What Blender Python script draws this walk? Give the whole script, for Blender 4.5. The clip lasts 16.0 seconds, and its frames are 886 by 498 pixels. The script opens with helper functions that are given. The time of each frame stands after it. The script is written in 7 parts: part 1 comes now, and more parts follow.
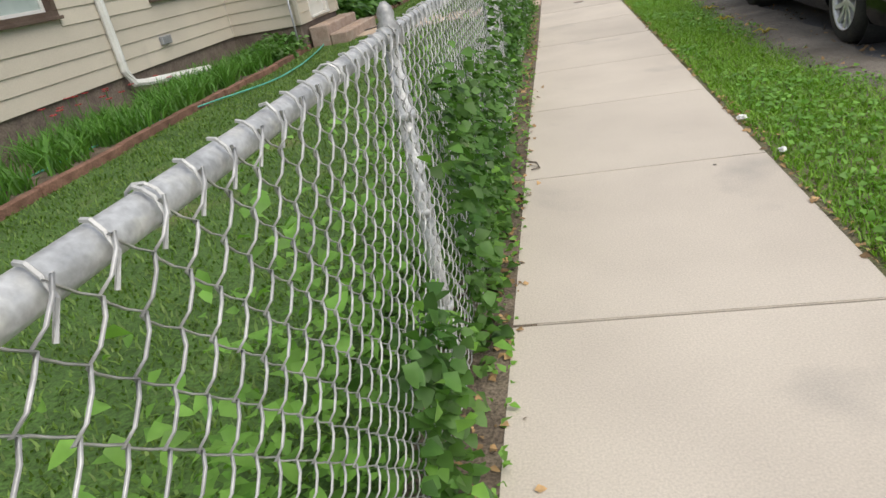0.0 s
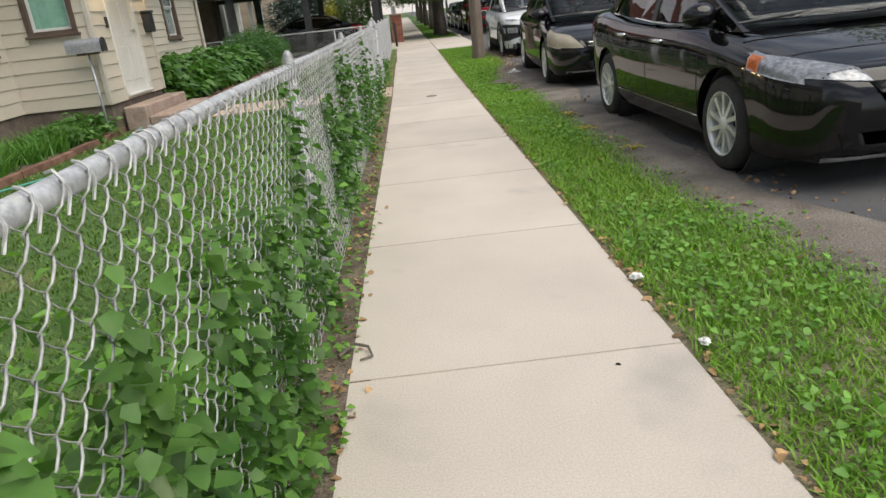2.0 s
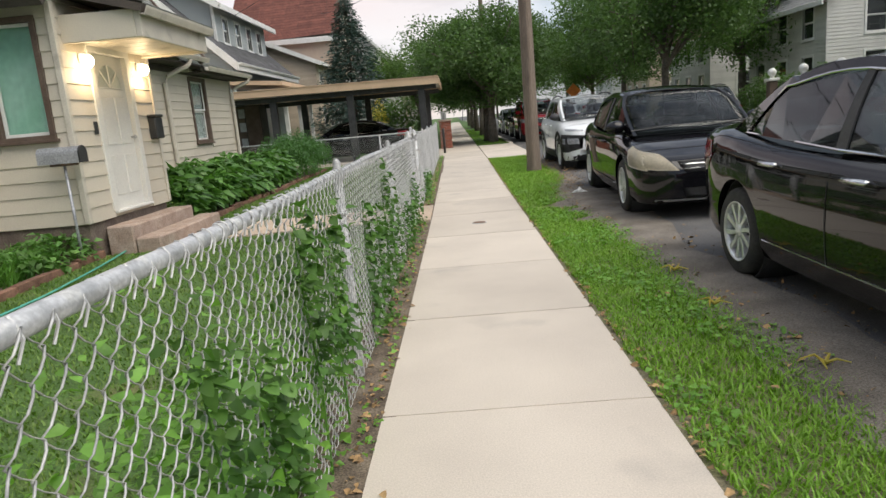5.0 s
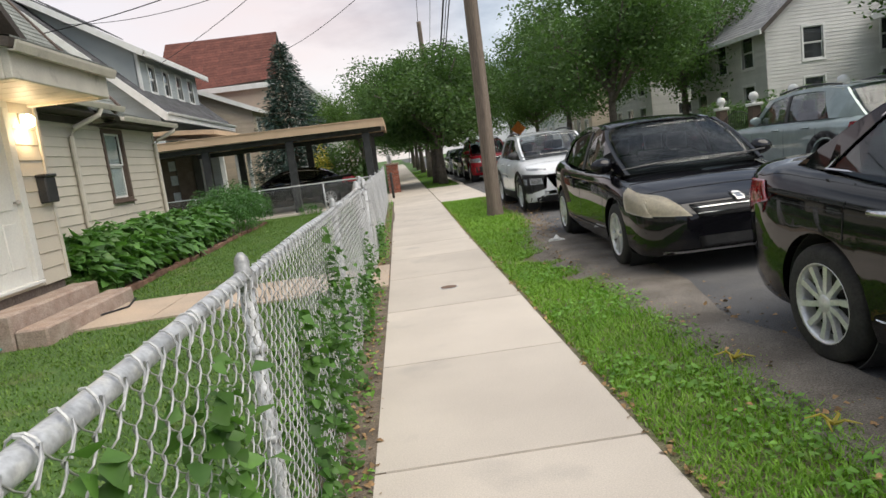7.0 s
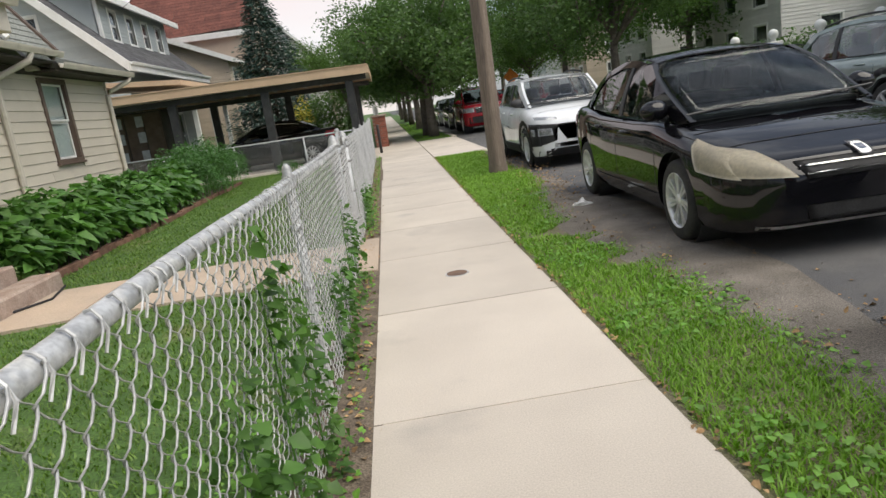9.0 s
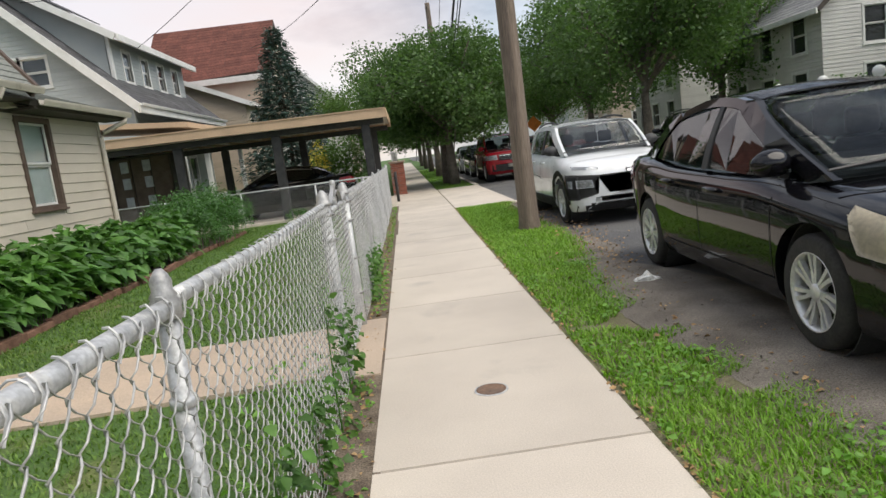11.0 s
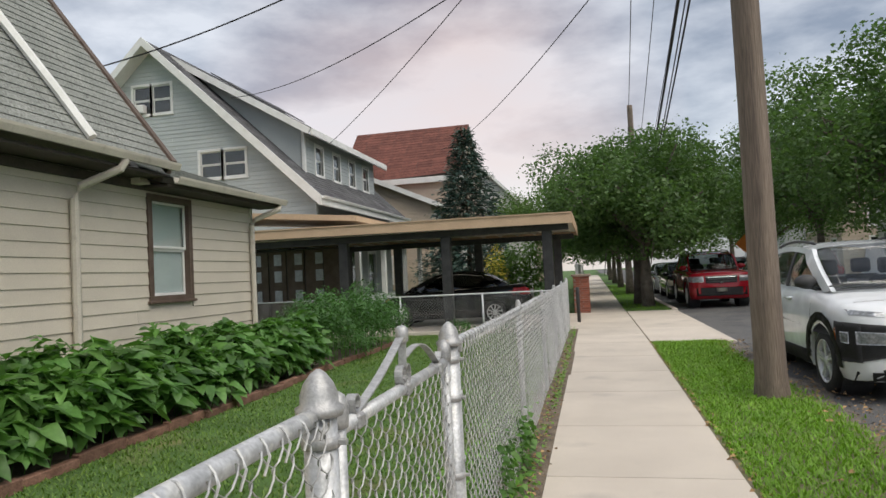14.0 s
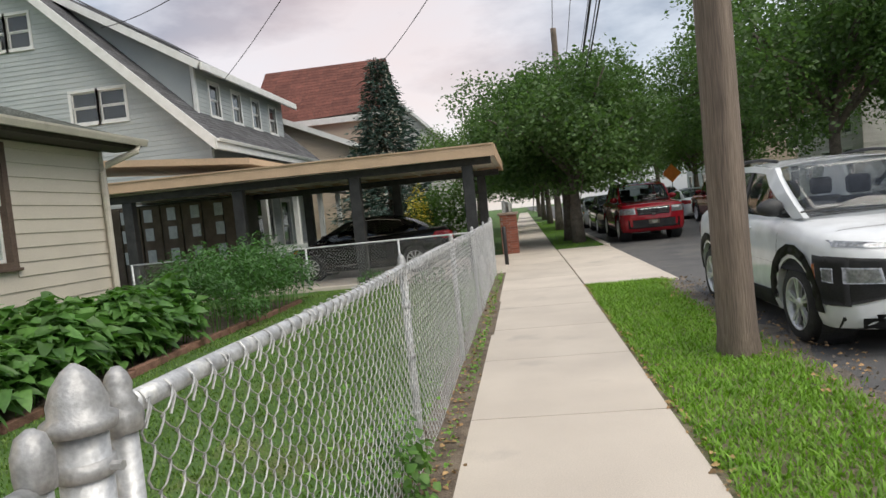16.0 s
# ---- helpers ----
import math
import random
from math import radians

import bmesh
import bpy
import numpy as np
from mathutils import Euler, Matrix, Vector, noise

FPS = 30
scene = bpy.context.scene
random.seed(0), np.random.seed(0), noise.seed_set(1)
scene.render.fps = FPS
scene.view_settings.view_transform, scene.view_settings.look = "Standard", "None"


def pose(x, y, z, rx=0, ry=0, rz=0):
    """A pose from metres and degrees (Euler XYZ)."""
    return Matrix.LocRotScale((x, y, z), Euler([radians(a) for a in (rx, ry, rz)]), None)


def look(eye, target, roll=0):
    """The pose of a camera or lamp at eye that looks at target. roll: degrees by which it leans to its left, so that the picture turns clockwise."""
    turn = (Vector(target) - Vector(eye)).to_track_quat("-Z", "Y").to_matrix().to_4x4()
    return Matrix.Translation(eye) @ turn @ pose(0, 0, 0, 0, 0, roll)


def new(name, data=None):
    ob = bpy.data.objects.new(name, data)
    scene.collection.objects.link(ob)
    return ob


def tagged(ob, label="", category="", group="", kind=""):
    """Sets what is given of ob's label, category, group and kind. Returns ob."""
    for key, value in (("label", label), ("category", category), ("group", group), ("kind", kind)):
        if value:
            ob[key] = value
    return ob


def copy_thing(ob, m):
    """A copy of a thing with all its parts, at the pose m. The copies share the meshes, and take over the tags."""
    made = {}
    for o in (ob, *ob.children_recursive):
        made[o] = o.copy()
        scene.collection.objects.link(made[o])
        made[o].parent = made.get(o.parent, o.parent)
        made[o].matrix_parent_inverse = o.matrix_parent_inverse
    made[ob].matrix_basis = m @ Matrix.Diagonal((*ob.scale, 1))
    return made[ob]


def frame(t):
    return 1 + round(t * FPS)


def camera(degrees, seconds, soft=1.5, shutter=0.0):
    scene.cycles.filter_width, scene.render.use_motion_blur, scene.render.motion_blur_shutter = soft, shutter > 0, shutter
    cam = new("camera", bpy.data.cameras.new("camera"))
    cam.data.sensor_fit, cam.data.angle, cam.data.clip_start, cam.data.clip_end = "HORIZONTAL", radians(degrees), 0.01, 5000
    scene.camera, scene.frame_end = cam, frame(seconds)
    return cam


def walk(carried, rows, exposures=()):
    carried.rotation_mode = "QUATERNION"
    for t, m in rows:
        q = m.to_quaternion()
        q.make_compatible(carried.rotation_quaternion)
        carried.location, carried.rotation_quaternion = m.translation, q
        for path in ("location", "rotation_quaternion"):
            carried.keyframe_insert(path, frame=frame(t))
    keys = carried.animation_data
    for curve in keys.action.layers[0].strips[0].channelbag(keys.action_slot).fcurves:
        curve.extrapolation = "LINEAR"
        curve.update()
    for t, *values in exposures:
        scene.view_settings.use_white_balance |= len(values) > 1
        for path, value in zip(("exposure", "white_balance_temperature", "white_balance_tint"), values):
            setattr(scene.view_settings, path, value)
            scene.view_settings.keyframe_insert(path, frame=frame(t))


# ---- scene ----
cam = camera(67.7, 16.0, soft=1.5, shutter=0.0)
PATH = [
    (0, (0.19, -3.624, 1.308), (-0.206, -1.847, 0.48), -11.0),
    (0.5, (0.229, -3.314, 1.314), (-0.056, -1.487, 0.552), -7.6),
    (1, (0.208, -2.956, 1.328), (0.124, -1.094, 0.603), -8.9),
    (1.5, (0.235, -2.611, 1.316), (0.241, -0.748, 0.59), -7.7),
    (2, (0.298, -2.232, 1.309), (0.341, -0.352, 0.626), -6.2),
    (2.5, (0.282, -1.856, 1.369), (0.43, 0.065, 0.831), -4.6),
    (3, (0.313, -1.471, 1.396), (0.371, 0.479, 0.957), -3.5),
    (3.5, (0.318, -1.037, 1.398), (0.331, 0.921, 0.987), -4.7),
    (4, (0.37, -0.623, 1.364), (0.321, 1.341, 0.986), -4.2),
    (4.2, (0.408, -0.46, 1.362), (0.336, 1.498, 0.972), -4.0),
    (6.3, (0.353, 1.069, 1.374), (0.343, 3.037, 1.016), -6.8),
    (6.5, (0.333, 1.235, 1.391), (0.345, 3.206, 1.052), -6.6),
    (7, (0.264, 1.659, 1.412), (0.366, 3.636, 1.127), -7.4),
    (7.5, (0.264, 2.066, 1.391), (0.396, 4.04, 1.098), -5.9),
    (8, (0.226, 2.485, 1.39), (0.329, 4.452, 1.047), -6.7),
    (8.5, (0.205, 2.936, 1.365), (0.32, 4.893, 0.968), -8.8),
    (8.7, (0.225, 3.103, 1.364), (0.332, 5.054, 0.936), -8.5),
    (10.8, (0.278, 4.775, 1.382), (0.434, 6.74, 1.042), -7.8),
    (11, (0.315, 4.957, 1.365), (0.395, 6.935, 1.078), -7.5),
    (11.5, (0.369, 5.424, 1.388), (0.323, 7.413, 1.181), -5.4),
    (12, (0.402, 5.859, 1.414), (0.433, 7.854, 1.289), -5.4),
    (12.5, (0.439, 6.289, 1.436), (0.366, 8.287, 1.389), -2.4),
    (13, (0.409, 6.795, 1.432), (0.189, 8.783, 1.439), -1.8),
    (13.5, (0.436, 7.252, 1.433), (0.118, 9.226, 1.477), -1.0),
    (14, (0.381, 7.762, 1.423), (-0.054, 9.712, 1.506), -2.9),
    (14.5, (0.397, 8.262, 1.417), (-0.027, 10.216, 1.462), -3.6),
    (15, (0.402, 8.672, 1.394), (-0.064, 10.616, 1.339), -4.7),
    (15.5, (0.425, 9.178, 1.394), (0.106, 11.151, 1.346), -5.2),
    (16, (0.465, 9.593, 1.398), (0.217, 11.575, 1.295), -5.8),
]
walk(cam, [(t, look(eye, target, roll)) for t, eye, target, roll in PATH],
     [(0.0, 0.0), (1.5, 0.03), (3.5, 0.12), (12.7, 0.12), (14.2, -0.06), (15.0, -0.04), (16.0, 0.06)])

# ---- world, sun, exposure ----
world = bpy.data.worlds.new("world")
scene.world = world
world.use_nodes = True
wn, wl = world.node_tree.nodes, world.node_tree.links
wn.clear()


def wnode(kind, **kw):
    n = wn.new(kind)
    for k, v in kw.items():
        n.inputs[k.replace("_", " ")].default_value = v
    return n


sky = wn.new("ShaderNodeTexSky")
sky.sky_type, sky.sun_disc = "NISHITA", False
sky.sun_elevation, sky.sun_rotation = radians(55), radians(125)
coord = wn.new("ShaderNodeTexCoord")
stretch = wn.new("ShaderNodeMapping")
stretch.inputs["Scale"].default_value = (1.0, 1.0, 2.6)
wl.new(coord.outputs["Generated"], stretch.inputs["Vector"])
cloud = wnode("ShaderNodeTexNoise", Scale=1.9, Detail=8.0, Roughness=0.55)
wl.new(stretch.outputs["Vector"], cloud.inputs["Vector"])
ramp = wn.new("ShaderNodeValToRGB")
ramp.color_ramp.elements[0].position, ramp.color_ramp.elements[0].color = 0.43, (0.36, 0.39, 0.45, 1)
ramp.color_ramp.elements[1].position, ramp.color_ramp.elements[1].color = 0.57, (1.13, 1.14, 1.16, 1)
wl.new(cloud.outputs["Fac"], ramp.inputs["Fac"])
# warm evening clouds where the sun stands, low over the far end of the street
toward = wn.new("ShaderNodeVectorMath")
toward.operation = "DOT_PRODUCT"
toward.inputs[1].default_value = Vector((-0.22, 0.96, 0.16)).normalized()
wl.new(coord.outputs["Generated"], toward.inputs[0])
glow = wn.new("ShaderNodeMapRange")
glow.inputs["From Min"].default_value, glow.inputs["From Max"].default_value = 0.93, 1.0
wl.new(toward.outputs["Value"], glow.inputs["Value"])
pink = wnode("ShaderNodeTexNoise", Scale=3.1, Detail=4.0)
wl.new(stretch.outputs["Vector"], pink.inputs["Vector"])
mul = wn.new("ShaderNodeMath")
mul.operation = "MULTIPLY"
wl.new(glow.outputs["Result"], mul.inputs[0])
wl.new(pink.outputs["Fac"], mul.inputs[1])
warm = wn.new("ShaderNodeMixRGB")
warm.inputs["Color2"].default_value = (1.30, 0.86, 0.64, 1)
wl.new(mul.outputs["Value"], warm.inputs["Fac"])
wl.new(ramp.outputs["Color"], warm.inputs["Color1"])
clouds = wn.new("ShaderNodeBackground")
clouds.inputs["Strength"].default_value = 0.62
wl.new(warm.outputs["Color"], clouds.inputs["Color"])
clear = wn.new("ShaderNodeBackground")
clear.inputs["Strength"].default_value = 0.05
wl.new(sky.outputs["Color"], clear.inputs["Color"])
both = wn.new("ShaderNodeAddShader")
wl.new(clouds.outputs["Background"], both.inputs[0])
wl.new(clear.outputs["Background"], both.inputs[1])
out = wn.new("ShaderNodeOutputWorld")
wl.new(both.outputs["Shader"], out.inputs["Surface"])

sun = new("sun", bpy.data.lights.new("sun", "SUN"))
sun.data.energy, sun.data.angle, sun.data.color = 3.0, radians(60), (1.0, 0.93, 0.82)
sun.matrix_world = look((0, 0, 30), (-4.7, 3.3, 21.8))


# ---- materials ----
def material(name, base, other=None, rough=0.7, metal=0.0, scale=4.0, fine=60.0, fine_amount=0.25, bump=0.2, bump_scale=None,
             spread=(0.35, 0.65), vary=0.0, island=0.0, coat=0.0, stain=None, stain_at=(0.58, 0.72), stain_scale=0.9, use="Object"):
    """Two colours mixed by a broad noise, a fine grain over them, fine relief, and some change from piece to piece."""
    m = bpy.data.materials.new(name)
    m.use_nodes = True
    n, l = m.node_tree.nodes, m.node_tree.links
    b = n["Principled BSDF"]
    b.inputs["Roughness"].default_value, b.inputs["Metallic"].default_value = rough, metal
    b.inputs["Coat Weight"].default_value = coat
    tc = n.new("ShaderNodeTexCoord")
    other = other or tuple(c * 0.8 for c in base)

    def tex(s, d=4.0):
        t = n.new("ShaderNodeTexNoise")
        t.inputs["Scale"].default_value, t.inputs["Detail"].default_value = s, d
        l.new(tc.outputs[use], t.inputs["Vector"])
        return t

    def mix(a, b2, fac, kind="MIX"):
        x = n.new("ShaderNodeMixRGB")
        x.blend_type = kind
        for socket, value in (("Color1", a), ("Color2", b2), ("Fac", fac)):
            if isinstance(value, (tuple, float, int)):
                x.inputs[socket].default_value = (*value, 1) if isinstance(value, tuple) else value
            else:
                l.new(value, x.inputs[socket])
        return x.outputs["Color"]

    def span(value, lo, hi, to_lo=0.0, to_hi=1.0):
        r = n.new("ShaderNodeMapRange")
        for k, v in (("From Min", lo), ("From Max", hi), ("To Min", to_lo), ("To Max", to_hi)):
            r.inputs[k].default_value = v
        l.new(value, r.inputs["Value"])
        return r.outputs["Result"]

    col = mix(base, other, span(tex(scale).outputs["Fac"], *spread))
    if stain:
        col = mix(col, stain, span(tex(stain_scale, 7.0).outputs["Fac"], *stain_at))
    grain = tex(fine, 3.0)
    col = mix(col, span(grain.outputs["Fac"], 0.3, 0.7, 1 - fine_amount, 1 + fine_amount), 1.0, "MULTIPLY")
    if vary:
        info = n.new("ShaderNodeObjectInfo")
        col = mix(col, span(info.outputs["Random"], 0, 1, 1 - vary, 1 + vary), 1.0, "MULTIPLY")
    if island:
        geo = n.new("ShaderNodeNewGeometry")
        col = mix(col, span(geo.outputs["Random Per Island"], 0, 1, 1 - island, 1 + island), 1.0, "MULTIPLY")
    l.new(col, b.inputs["Base Color"])
    if bump:
        bm_ = n.new("ShaderNodeBump")
        bm_.inputs["Strength"].default_value, bm_.inputs["Distance"].default_value = bump, 0.01
        l.new(tex(bump_scale or fine, 4.0).outputs["Fac"], bm_.inputs["Height"])
        l.new(bm_.outputs["Normal"], b.inputs["Normal"])
    return m


def leafy(name, base, other, rough=0.5, island=0.35, through_=0.35):
    """Leaves: colour changes from leaf to leaf, light comes through."""
    m = material(name, base, other, rough=rough, scale=3.0, fine=25.0, fine_amount=0.2, bump=0.0, island=island)
    n, l = m.node_tree.nodes, m.node_tree.links
    t = n.new("ShaderNodeBsdfTranslucent")
    t.inputs["Color"].default_value = (base[0] * 1.5, base[1] * 1.6, base[2] * 0.8, 1)
    x = n.new("ShaderNodeMixShader")
    x.inputs["Fac"].default_value = through_
    l.new(n["Principled BSDF"].outputs["BSDF"], x.inputs[1])
    l.new(t.outputs["BSDF"], x.inputs[2])
    l.new(x.outputs["Shader"], n["Material Output"].inputs["Surface"])
    return m


def glass(name, tint, gloss=0.5):
    m = bpy.data.materials.new(name)
    m.use_nodes = True
    n, l = m.node_tree.nodes, m.node_tree.links
    n.remove(n["Principled BSDF"])
    t, g, x, f = (n.new("ShaderNode" + k) for k in ("BsdfTransparent", "BsdfGlossy", "MixShader", "LayerWeight"))
    t.inputs["Color"].default_value = (*tint, 1)
    g.inputs["Roughness"].default_value = 0.02
    power, span = n.new("ShaderNodeMath"), n.new("ShaderNodeMapRange")
    power.operation = "POWER"
    power.inputs[1].default_value = 3.5
    l.new(f.outputs["Facing"], power.inputs[0])
    l.new(power.outputs["Value"], span.inputs["Value"])
    span.inputs["To Min"].default_value, span.inputs["To Max"].default_value = gloss * 0.1, 0.75
    l.new(span.outputs["Result"], x.inputs["Fac"])
    l.new(t.outputs["BSDF"], x.inputs[1])
    l.new(g.outputs["BSDF"], x.inputs[2])
    l.new(x.outputs["Shader"], n["Material Output"].inputs["Surface"])
    return m


def glowing(name, colour, strength):
    m = bpy.data.materials.new(name)
    m.use_nodes = True
    b = m.node_tree.nodes["Principled BSDF"]
    b.inputs["Base Color"].default_value = (*colour, 1)
    b.inputs["Emission Color"].default_value, b.inputs["Emission Strength"].default_value = (*colour, 1), strength
    return m


M = {}
M["concrete"] = material("concrete", (0.58, 0.52, 0.45), (0.51, 0.455, 0.395), rough=0.9, scale=1.1, fine=130, fine_amount=0.10, bump=0.25,
                         vary=0.06, stain=(0.36, 0.33, 0.30), stain_at=(0.60, 0.80), stain_scale=1.3)
M["joint"] = material("joint", (0.13, 0.12, 0.11), rough=0.95, fine=80)
M["asphalt"] = material("asphalt", (0.085, 0.085, 0.09), (0.125, 0.123, 0.122), rough=0.9, scale=0.7, fine=150, fine_amount=0.5, bump=0.6,
                        stain=(0.165, 0.157, 0.147), stain_at=(0.55, 0.75), stain_scale=1.1)
M["soil"] = material("soil", (0.10, 0.075, 0.055), (0.20, 0.16, 0.12), rough=0.95, scale=6, fine=90, fine_amount=0.5, bump=0.8)
M["dirt"] = material("dirt", (0.125, 0.108, 0.09), (0.225, 0.20, 0.17), rough=0.95, scale=2.2, fine=110, fine_amount=0.45, bump=0.8)
M["lawn"] = material("lawn", (0.075, 0.15, 0.03), (0.05, 0.105, 0.02), rough=0.9, scale=1.6, fine=70, fine_amount=0.5, bump=0.8,
                     stain=(0.15, 0.15, 0.055), stain_at=(0.58, 0.72), stain_scale=1.0)
M["verge_soil"] = material("verge_soil", (0.19, 0.16, 0.11), (0.13, 0.13, 0.06), rough=0.95, scale=5, fine=90, fine_amount=0.45, bump=0.8)
M["grass"] = leafy("grass", (0.15, 0.31, 0.022), (0.21, 0.37, 0.04), island=0.4, through_=0.3)
M["lawn_grass"] = leafy("lawn_grass", (0.10, 0.19, 0.028), (0.145, 0.225, 0.045), island=0.4, through_=0.3)
M["weed"] = leafy("weed", (0.14, 0.31, 0.045), (0.20, 0.38, 0.07))
M["vine"] = leafy("vine", (0.055, 0.14, 0.025), (0.12, 0.24, 0.045), island=0.45)
M["broad_leaf"] = leafy("broad_leaf", (0.075, 0.18, 0.04), (0.13, 0.26, 0.065), rough=0.42, island=0.45)
M["pale_leaf"] = leafy("pale_leaf", (0.17, 0.26, 0.10), (0.30, 0.36, 0.20))
M["shrub"] = leafy("shrub", (0.055, 0.14, 0.035), (0.085, 0.19, 0.05), island=0.45)
M["strap_leaf"] = leafy("strap_leaf", (0.085, 0.22, 0.035), (0.13, 0.29, 0.05))
M["tree_leaf"] = leafy("tree_leaf", (0.07, 0.135, 0.043), (0.108, 0.18, 0.056), island=0.55, through_=0.45)
M["tree_leaf_b"] = leafy("tree_leaf_b", (0.08, 0.15, 0.043), (0.125, 0.20, 0.056), island=0.55, through_=0.45)
M["spruce"] = leafy("spruce", (0.045, 0.085, 0.07), (0.07, 0.12, 0.10), island=0.4, through_=0.1)
M["yellow_leaf"] = leafy("yellow_leaf", (0.45, 0.36, 0.05), (0.55, 0.5, 0.12))
M["bark"] = material("bark", (0.10, 0.085, 0.07), (0.17, 0.145, 0.12), rough=0.95, scale=5, fine=40, fine_amount=0.4, bump=1.0)
M["pole_wood"] = material("pole_wood", (0.135, 0.105, 0.085), (0.21, 0.165, 0.13), rough=0.9, scale=3, fine=45, fine_amount=0.35, bump=0.6, use="Generated")
M["galvanised"] = material("galvanised", (0.60, 0.61, 0.62), (0.40, 0.41, 0.42), rough=0.45, metal=0.35, scale=14, fine=90, fine_amount=0.18, bump=0.15,
                           stain=(0.64, 0.64, 0.62), stain_at=(0.56, 0.66), stain_scale=18)
M["wire"] = material("wire", (0.57, 0.57, 0.56), (0.38, 0.38, 0.38), rough=0.45, metal=0.25, scale=9, fine=60, fine_amount=0.2, bump=0.0)
M["cast_alu"] = material("cast_alu", (0.48, 0.48, 0.48), (0.34, 0.34, 0.34), rough=0.5, metal=0.45, scale=20, fine=120, fine_amount=0.15, bump=0.15)
M["siding"] = material("siding", (0.60, 0.545, 0.455), (0.55, 0.50, 0.42), rough=0.55, scale=1.3, fine=70, fine_amount=0.06, bump=0.1, vary=0.05,
                       stain=(0.46, 0.42, 0.36), stain_at=(0.62, 0.8), stain_scale=1.4)
M["siding_grey"] = material("siding_grey", (0.43, 0.46, 0.45), (0.38, 0.41, 0.41), rough=0.6, scale=0.9, fine=40, fine_amount=0.08, bump=0.15, island=0.06)
M["siding_tan"] = material("siding_tan", (0.52, 0.43, 0.33), (0.46, 0.38, 0.30), rough=0.6, scale=0.9, fine=40, fine_amount=0.08, bump=0.15, island=0.06)
M["siding_white"] = material("siding_white", (0.62, 0.61, 0.58), (0.54, 0.53, 0.51), rough=0.6, scale=0.9, fine=40, fine_amount=0.08, bump=0.15, island=0.06)
M["white_paint"] = material("white_paint", (0.74, 0.74, 0.72), (0.66, 0.66, 0.63), rough=0.5, scale=3, fine=60, fine_amount=0.06, bump=0.1)
M["cream_trim"] = material("cream_trim", (0.58, 0.54, 0.46), (0.50, 0.46, 0.40), rough=0.5, scale=3, fine=60, fine_amount=0.08, bump=0.1,
                           stain=(0.33, 0.30, 0.25), stain_at=(0.6, 0.75), stain_scale=4)
M["brown_trim"] = material("brown_trim", (0.085, 0.055, 0.04), (0.12, 0.085, 0.065), rough=0.6, scale=4, fine=60)
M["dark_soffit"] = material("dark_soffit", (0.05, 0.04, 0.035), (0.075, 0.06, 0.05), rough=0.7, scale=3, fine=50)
M["shingle"] = material("shingle", (0.17, 0.18, 0.165), (0.235, 0.245, 0.225), rough=0.95, scale=2.0, fine=35, fine_amount=0.4, bump=0.7, vary=0.12)
M["shingle_dark"] = material("shingle_dark", (0.07, 0.07, 0.075), (0.12, 0.12, 0.125), rough=0.95, scale=2.0, fine=25, fine_amount=0.4, bump=0.7, island=0.2)
M["shingle_red"] = material("shingle_red", (0.115, 0.042, 0.032), (0.155, 0.058, 0.043), rough=0.95, scale=2.0, fine=12, fine_amount=0.3, bump=0.7, island=0.2)
M["shingle_grey"] = material("shingle_grey", (0.26, 0.26, 0.27), (0.33, 0.33, 0.33), rough=0.95, scale=2.0, fine=25, fine_amount=0.3, bump=0.7, island=0.15)
M["foundation"] = material("foundation", (0.13, 0.10, 0.085), (0.20, 0.16, 0.13), rough=0.95, scale=5, fine=40, fine_amount=0.3, bump=0.6)
M["step"] = material("step", (0.30, 0.22, 0.18), (0.40, 0.32, 0.27), rough=0.9, scale=5, fine=70, fine_amount=0.25, bump=0.5)
M["path"] = material("path", (0.50, 0.40, 0.31), (0.42, 0.34, 0.27), rough=0.9, scale=1.5, fine=90, fine_amount=0.15, bump=0.3)
M["edging"] = material("edging", (0.15, 0.075, 0.05), (0.22, 0.12, 0.085), rough=0.9, scale=6, fine=60, fine_amount=0.3, bump=0.4, vary=0.2)
M["brick"] = material("brick", (0.26, 0.085, 0.055), (0.34, 0.13, 0.085), rough=0.9, scale=8, fine=70, fine_amount=0.25, bump=0.5, vary=0.25, use="Generated")
M["mortar"] = material("mortar", (0.36, 0.33, 0.30), rough=0.95, fine=80)
M["tan_fascia"] = material("tan_fascia", (0.56, 0.40, 0.265), (0.50, 0.355, 0.235), rough=0.6, scale=2, fine=30, fine_amount=0.08, bump=0.1)
M["black_steel"] = material("black_steel", (0.03, 0.03, 0.032), (0.05, 0.05, 0.05), rough=0.5, metal=0.2, scale=5, fine=60)
M["blind"] = material("blind", (0.62, 0.66, 0.64), (0.55, 0.60, 0.585), rough=0.8, scale=3, fine=20, fine_amount=0.06, bump=0.1)
M["green_curtain"] = material("green_curtain", (0.33, 0.60, 0.45), (0.44, 0.66, 0.56), rough=0.85, scale=1.6, fine=12, fine_amount=0.12, bump=0.2)
# near-black of an unlit interior, painted on the sheet behind the panes
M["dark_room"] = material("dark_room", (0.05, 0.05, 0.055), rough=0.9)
M["door_white"] = material("door_white", (0.72, 0.71, 0.67), (0.66, 0.65, 0.62), rough=0.45, scale=2, fine=40, fine_amount=0.05, bump=0.1)
M["pane"] = glass("pane", (0.90, 0.93, 0.93), 0.4)
M["lamp_glass"] = glowing("lamp_glass", (1.0, 0.80, 0.50), 14.0)
M["mail_grey"] = material("mail_grey", (0.42, 0.43, 0.46), (0.33, 0.34, 0.37), rough=0.4, metal=0.5, scale=6, fine=50)
M["rust"] = material("rust", (0.20, 0.12, 0.08), (0.13, 0.09, 0.07), rough=0.9, scale=8, fine=50)
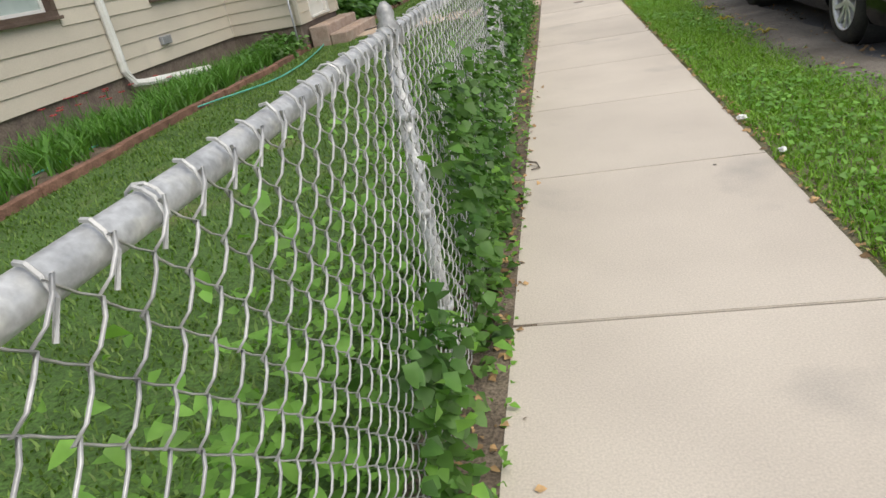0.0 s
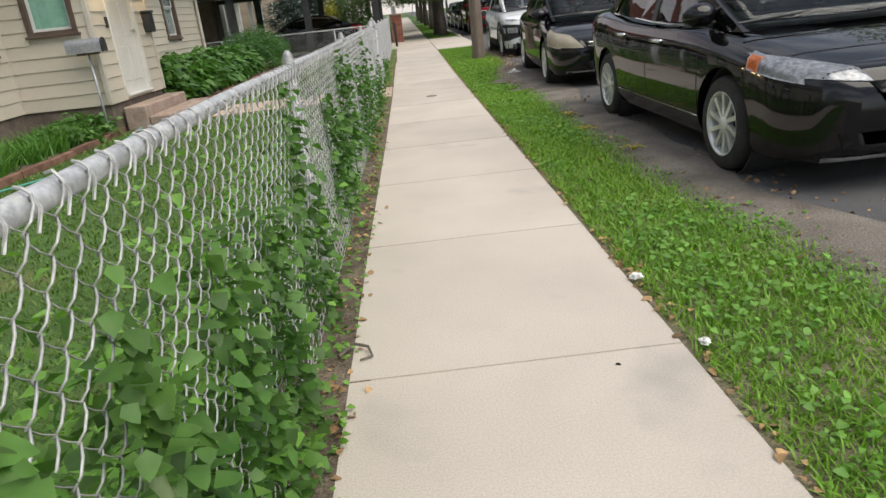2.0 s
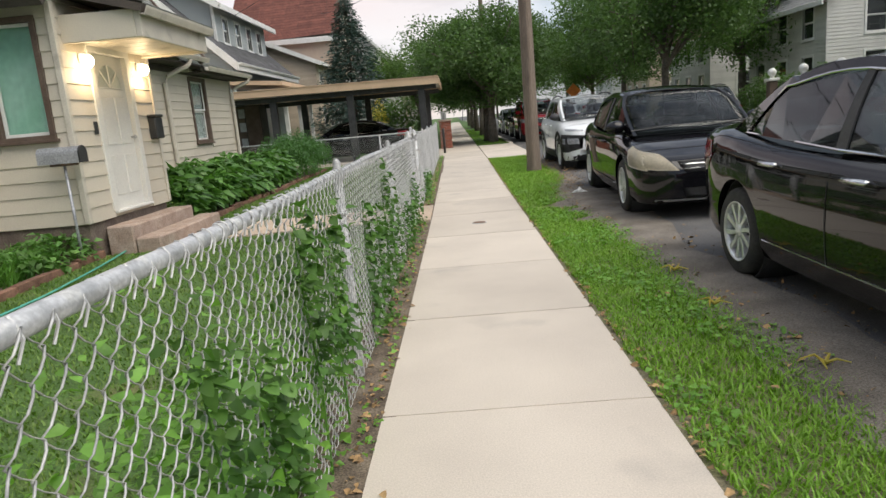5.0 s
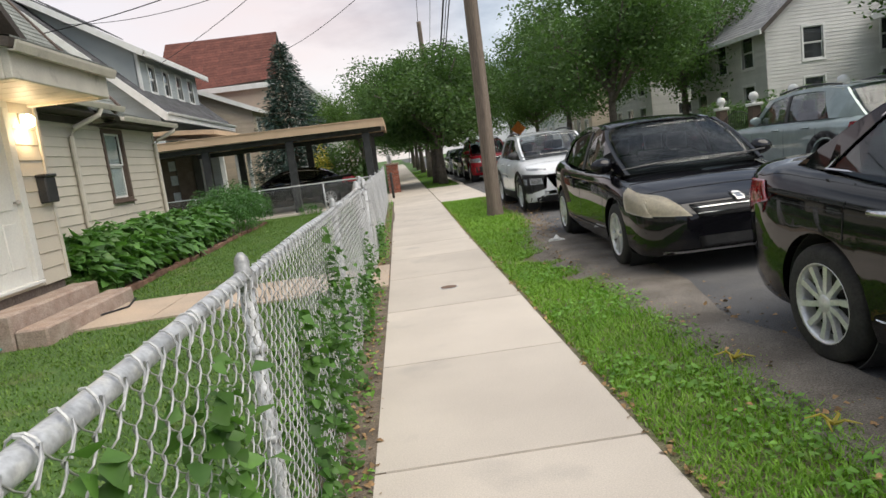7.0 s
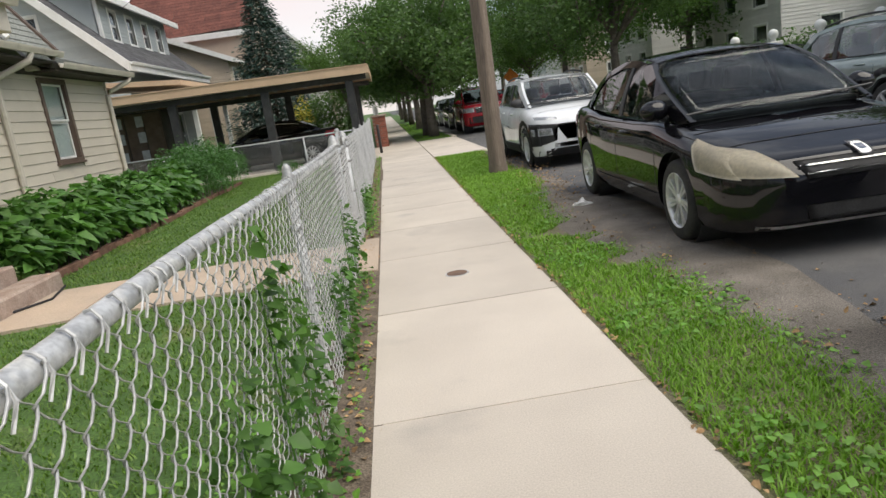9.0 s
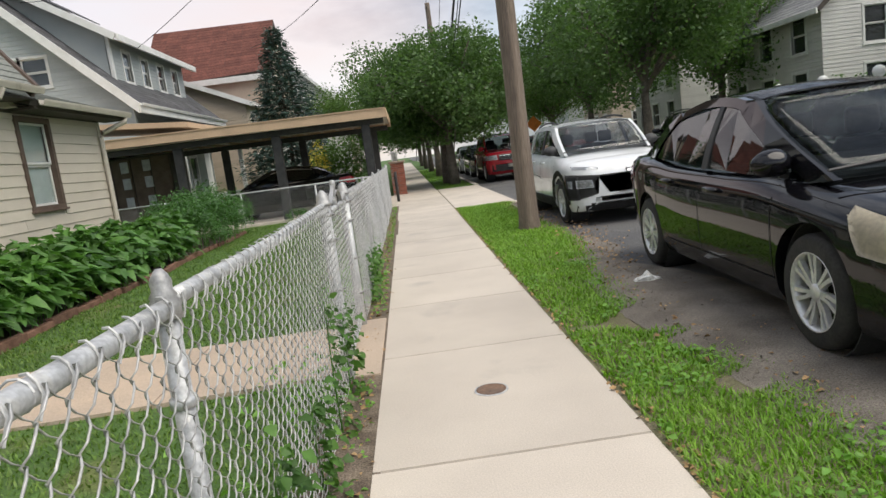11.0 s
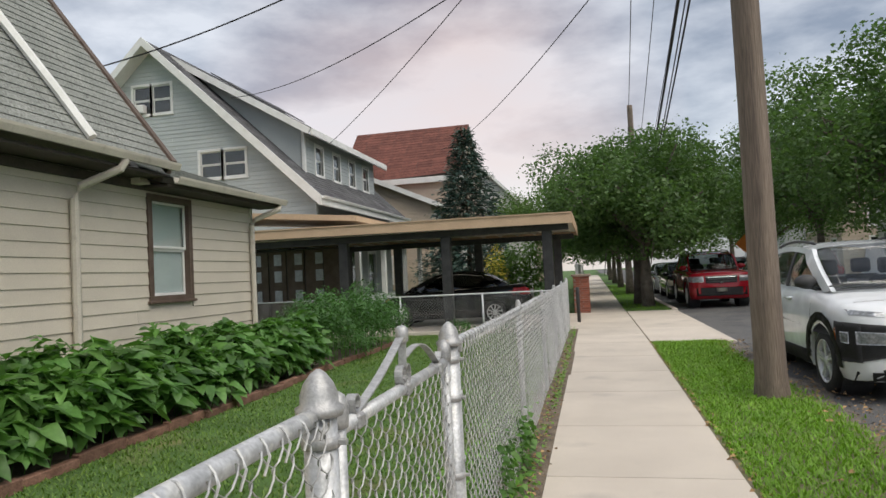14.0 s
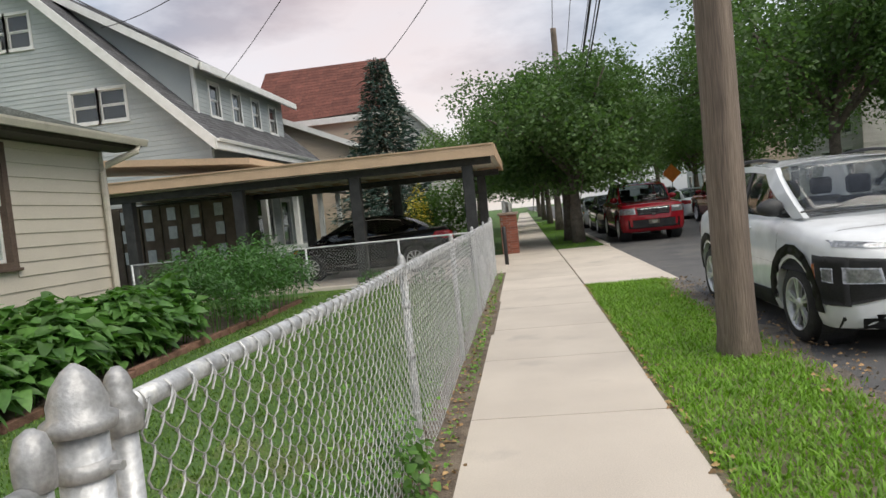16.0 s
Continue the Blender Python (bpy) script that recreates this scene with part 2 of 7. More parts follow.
M["hose"] = material("hose", (0.10, 0.42, 0.33), rough=0.5, fine=50)
M["cable"] = material("cable", (0.02, 0.02, 0.022), rough=0.7)
M["red_flower"] = material("red_flower", (0.55, 0.04, 0.04), (0.65, 0.10, 0.12), rough=0.6)
M["white_litter"] = material("white_litter", (0.78, 0.78, 0.76), (0.66, 0.66, 0.64), rough=0.8, bump=0.3)
M["dry_leaf"] = material("dry_leaf", (0.25, 0.15, 0.07), (0.38, 0.25, 0.12), rough=0.9, island=0.5, bump=0.0)
M["orange_sign"] = material("orange_sign", (0.75, 0.22, 0.03), rough=0.5)


# ---- mesh helpers ----
def finish(bm, name, mat, smooth=False):
    me = bpy.data.meshes.new(name)
    bm.to_mesh(me)
    bm.free()
    me.materials.append(mat)
    if smooth:
        me.polygons.foreach_set("use_smooth", [True] * len(me.polygons))
    return me


def part(name, bm, mat, parent=None, label="", smooth=False):
    ob = new(name, finish(bm, name, mat, smooth))
    ob.parent = parent
    return tagged(ob, label)


def shared(name, me, parent, m):
    """One more object on a mesh that is already there."""
    ob = new(name, me)
    ob.parent = parent
    ob.matrix_basis = m
    return ob


def thing(name, m, label, category, group="", kind=""):
    ob = new(name)
    ob.empty_display_size = 0.1
    ob.matrix_basis = m
    return tagged(ob, label, category, group, kind)


def box(bm, x0, x1, y0, y1, z0, z1, bevel=0.0, m=None):
    vs = bmesh.ops.create_cube(bm, size=1.0, matrix=Matrix.Translation(((x0 + x1) / 2, (y0 + y1) / 2, (z0 + z1) / 2)) @ Matrix.Diagonal((abs(x1 - x0), abs(y1 - y0), abs(z1 - z0), 1)))["verts"]
    if bevel:
        es = list({e for v in vs for e in v.link_edges})
        made = bmesh.ops.bevel(bm, geom=es, offset=bevel, segments=1, affect="EDGES")
        vs = list({v for f in made["faces"] for v in f.verts} | {v for v in vs if v.is_valid})
    if m is not None:
        bmesh.ops.transform(bm, matrix=m, verts=[v for v in vs if v.is_valid])
    return bm


def boxed(*a, **k):
    return box(bmesh.new(), *a, **k)


def tube(bm, pts, r, n=6, r_end=None, caps=True):
    pts = [Vector(p) for p in pts]
    rings = []
    for i, p in enumerate(pts):
        d = (pts[min(i + 1, len(pts) - 1)] - pts[max(i - 1, 0)]).normalized()
        a = d.cross(Vector((0, 0, 1)) if abs(d.z) < 0.95 else Vector((1, 0, 0))).normalized()
        b = d.cross(a)
        rr = r if r_end is None else r + (r_end - r) * i / (len(pts) - 1)
        rings.append([bm.verts.new(p + rr * (math.cos(t) * a + math.sin(t) * b)) for t in (2 * math.pi * k / n for k in range(n))])
    for u, v in zip(rings, rings[1:]):
        for k in range(n):
            bm.faces.new((u[k], u[(k + 1) % n], v[(k + 1) % n], v[k]))
    if caps and n > 2:
        bm.faces.new(rings[0][::-1])
        bm.faces.new(rings[-1])
    return bm


def lathe(bm, prof, n=16, m=None, caps=True):
    """prof: (radius, height) from below; turned about z, then moved by m."""
    rings = []
    for r, z in prof:
        ring = [Vector((r * math.cos(2 * math.pi * k / n), r * math.sin(2 * math.pi * k / n), z)) for k in range(n)]
        rings.append([bm.verts.new(m @ p if m is not None else p) for p in ring])
    for u, v in zip(rings, rings[1:]):
        for k in range(n):
            bm.faces.new((u[k], u[(k + 1) % n], v[(k + 1) % n], v[k]))
    if caps:
        bm.faces.new(rings[0][::-1])
        bm.faces.new(rings[-1])
    return bm


def prism(bm, poly, axis, lo, hi):
    """A flat outline (two coordinates a corner) drawn out along an axis."""
    def at(p, w):
        return {"x": (w, p[0], p[1]), "y": (p[0], w, p[1]), "z": (p[0], p[1], w)}[axis]
    a, b = [bm.verts.new(at(p, lo)) for p in poly], [bm.verts.new(at(p, hi)) for p in poly]
    bm.faces.new(a)
    bm.faces.new(b[::-1])
    for i in range(len(poly)):
        j = (i + 1) % len(poly)
        bm.faces.new((a[j], a[i], b[i], b[j]))
    bmesh.ops.recalc_face_normals(bm, faces=bm.faces)
    return bm


def slab(bm, corners, thick):
    """A flat plate of any outline, thickened downwards along its normal."""
    cs = [Vector(c) for c in corners]
    n = (cs[1] - cs[0]).cross(cs[2] - cs[0]).normalized()
    if n.z < 0:
        n = -n
    a, b = [bm.verts.new(c) for c in cs], [bm.verts.new(c - n * thick) for c in cs]
    bm.faces.new(a)
    bm.faces.new(b[::-1])
    for i in range(len(cs)):
        j = (i + 1) % len(cs)
        bm.faces.new((a[j], a[i], b[i], b[j]))
    bmesh.ops.recalc_face_normals(bm, faces=bm.faces)
    return bm


def fast_mesh(name, verts, faces, mat):
    """A mesh of many alike small faces, from arrays. faces: rows of the same length."""
    verts, faces = np.asarray(verts, np.float32), np.asarray(faces, np.int32)
    me = bpy.data.meshes.new(name)
    k = faces.shape[1]
    me.vertices.add(len(verts))
    me.vertices.foreach_set("co", verts.ravel())
    me.loops.add(faces.size)
    me.loops.foreach_set("vertex_index", faces.ravel())
    me.polygons.add(len(faces))
    me.polygons.foreach_set("loop_start", np.arange(0, faces.size, k, dtype=np.int32))
    me.polygons.foreach_set("loop_total", np.full(len(faces), k, np.int32))
    me.update(calc_edges=True)
    me.materials.append(mat)
    return me


def blades(name, spots, heights, lean, width, mat, rng):
    """Grass: one bent two-piece blade a spot. spots: n x 3."""
    n = len(spots)
    turn, tilt = rng.uniform(0, 2 * math.pi, n), rng.uniform(0.1, 1, n) * lean
    side = np.stack([np.cos(turn), np.sin(turn), np.zeros(n)], 1) * (width * rng.uniform(0.6, 1.3, n))[:, None] / 2
    way = np.stack([-np.sin(turn) * tilt, np.cos(turn) * tilt, np.ones(n)], 1)
    mid = spots + way * (heights * 0.55)[:, None]
    tip = spots + (way * [1.9, 1.9, 1.0]) * heights[:, None]
    v = np.stack([spots - side, spots + side, mid + side * 0.8, mid - side * 0.8, tip], 1).reshape(-1, 3)
    base = np.arange(n)[:, None] * 5
    f = np.concatenate([base + [0, 1, 2], base + [0, 2, 3], base + [3, 2, 4]])
    return fast_mesh(name, v, f, mat)


def leaves(name, spots, ways, sizes, mat, rng, aspect=0.6, fold=0.25, droop=0.3):
    """Leaves: a folded, drooping blade of six corners a spot. ways: n x 3, the way each leaf points."""
    n = len(spots)
    ways = ways / np.linalg.norm(ways, axis=1, keepdims=True)
    up = np.tile([0.0, 0.0, 1.0], (n, 1)) + rng.normal(0, 0.35, (n, 3))
    side = np.cross(ways, up)
    side /= np.linalg.norm(side, axis=1, keepdims=True)
    nor = np.cross(side, ways)
    s = sizes[:, None]
    w = aspect / 2
    p0 = spots
    pl, pr = spots + s * (0.4 * ways - w * side + fold * w * nor), spots + s * (0.4 * ways + w * side + fold * w * nor)
    pm = spots + s * (0.45 * ways)
    pt = spots + s * (ways - droop * nor)
    ql, qr = spots + s * (0.78 * ways - 0.55 * w * side - 0.5 * droop * nor), spots + s * (0.78 * ways + 0.55 * w * side - 0.5 * droop * nor)
    v = np.stack([p0, pl, pm, pr, ql, qr, pt], 1).reshape(-1, 3)
    b = np.arange(n)[:, None] * 7
    f = np.concatenate([b + t for t in ([0, 2, 1], [0, 3, 2], [1, 2, 4], [2, 3, 5], [2, 6, 4], [2, 5, 6])])
    return fast_mesh(name, v, f, mat)


# ---- ground, road, pavement ----
WALK_R = ((-8.0, 1.22), (0.0, 1.235), (6.0, 1.255), (13.0, 1.285), (20.8, 1.36), (140.0, 1.38))


def along(table, y):
    return float(np.interp(y, [p[0] for p in table], [p[1] for p in table]))


CLIMB = 0.0035
# the plan beyond the gate is drawn to its own scale about this point
FAR = Matrix.Translation((0.4, 1.6, 0.0)) @ Matrix.Diagonal((0.937, 0.937, 0.937, 1.0)) @ Matrix.Translation((-0.4, -1.6, 0.0))


def beyond(x, y, z=0.0, rx=0, ry=0, rz=0):
    """A pose on that plan, with the thing kept at its own size."""
    p = FAR @ Vector((x, y, 0.0))
    return pose(p.x, p.y, gz(p.y) + z, rx, ry, rz)


def gz(y):
    """The street climbs gently beyond the utility pole."""
    return CLIMB * max(0.0, y - 18.0)


def lift(bm):
    for v in bm.verts:
        v.co.z += gz(v.co.y)
    return bm


WALK_L = ((-8.0, -0.085), (1.5, -0.065), (4.6, -0.035), (9.0, -0.012), (140.0, -0.012))
VERGE_R = ((-8.0, 2.42), (0.4, 2.40), (2.5, 2.22), (5.2, 2.25), (7.6, 2.28), (9.8, 2.12), (11.5, 2.2), (13.8, 2.55), (18.8, 2.55), (20.8, 2.72), (140.0, 2.78))
ROAD_R = 10.0


def strip(name, left, right, y0, y1, step, z, mat, cols=6, rough_z=0.0, label="", category="ground"):
    """One sheet of ground between two edges that follow the street."""
    ys = np.arange(y0, y1 + step / 2, step)
    verts = []
    for y in ys:
        a, b = left(y), right(y)
        for c in range(cols + 1):
            x = a + (b - a) * c / cols
            verts.append((x, y, gz(y) + (z(x, y) if callable(z) else z + rough_z * noise.noise((x * 1.7, y * 1.7, 3.1)))))
    k = cols + 1
    faces = [(i * k + j, i * k + j + 1, (i + 1) * k + j + 1, (i + 1) * k + j) for i in range(len(ys) - 1) for j in range(cols)]
    ob = new(name, fast_mesh(name, verts, faces, mat))
    ob.data.polygons.foreach_set("use_smooth", [True] * len(ob.data.polygons))
    return tagged(ob, label, category, kind="structure")


strip("ground", lambda y: -900, lambda y: 900, -900, 1500, 300, lambda x, y: -0.16 - gz(y), M["lawn"], cols=8, label="wide ground under the whole street", category="ground")
strip("ground_lawn", lambda y: -40, lambda y: -0.02, -30, 140, 0.5, -0.01, M["lawn"], cols=60, rough_z=0.012, label="short green lawn in front of the houses", category="lawn")
strip("ground_verge", lambda y: along(WALK_R, y) - 0.03, lambda y: along(VERGE_R, y) + 0.10 * noise.noise((0, y * 1.3, 0)), -30, 20.75, 0.25,
      lambda x, y: -0.012 + 0.012 * noise.noise((x * 2, y * 2, 0)) - 0.02 * max(0, x - 2.0), M["verge_soil"], cols=10, label="grass verge between pavement and road", category="verge")
strip("ground_shoulder", lambda y: along(VERGE_R, y) - 0.35, lambda y: along(VERGE_R, y) + 0.26 + 0.30 * noise.noise((5, y * 0.9, 0)) + 0.55 * math.exp(-((y - 9.4) / 1.5) ** 2), -30, 20.75, 0.25,
      lambda x, y: float(np.interp(y, (10.8, 14.6), (0.034, -0.05))) - 0.12 * max(0, along(VERGE_R, y) - x) + 0.016 * noise.noise((x * 3, y * 3, 7)) - 0.022 * max(0, x - 2.5), M["dirt"], cols=6, label="bare gravelly dirt along the road edge", category="dirt")
strip("ground_verge_far", lambda y: 1.34, lambda y: 2.80, 29.3, 140, 1.0, 0.0, M["lawn"], cols=4, label="grass verge under the street trees", category="verge")
ROAD_Z = ((-40.0, 0.02), (10.8, 0.02), (14.6, -0.06), (400.0, -0.06))
strip("road", lambda y: 2.2, lambda y: ROAD_R, -30, 300, 1.0, lambda x, y: along(ROAD_Z, y) - 0.05 * max(0.0, 2.55 - x) + 0.006 * noise.noise((x * 1.7, y * 1.7, 3.1)), M["asphalt"], cols=24, label="worn grey asphalt street", category="road")
strip("pavement_far_side", lambda y: ROAD_R + 1.4, lambda y: ROAD_R + 2.8, -30, 140, 2.0, 0.03, M["concrete"], cols=2, label="concrete pavement across the street", category="pavement")
strip("ground_yard_across", lambda y: ROAD_R + 2.78, lambda y: 60, -30, 140, 2.0, 0.02, M["lawn"], cols=6, label="front yards across the street", category="lawn")
strip("ground_verge_across", lambda y: ROAD_R, lambda y: ROAD_R + 1.42, -30, 140, 2.0, 0.02, M["lawn"], cols=2, label="grass verge across the street", category="verge")
tagged(part("kerb_far_side", lift(prism(bmesh.new(), [(ROAD_R - 0.12, -30 + 4 * i) for i in range(42)] + [(ROAD_R + 0.03, -30 + 4 * i) for i in range(41, -1, -1)], "z", -0.2, 0.045)), M["concrete"]), "concrete kerb across the street", "kerb", kind="structure")
tagged(part("kerb_near", lift(prism(bmesh.new(), [(2.74, 29.3 + 4 * i) for i in range(27)] + [(2.90, 29.3 + 4 * i) for i in range(26, -1, -1)], "z", -0.2, 0.03)), M["concrete"]), "concrete kerb beside the street trees", "kerb", kind="structure")
tagged(part("ground_soil_strip", lift(prism(bmesh.new(), [(-0.34, -8 + i) for i in range(34)] + [(0.02, -8 + i) for i in range(33, -1, -1)], "z", -0.1, -0.002)), M["soil"]), "dark soil strip under the fence", "soil", kind="structure")

# pavement slabs with recessed joints
JOINTS = [-6.2, -4.65, -3.1, -1.55, 0.0, 1.537, 3.04, 4.545, 6.11, 7.75, 9.43, 10.97, 12.45, 13.96, 15.67, 17.2, 18.8, 20.75]
WIDE = (-1.55, 4.545, 7.75)
while JOINTS[-1] < 120:
    JOINTS.append(JOINTS[-1] + 1.55)
pavement = tagged(new("pavement"), "pale concrete pavement of square slabs", "pavement", kind="structure")
strip("pavement_joint_bed", lambda y: 0.012, lambda y: along(WALK_R, y) - 0.02, -6.2, 100, 0.5, -0.014, M["joint"], cols=1, label="dark grit in the joints between pavement slabs", category="joint")
for a, b in zip(JOINTS, JOINTS[1:]):
    bm = bmesh.new()
    ga, gb = (0.006 if q in WIDE or q > 25 else 0.0022 for q in (a, b))
    la, lb = along(WALK_L, a), along(WALK_L, b)
    prism(bm, [(la, a + ga), (along(WALK_R, a), a + ga), (along(WALK_R, b), b - gb), (lb, b - gb)], "z", -0.09, 0.0)
    bmesh.ops.bevel(bm, geom=[e for e in bm.edges if all(v.co.z > -0.05 for v in e.verts)], offset=0.004, segments=2, affect="EDGES")
    part("slab", lift(bm), M["concrete"], pavement)

# driveway: apron across the verge and the drive under the carport
drive = tagged(new("pavement_drive"), "concrete driveway apron crossing the verge", "driveway", kind="structure")
for a, b in ((20.76, 23.6), (23.61, 26.5), (26.51, 29.3)):
    part("slab", lift(boxed(1.385, 2.73, a, b - 0.01, -0.1, 0.0, 0.006)), M["concrete"], drive)
part("kerb", lift(boxed(2.74, 2.90, 20.76, 29.3, -0.2, -0.02, 0.015)), M["concrete"], drive)
part("slab", lift(boxed(-9.0, -0.01, 23.9, 29.3, -0.08, 0.006, 0.006)), M["concrete"], drive)

# ---- utility poles and cables ----
def utility_pole(m, height, r0, r1, label, arm=True):
    t = thing("utility_pole", m, label, "utility pole", group="utility poles")
    bm = bmesh.new()
    rings = []
    n = 24
    for i in range(41):
        z = -0.3 + (height + 0.3) * i / 40
        r = r0 + (r1 - r0) * max(0, z) / height
        flare = 0.035 * math.exp(-max(z, 0) / 0.12)
        ring = []
        for k in range(n):
            a = 2 * math.pi * k / n
            rr = r + flare + 0.006 * noise.noise((3 * math.cos(a), 3 * math.sin(a), z * 0.5))
            ring.append(bm.verts.new((rr * math.cos(a), rr * math.sin(a), z)))
        rings.append(ring)
    for u, v in zip(rings, rings[1:]):
        for k in range(n):
            bm.faces.new((u[k], u[(k + 1) % n], v[(k + 1) % n], v[k]))
    bm.faces.new(rings[-1])
    part("shaft", bm, M["pole_wood"], t, smooth=True)
    if not arm:
        return t
    bm = boxed(-1.0, 1.0, -0.22, -0.12, height - 0.8, height - 0.68, 0.01)
    part("crossarm", bm, M["pole_wood"], t)
    for x in (-0.9, -0.3, 0.3, 0.9):
        part("insulator", lathe(bmesh.new(), [(0.03, height - 0.68), (0.06, height - 0.64), (0.03, height - 0.58), (0.055, height - 0.54), (0.02, height - 0.48)], 8,
                                pose(x, -0.17, 0)), M["cast_alu"], t)
    return t


utility_pole(FAR @ pose(2.27, 16.25, -0.03), 10.5, 0.165, 0.125, "weathered brown wooden utility pole standing in the verge")
utility_pole(FAR @ pose(2.3, 36.4, 0), 8.2, 0.15, 0.11, "weathered wooden utility pole further along the street", arm=False)


def cable(a, b, sag, r=0.012, label="black overhead cable between the poles"):
    a, b = FAR @ Vector(a), FAR @ Vector(b)
    pts = [a.lerp(b, i / 24) - Vector((0, 0, sag * 4 * (i / 24) * (1 - i / 24))) for i in range(25)]
    tagged(part("overhead_cable", tube(bmesh.new(), pts, r, 5), M["cable"]), label, "cable", group="overhead cables")


for dx, z, r in ((-0.9, 9.9, 0.012), (-0.3, 9.9, 0.012), (0.3, 9.9, 0.012), (0.0, 8.3, 0.035), (0.1, 7.7, 0.022), (-0.1, 7.2, 0.014)):
    cable((2.3 + dx, 16.1, z), (4.3 + dx, 64, z - 1.9), 1.1, r)
    cable((2.3 + dx, 16.1, z), (2.3 + dx, -24, z), 0.75, r)
for a, b, s in (((2.2, 16.2, 8.3), (-9.6, 33, 7.1), 0.3), ((2.2, 16.2, 6.9), (-12.4, 30.4, 8.6), 0.7), ((2.2, 16.2, 7.6), (-8.0, 17.5, 5.2), 0.5),
                ((2.2, 16.2, 6.6), (-7.4, 44, 8.6), 0.6), ((2.2, 16.2, 7.3), (-9.0, 12.0, 6.4), 0.4)):
    cable(a, b, s, 0.011, "thin black service cable running to a house")

# ---- chain-link fence ----
FX = -0.225
rng = np.random.default_rng(7)


def fabric(y0, y1, z0, z1, x=0.0, pitch=0.04, row=0.040, wire=0.0026, axis="y"):
    """Woven wire: each wire zigzags upwards and hooks round its neighbours."""
    n, rows = int((y1 - y0) / pitch), int((z1 - z0) / row)
    n = max(n, 1)
    pitch = (y1 - y0) / n
    verts, faces = [], []
    for i in range(n + 1):
        pts = []
        for j in range(rows + 1):
            s = 1 if (i + j) % 2 else -1
            yy = y0 + pitch * (i + 0.5 * s) + rng.normal(0, 0.0015)
            zz = z0 + (z1 - z0) * j / rows + rng.normal(0, 0.0015)
            pts.append((yy + 0.05 * pitch * s, zz, 0.001 * s))
            if j < rows:
                pts.append((yy - 0.28 * pitch * s, zz + row * 0.28, -0.0065 * s))
                pts.append((yy - 0.72 * pitch * s, zz + row * 0.72, -0.0065 * s))
        base = len(verts)
        for q, (yy, zz, o) in enumerate(pts):
            yy = min(max(yy, y0), y1)
            sway = 0.006 * math.sin(yy * 2.1 + zz * 3)
            for k in range(3):
                a = 2 * math.pi * k / 3
                p = (x + o + sway + wire * math.cos(a), yy + wire * math.sin(a), zz)
                verts.append(p if axis == "y" else (p[1], p[0], p[2]))
        for q in range(len(pts) - 1):
            for k in range(3):
                u, v = base + q * 3 + k, base + q * 3 + (k + 1) % 3
                faces.append((u, v, v + 3, u + 3))
    return fast_mesh("fabric", verts, faces, M["wire"])


FINIAL = [(0.036, 0.0), (0.038, 0.035), (0.030, 0.045), (0.033, 0.05), (0.024, 0.062), (0.026, 0.08), (0.02, 0.095), (0.008, 0.108)]


def fence_post(parent, y, top, r=0.023, x=0.0, cap=True):
    part("post", lathe(bmesh.new(), [(r, -0.35), (r, top)], 14, pose(x, y, 0)), M["galvanised"], parent, smooth=True)
    if cap:
        part("finial", lathe(bmesh.new(), [(q * (r + 0.009) / 0.036, h) for q, h in FINIAL], 14, pose(x, y, top - 0.02)), M["cast_alu"], parent, "cast aluminium acorn cap", smooth=True)
        eye = lathe(bmesh.new(), [(0.027, -0.025), (0.027, 0.025)], 12, pose(x, y, top + 0.0, 90, 0, 0))
        part("rail_eye", eye, M["cast_alu"], parent, smooth=True)


def tie(parent, y, z, h=0.05):
    pts = [(0.024 * math.cos(a), y + 0.006 * a / 6, z + 0.024 * math.sin(a)) for a in np.linspace(-2.2, 4.2, 12)]
    part("tie_wire", tube(bmesh.new(), pts, 0.0022, 4), M["wire"], parent)


RAIL_Z = 1.125


def fence_bay(y0, y1, first=False):
    t = thing("chain_link_fence", pose(FX, y0, gz(y0), math.degrees(math.atan((gz(y1) - gz(y0)) / (y1 - y0)))), "galvanised chain-link fence bay beside the pavement", "fence", group="fence bays")
    d = y1 - y0
    fence_post(t, 0, RAIL_Z - 0.01)
    pts = [(0.004 * math.sin(q * 1.7 + y0), q, RAIL_Z + 0.006 * math.sin(q * 2.3 + y0 * 1.3)) for q in np.linspace(0, d, 14)]
    part("top_rail", tube(bmesh.new(), pts, 0.021, 12), M["galvanised"], t, smooth=True)
    ob = tagged(new("fabric", fabric(0.02, d - 0.02, 0.03, RAIL_Z + 0.012, x=0.026)), kind="stuff")
    ob.parent = t
    # wire ends bent over the rail
    bm = bmesh.new()
    n = int(d / 0.08)
    for i in range(n):
        q = (i + 0.5) * d / n
        a = rng.uniform(0.9, 1.25)
        tube(bm, [(0.027, q - 0.02, RAIL_Z - 0.035), (0.03, q - 0.004, RAIL_Z - 0.005), (0.0215, q, RAIL_Z + 0.012), (0.010, q + 0.003, RAIL_Z + 0.0215 * a), (-0.002, q + 0.006, RAIL_Z + 0.023)], 0.0028, 5)
    tagged(part("wire_edging", bm, M["wire"], t), kind="stuff")
    for q in np.arange(0.35, d - 0.2, 0.62):
        tie(t, q, RAIL_Z)
    for z in (0.3, 0.62, 0.9):
        part("post_band", lathe(bmesh.new(), [(0.029, z), (0.029, z + 0.022)], 12), M["galvanised"], t, smooth=True)
    return t


POSTS = [-7.4, -4.65, -1.9, 0.85, 3.60, 6.35]
for a, b in zip(POSTS, POSTS[1:]):
    fence_bay(a, b)
fence_bay(6.35, 9.14)
after = [10.60, 13.2, 15.8, 18.4, 21.0, 23.5]
for a, b in zip(after, after[1:]):
    fence_bay(a, b)

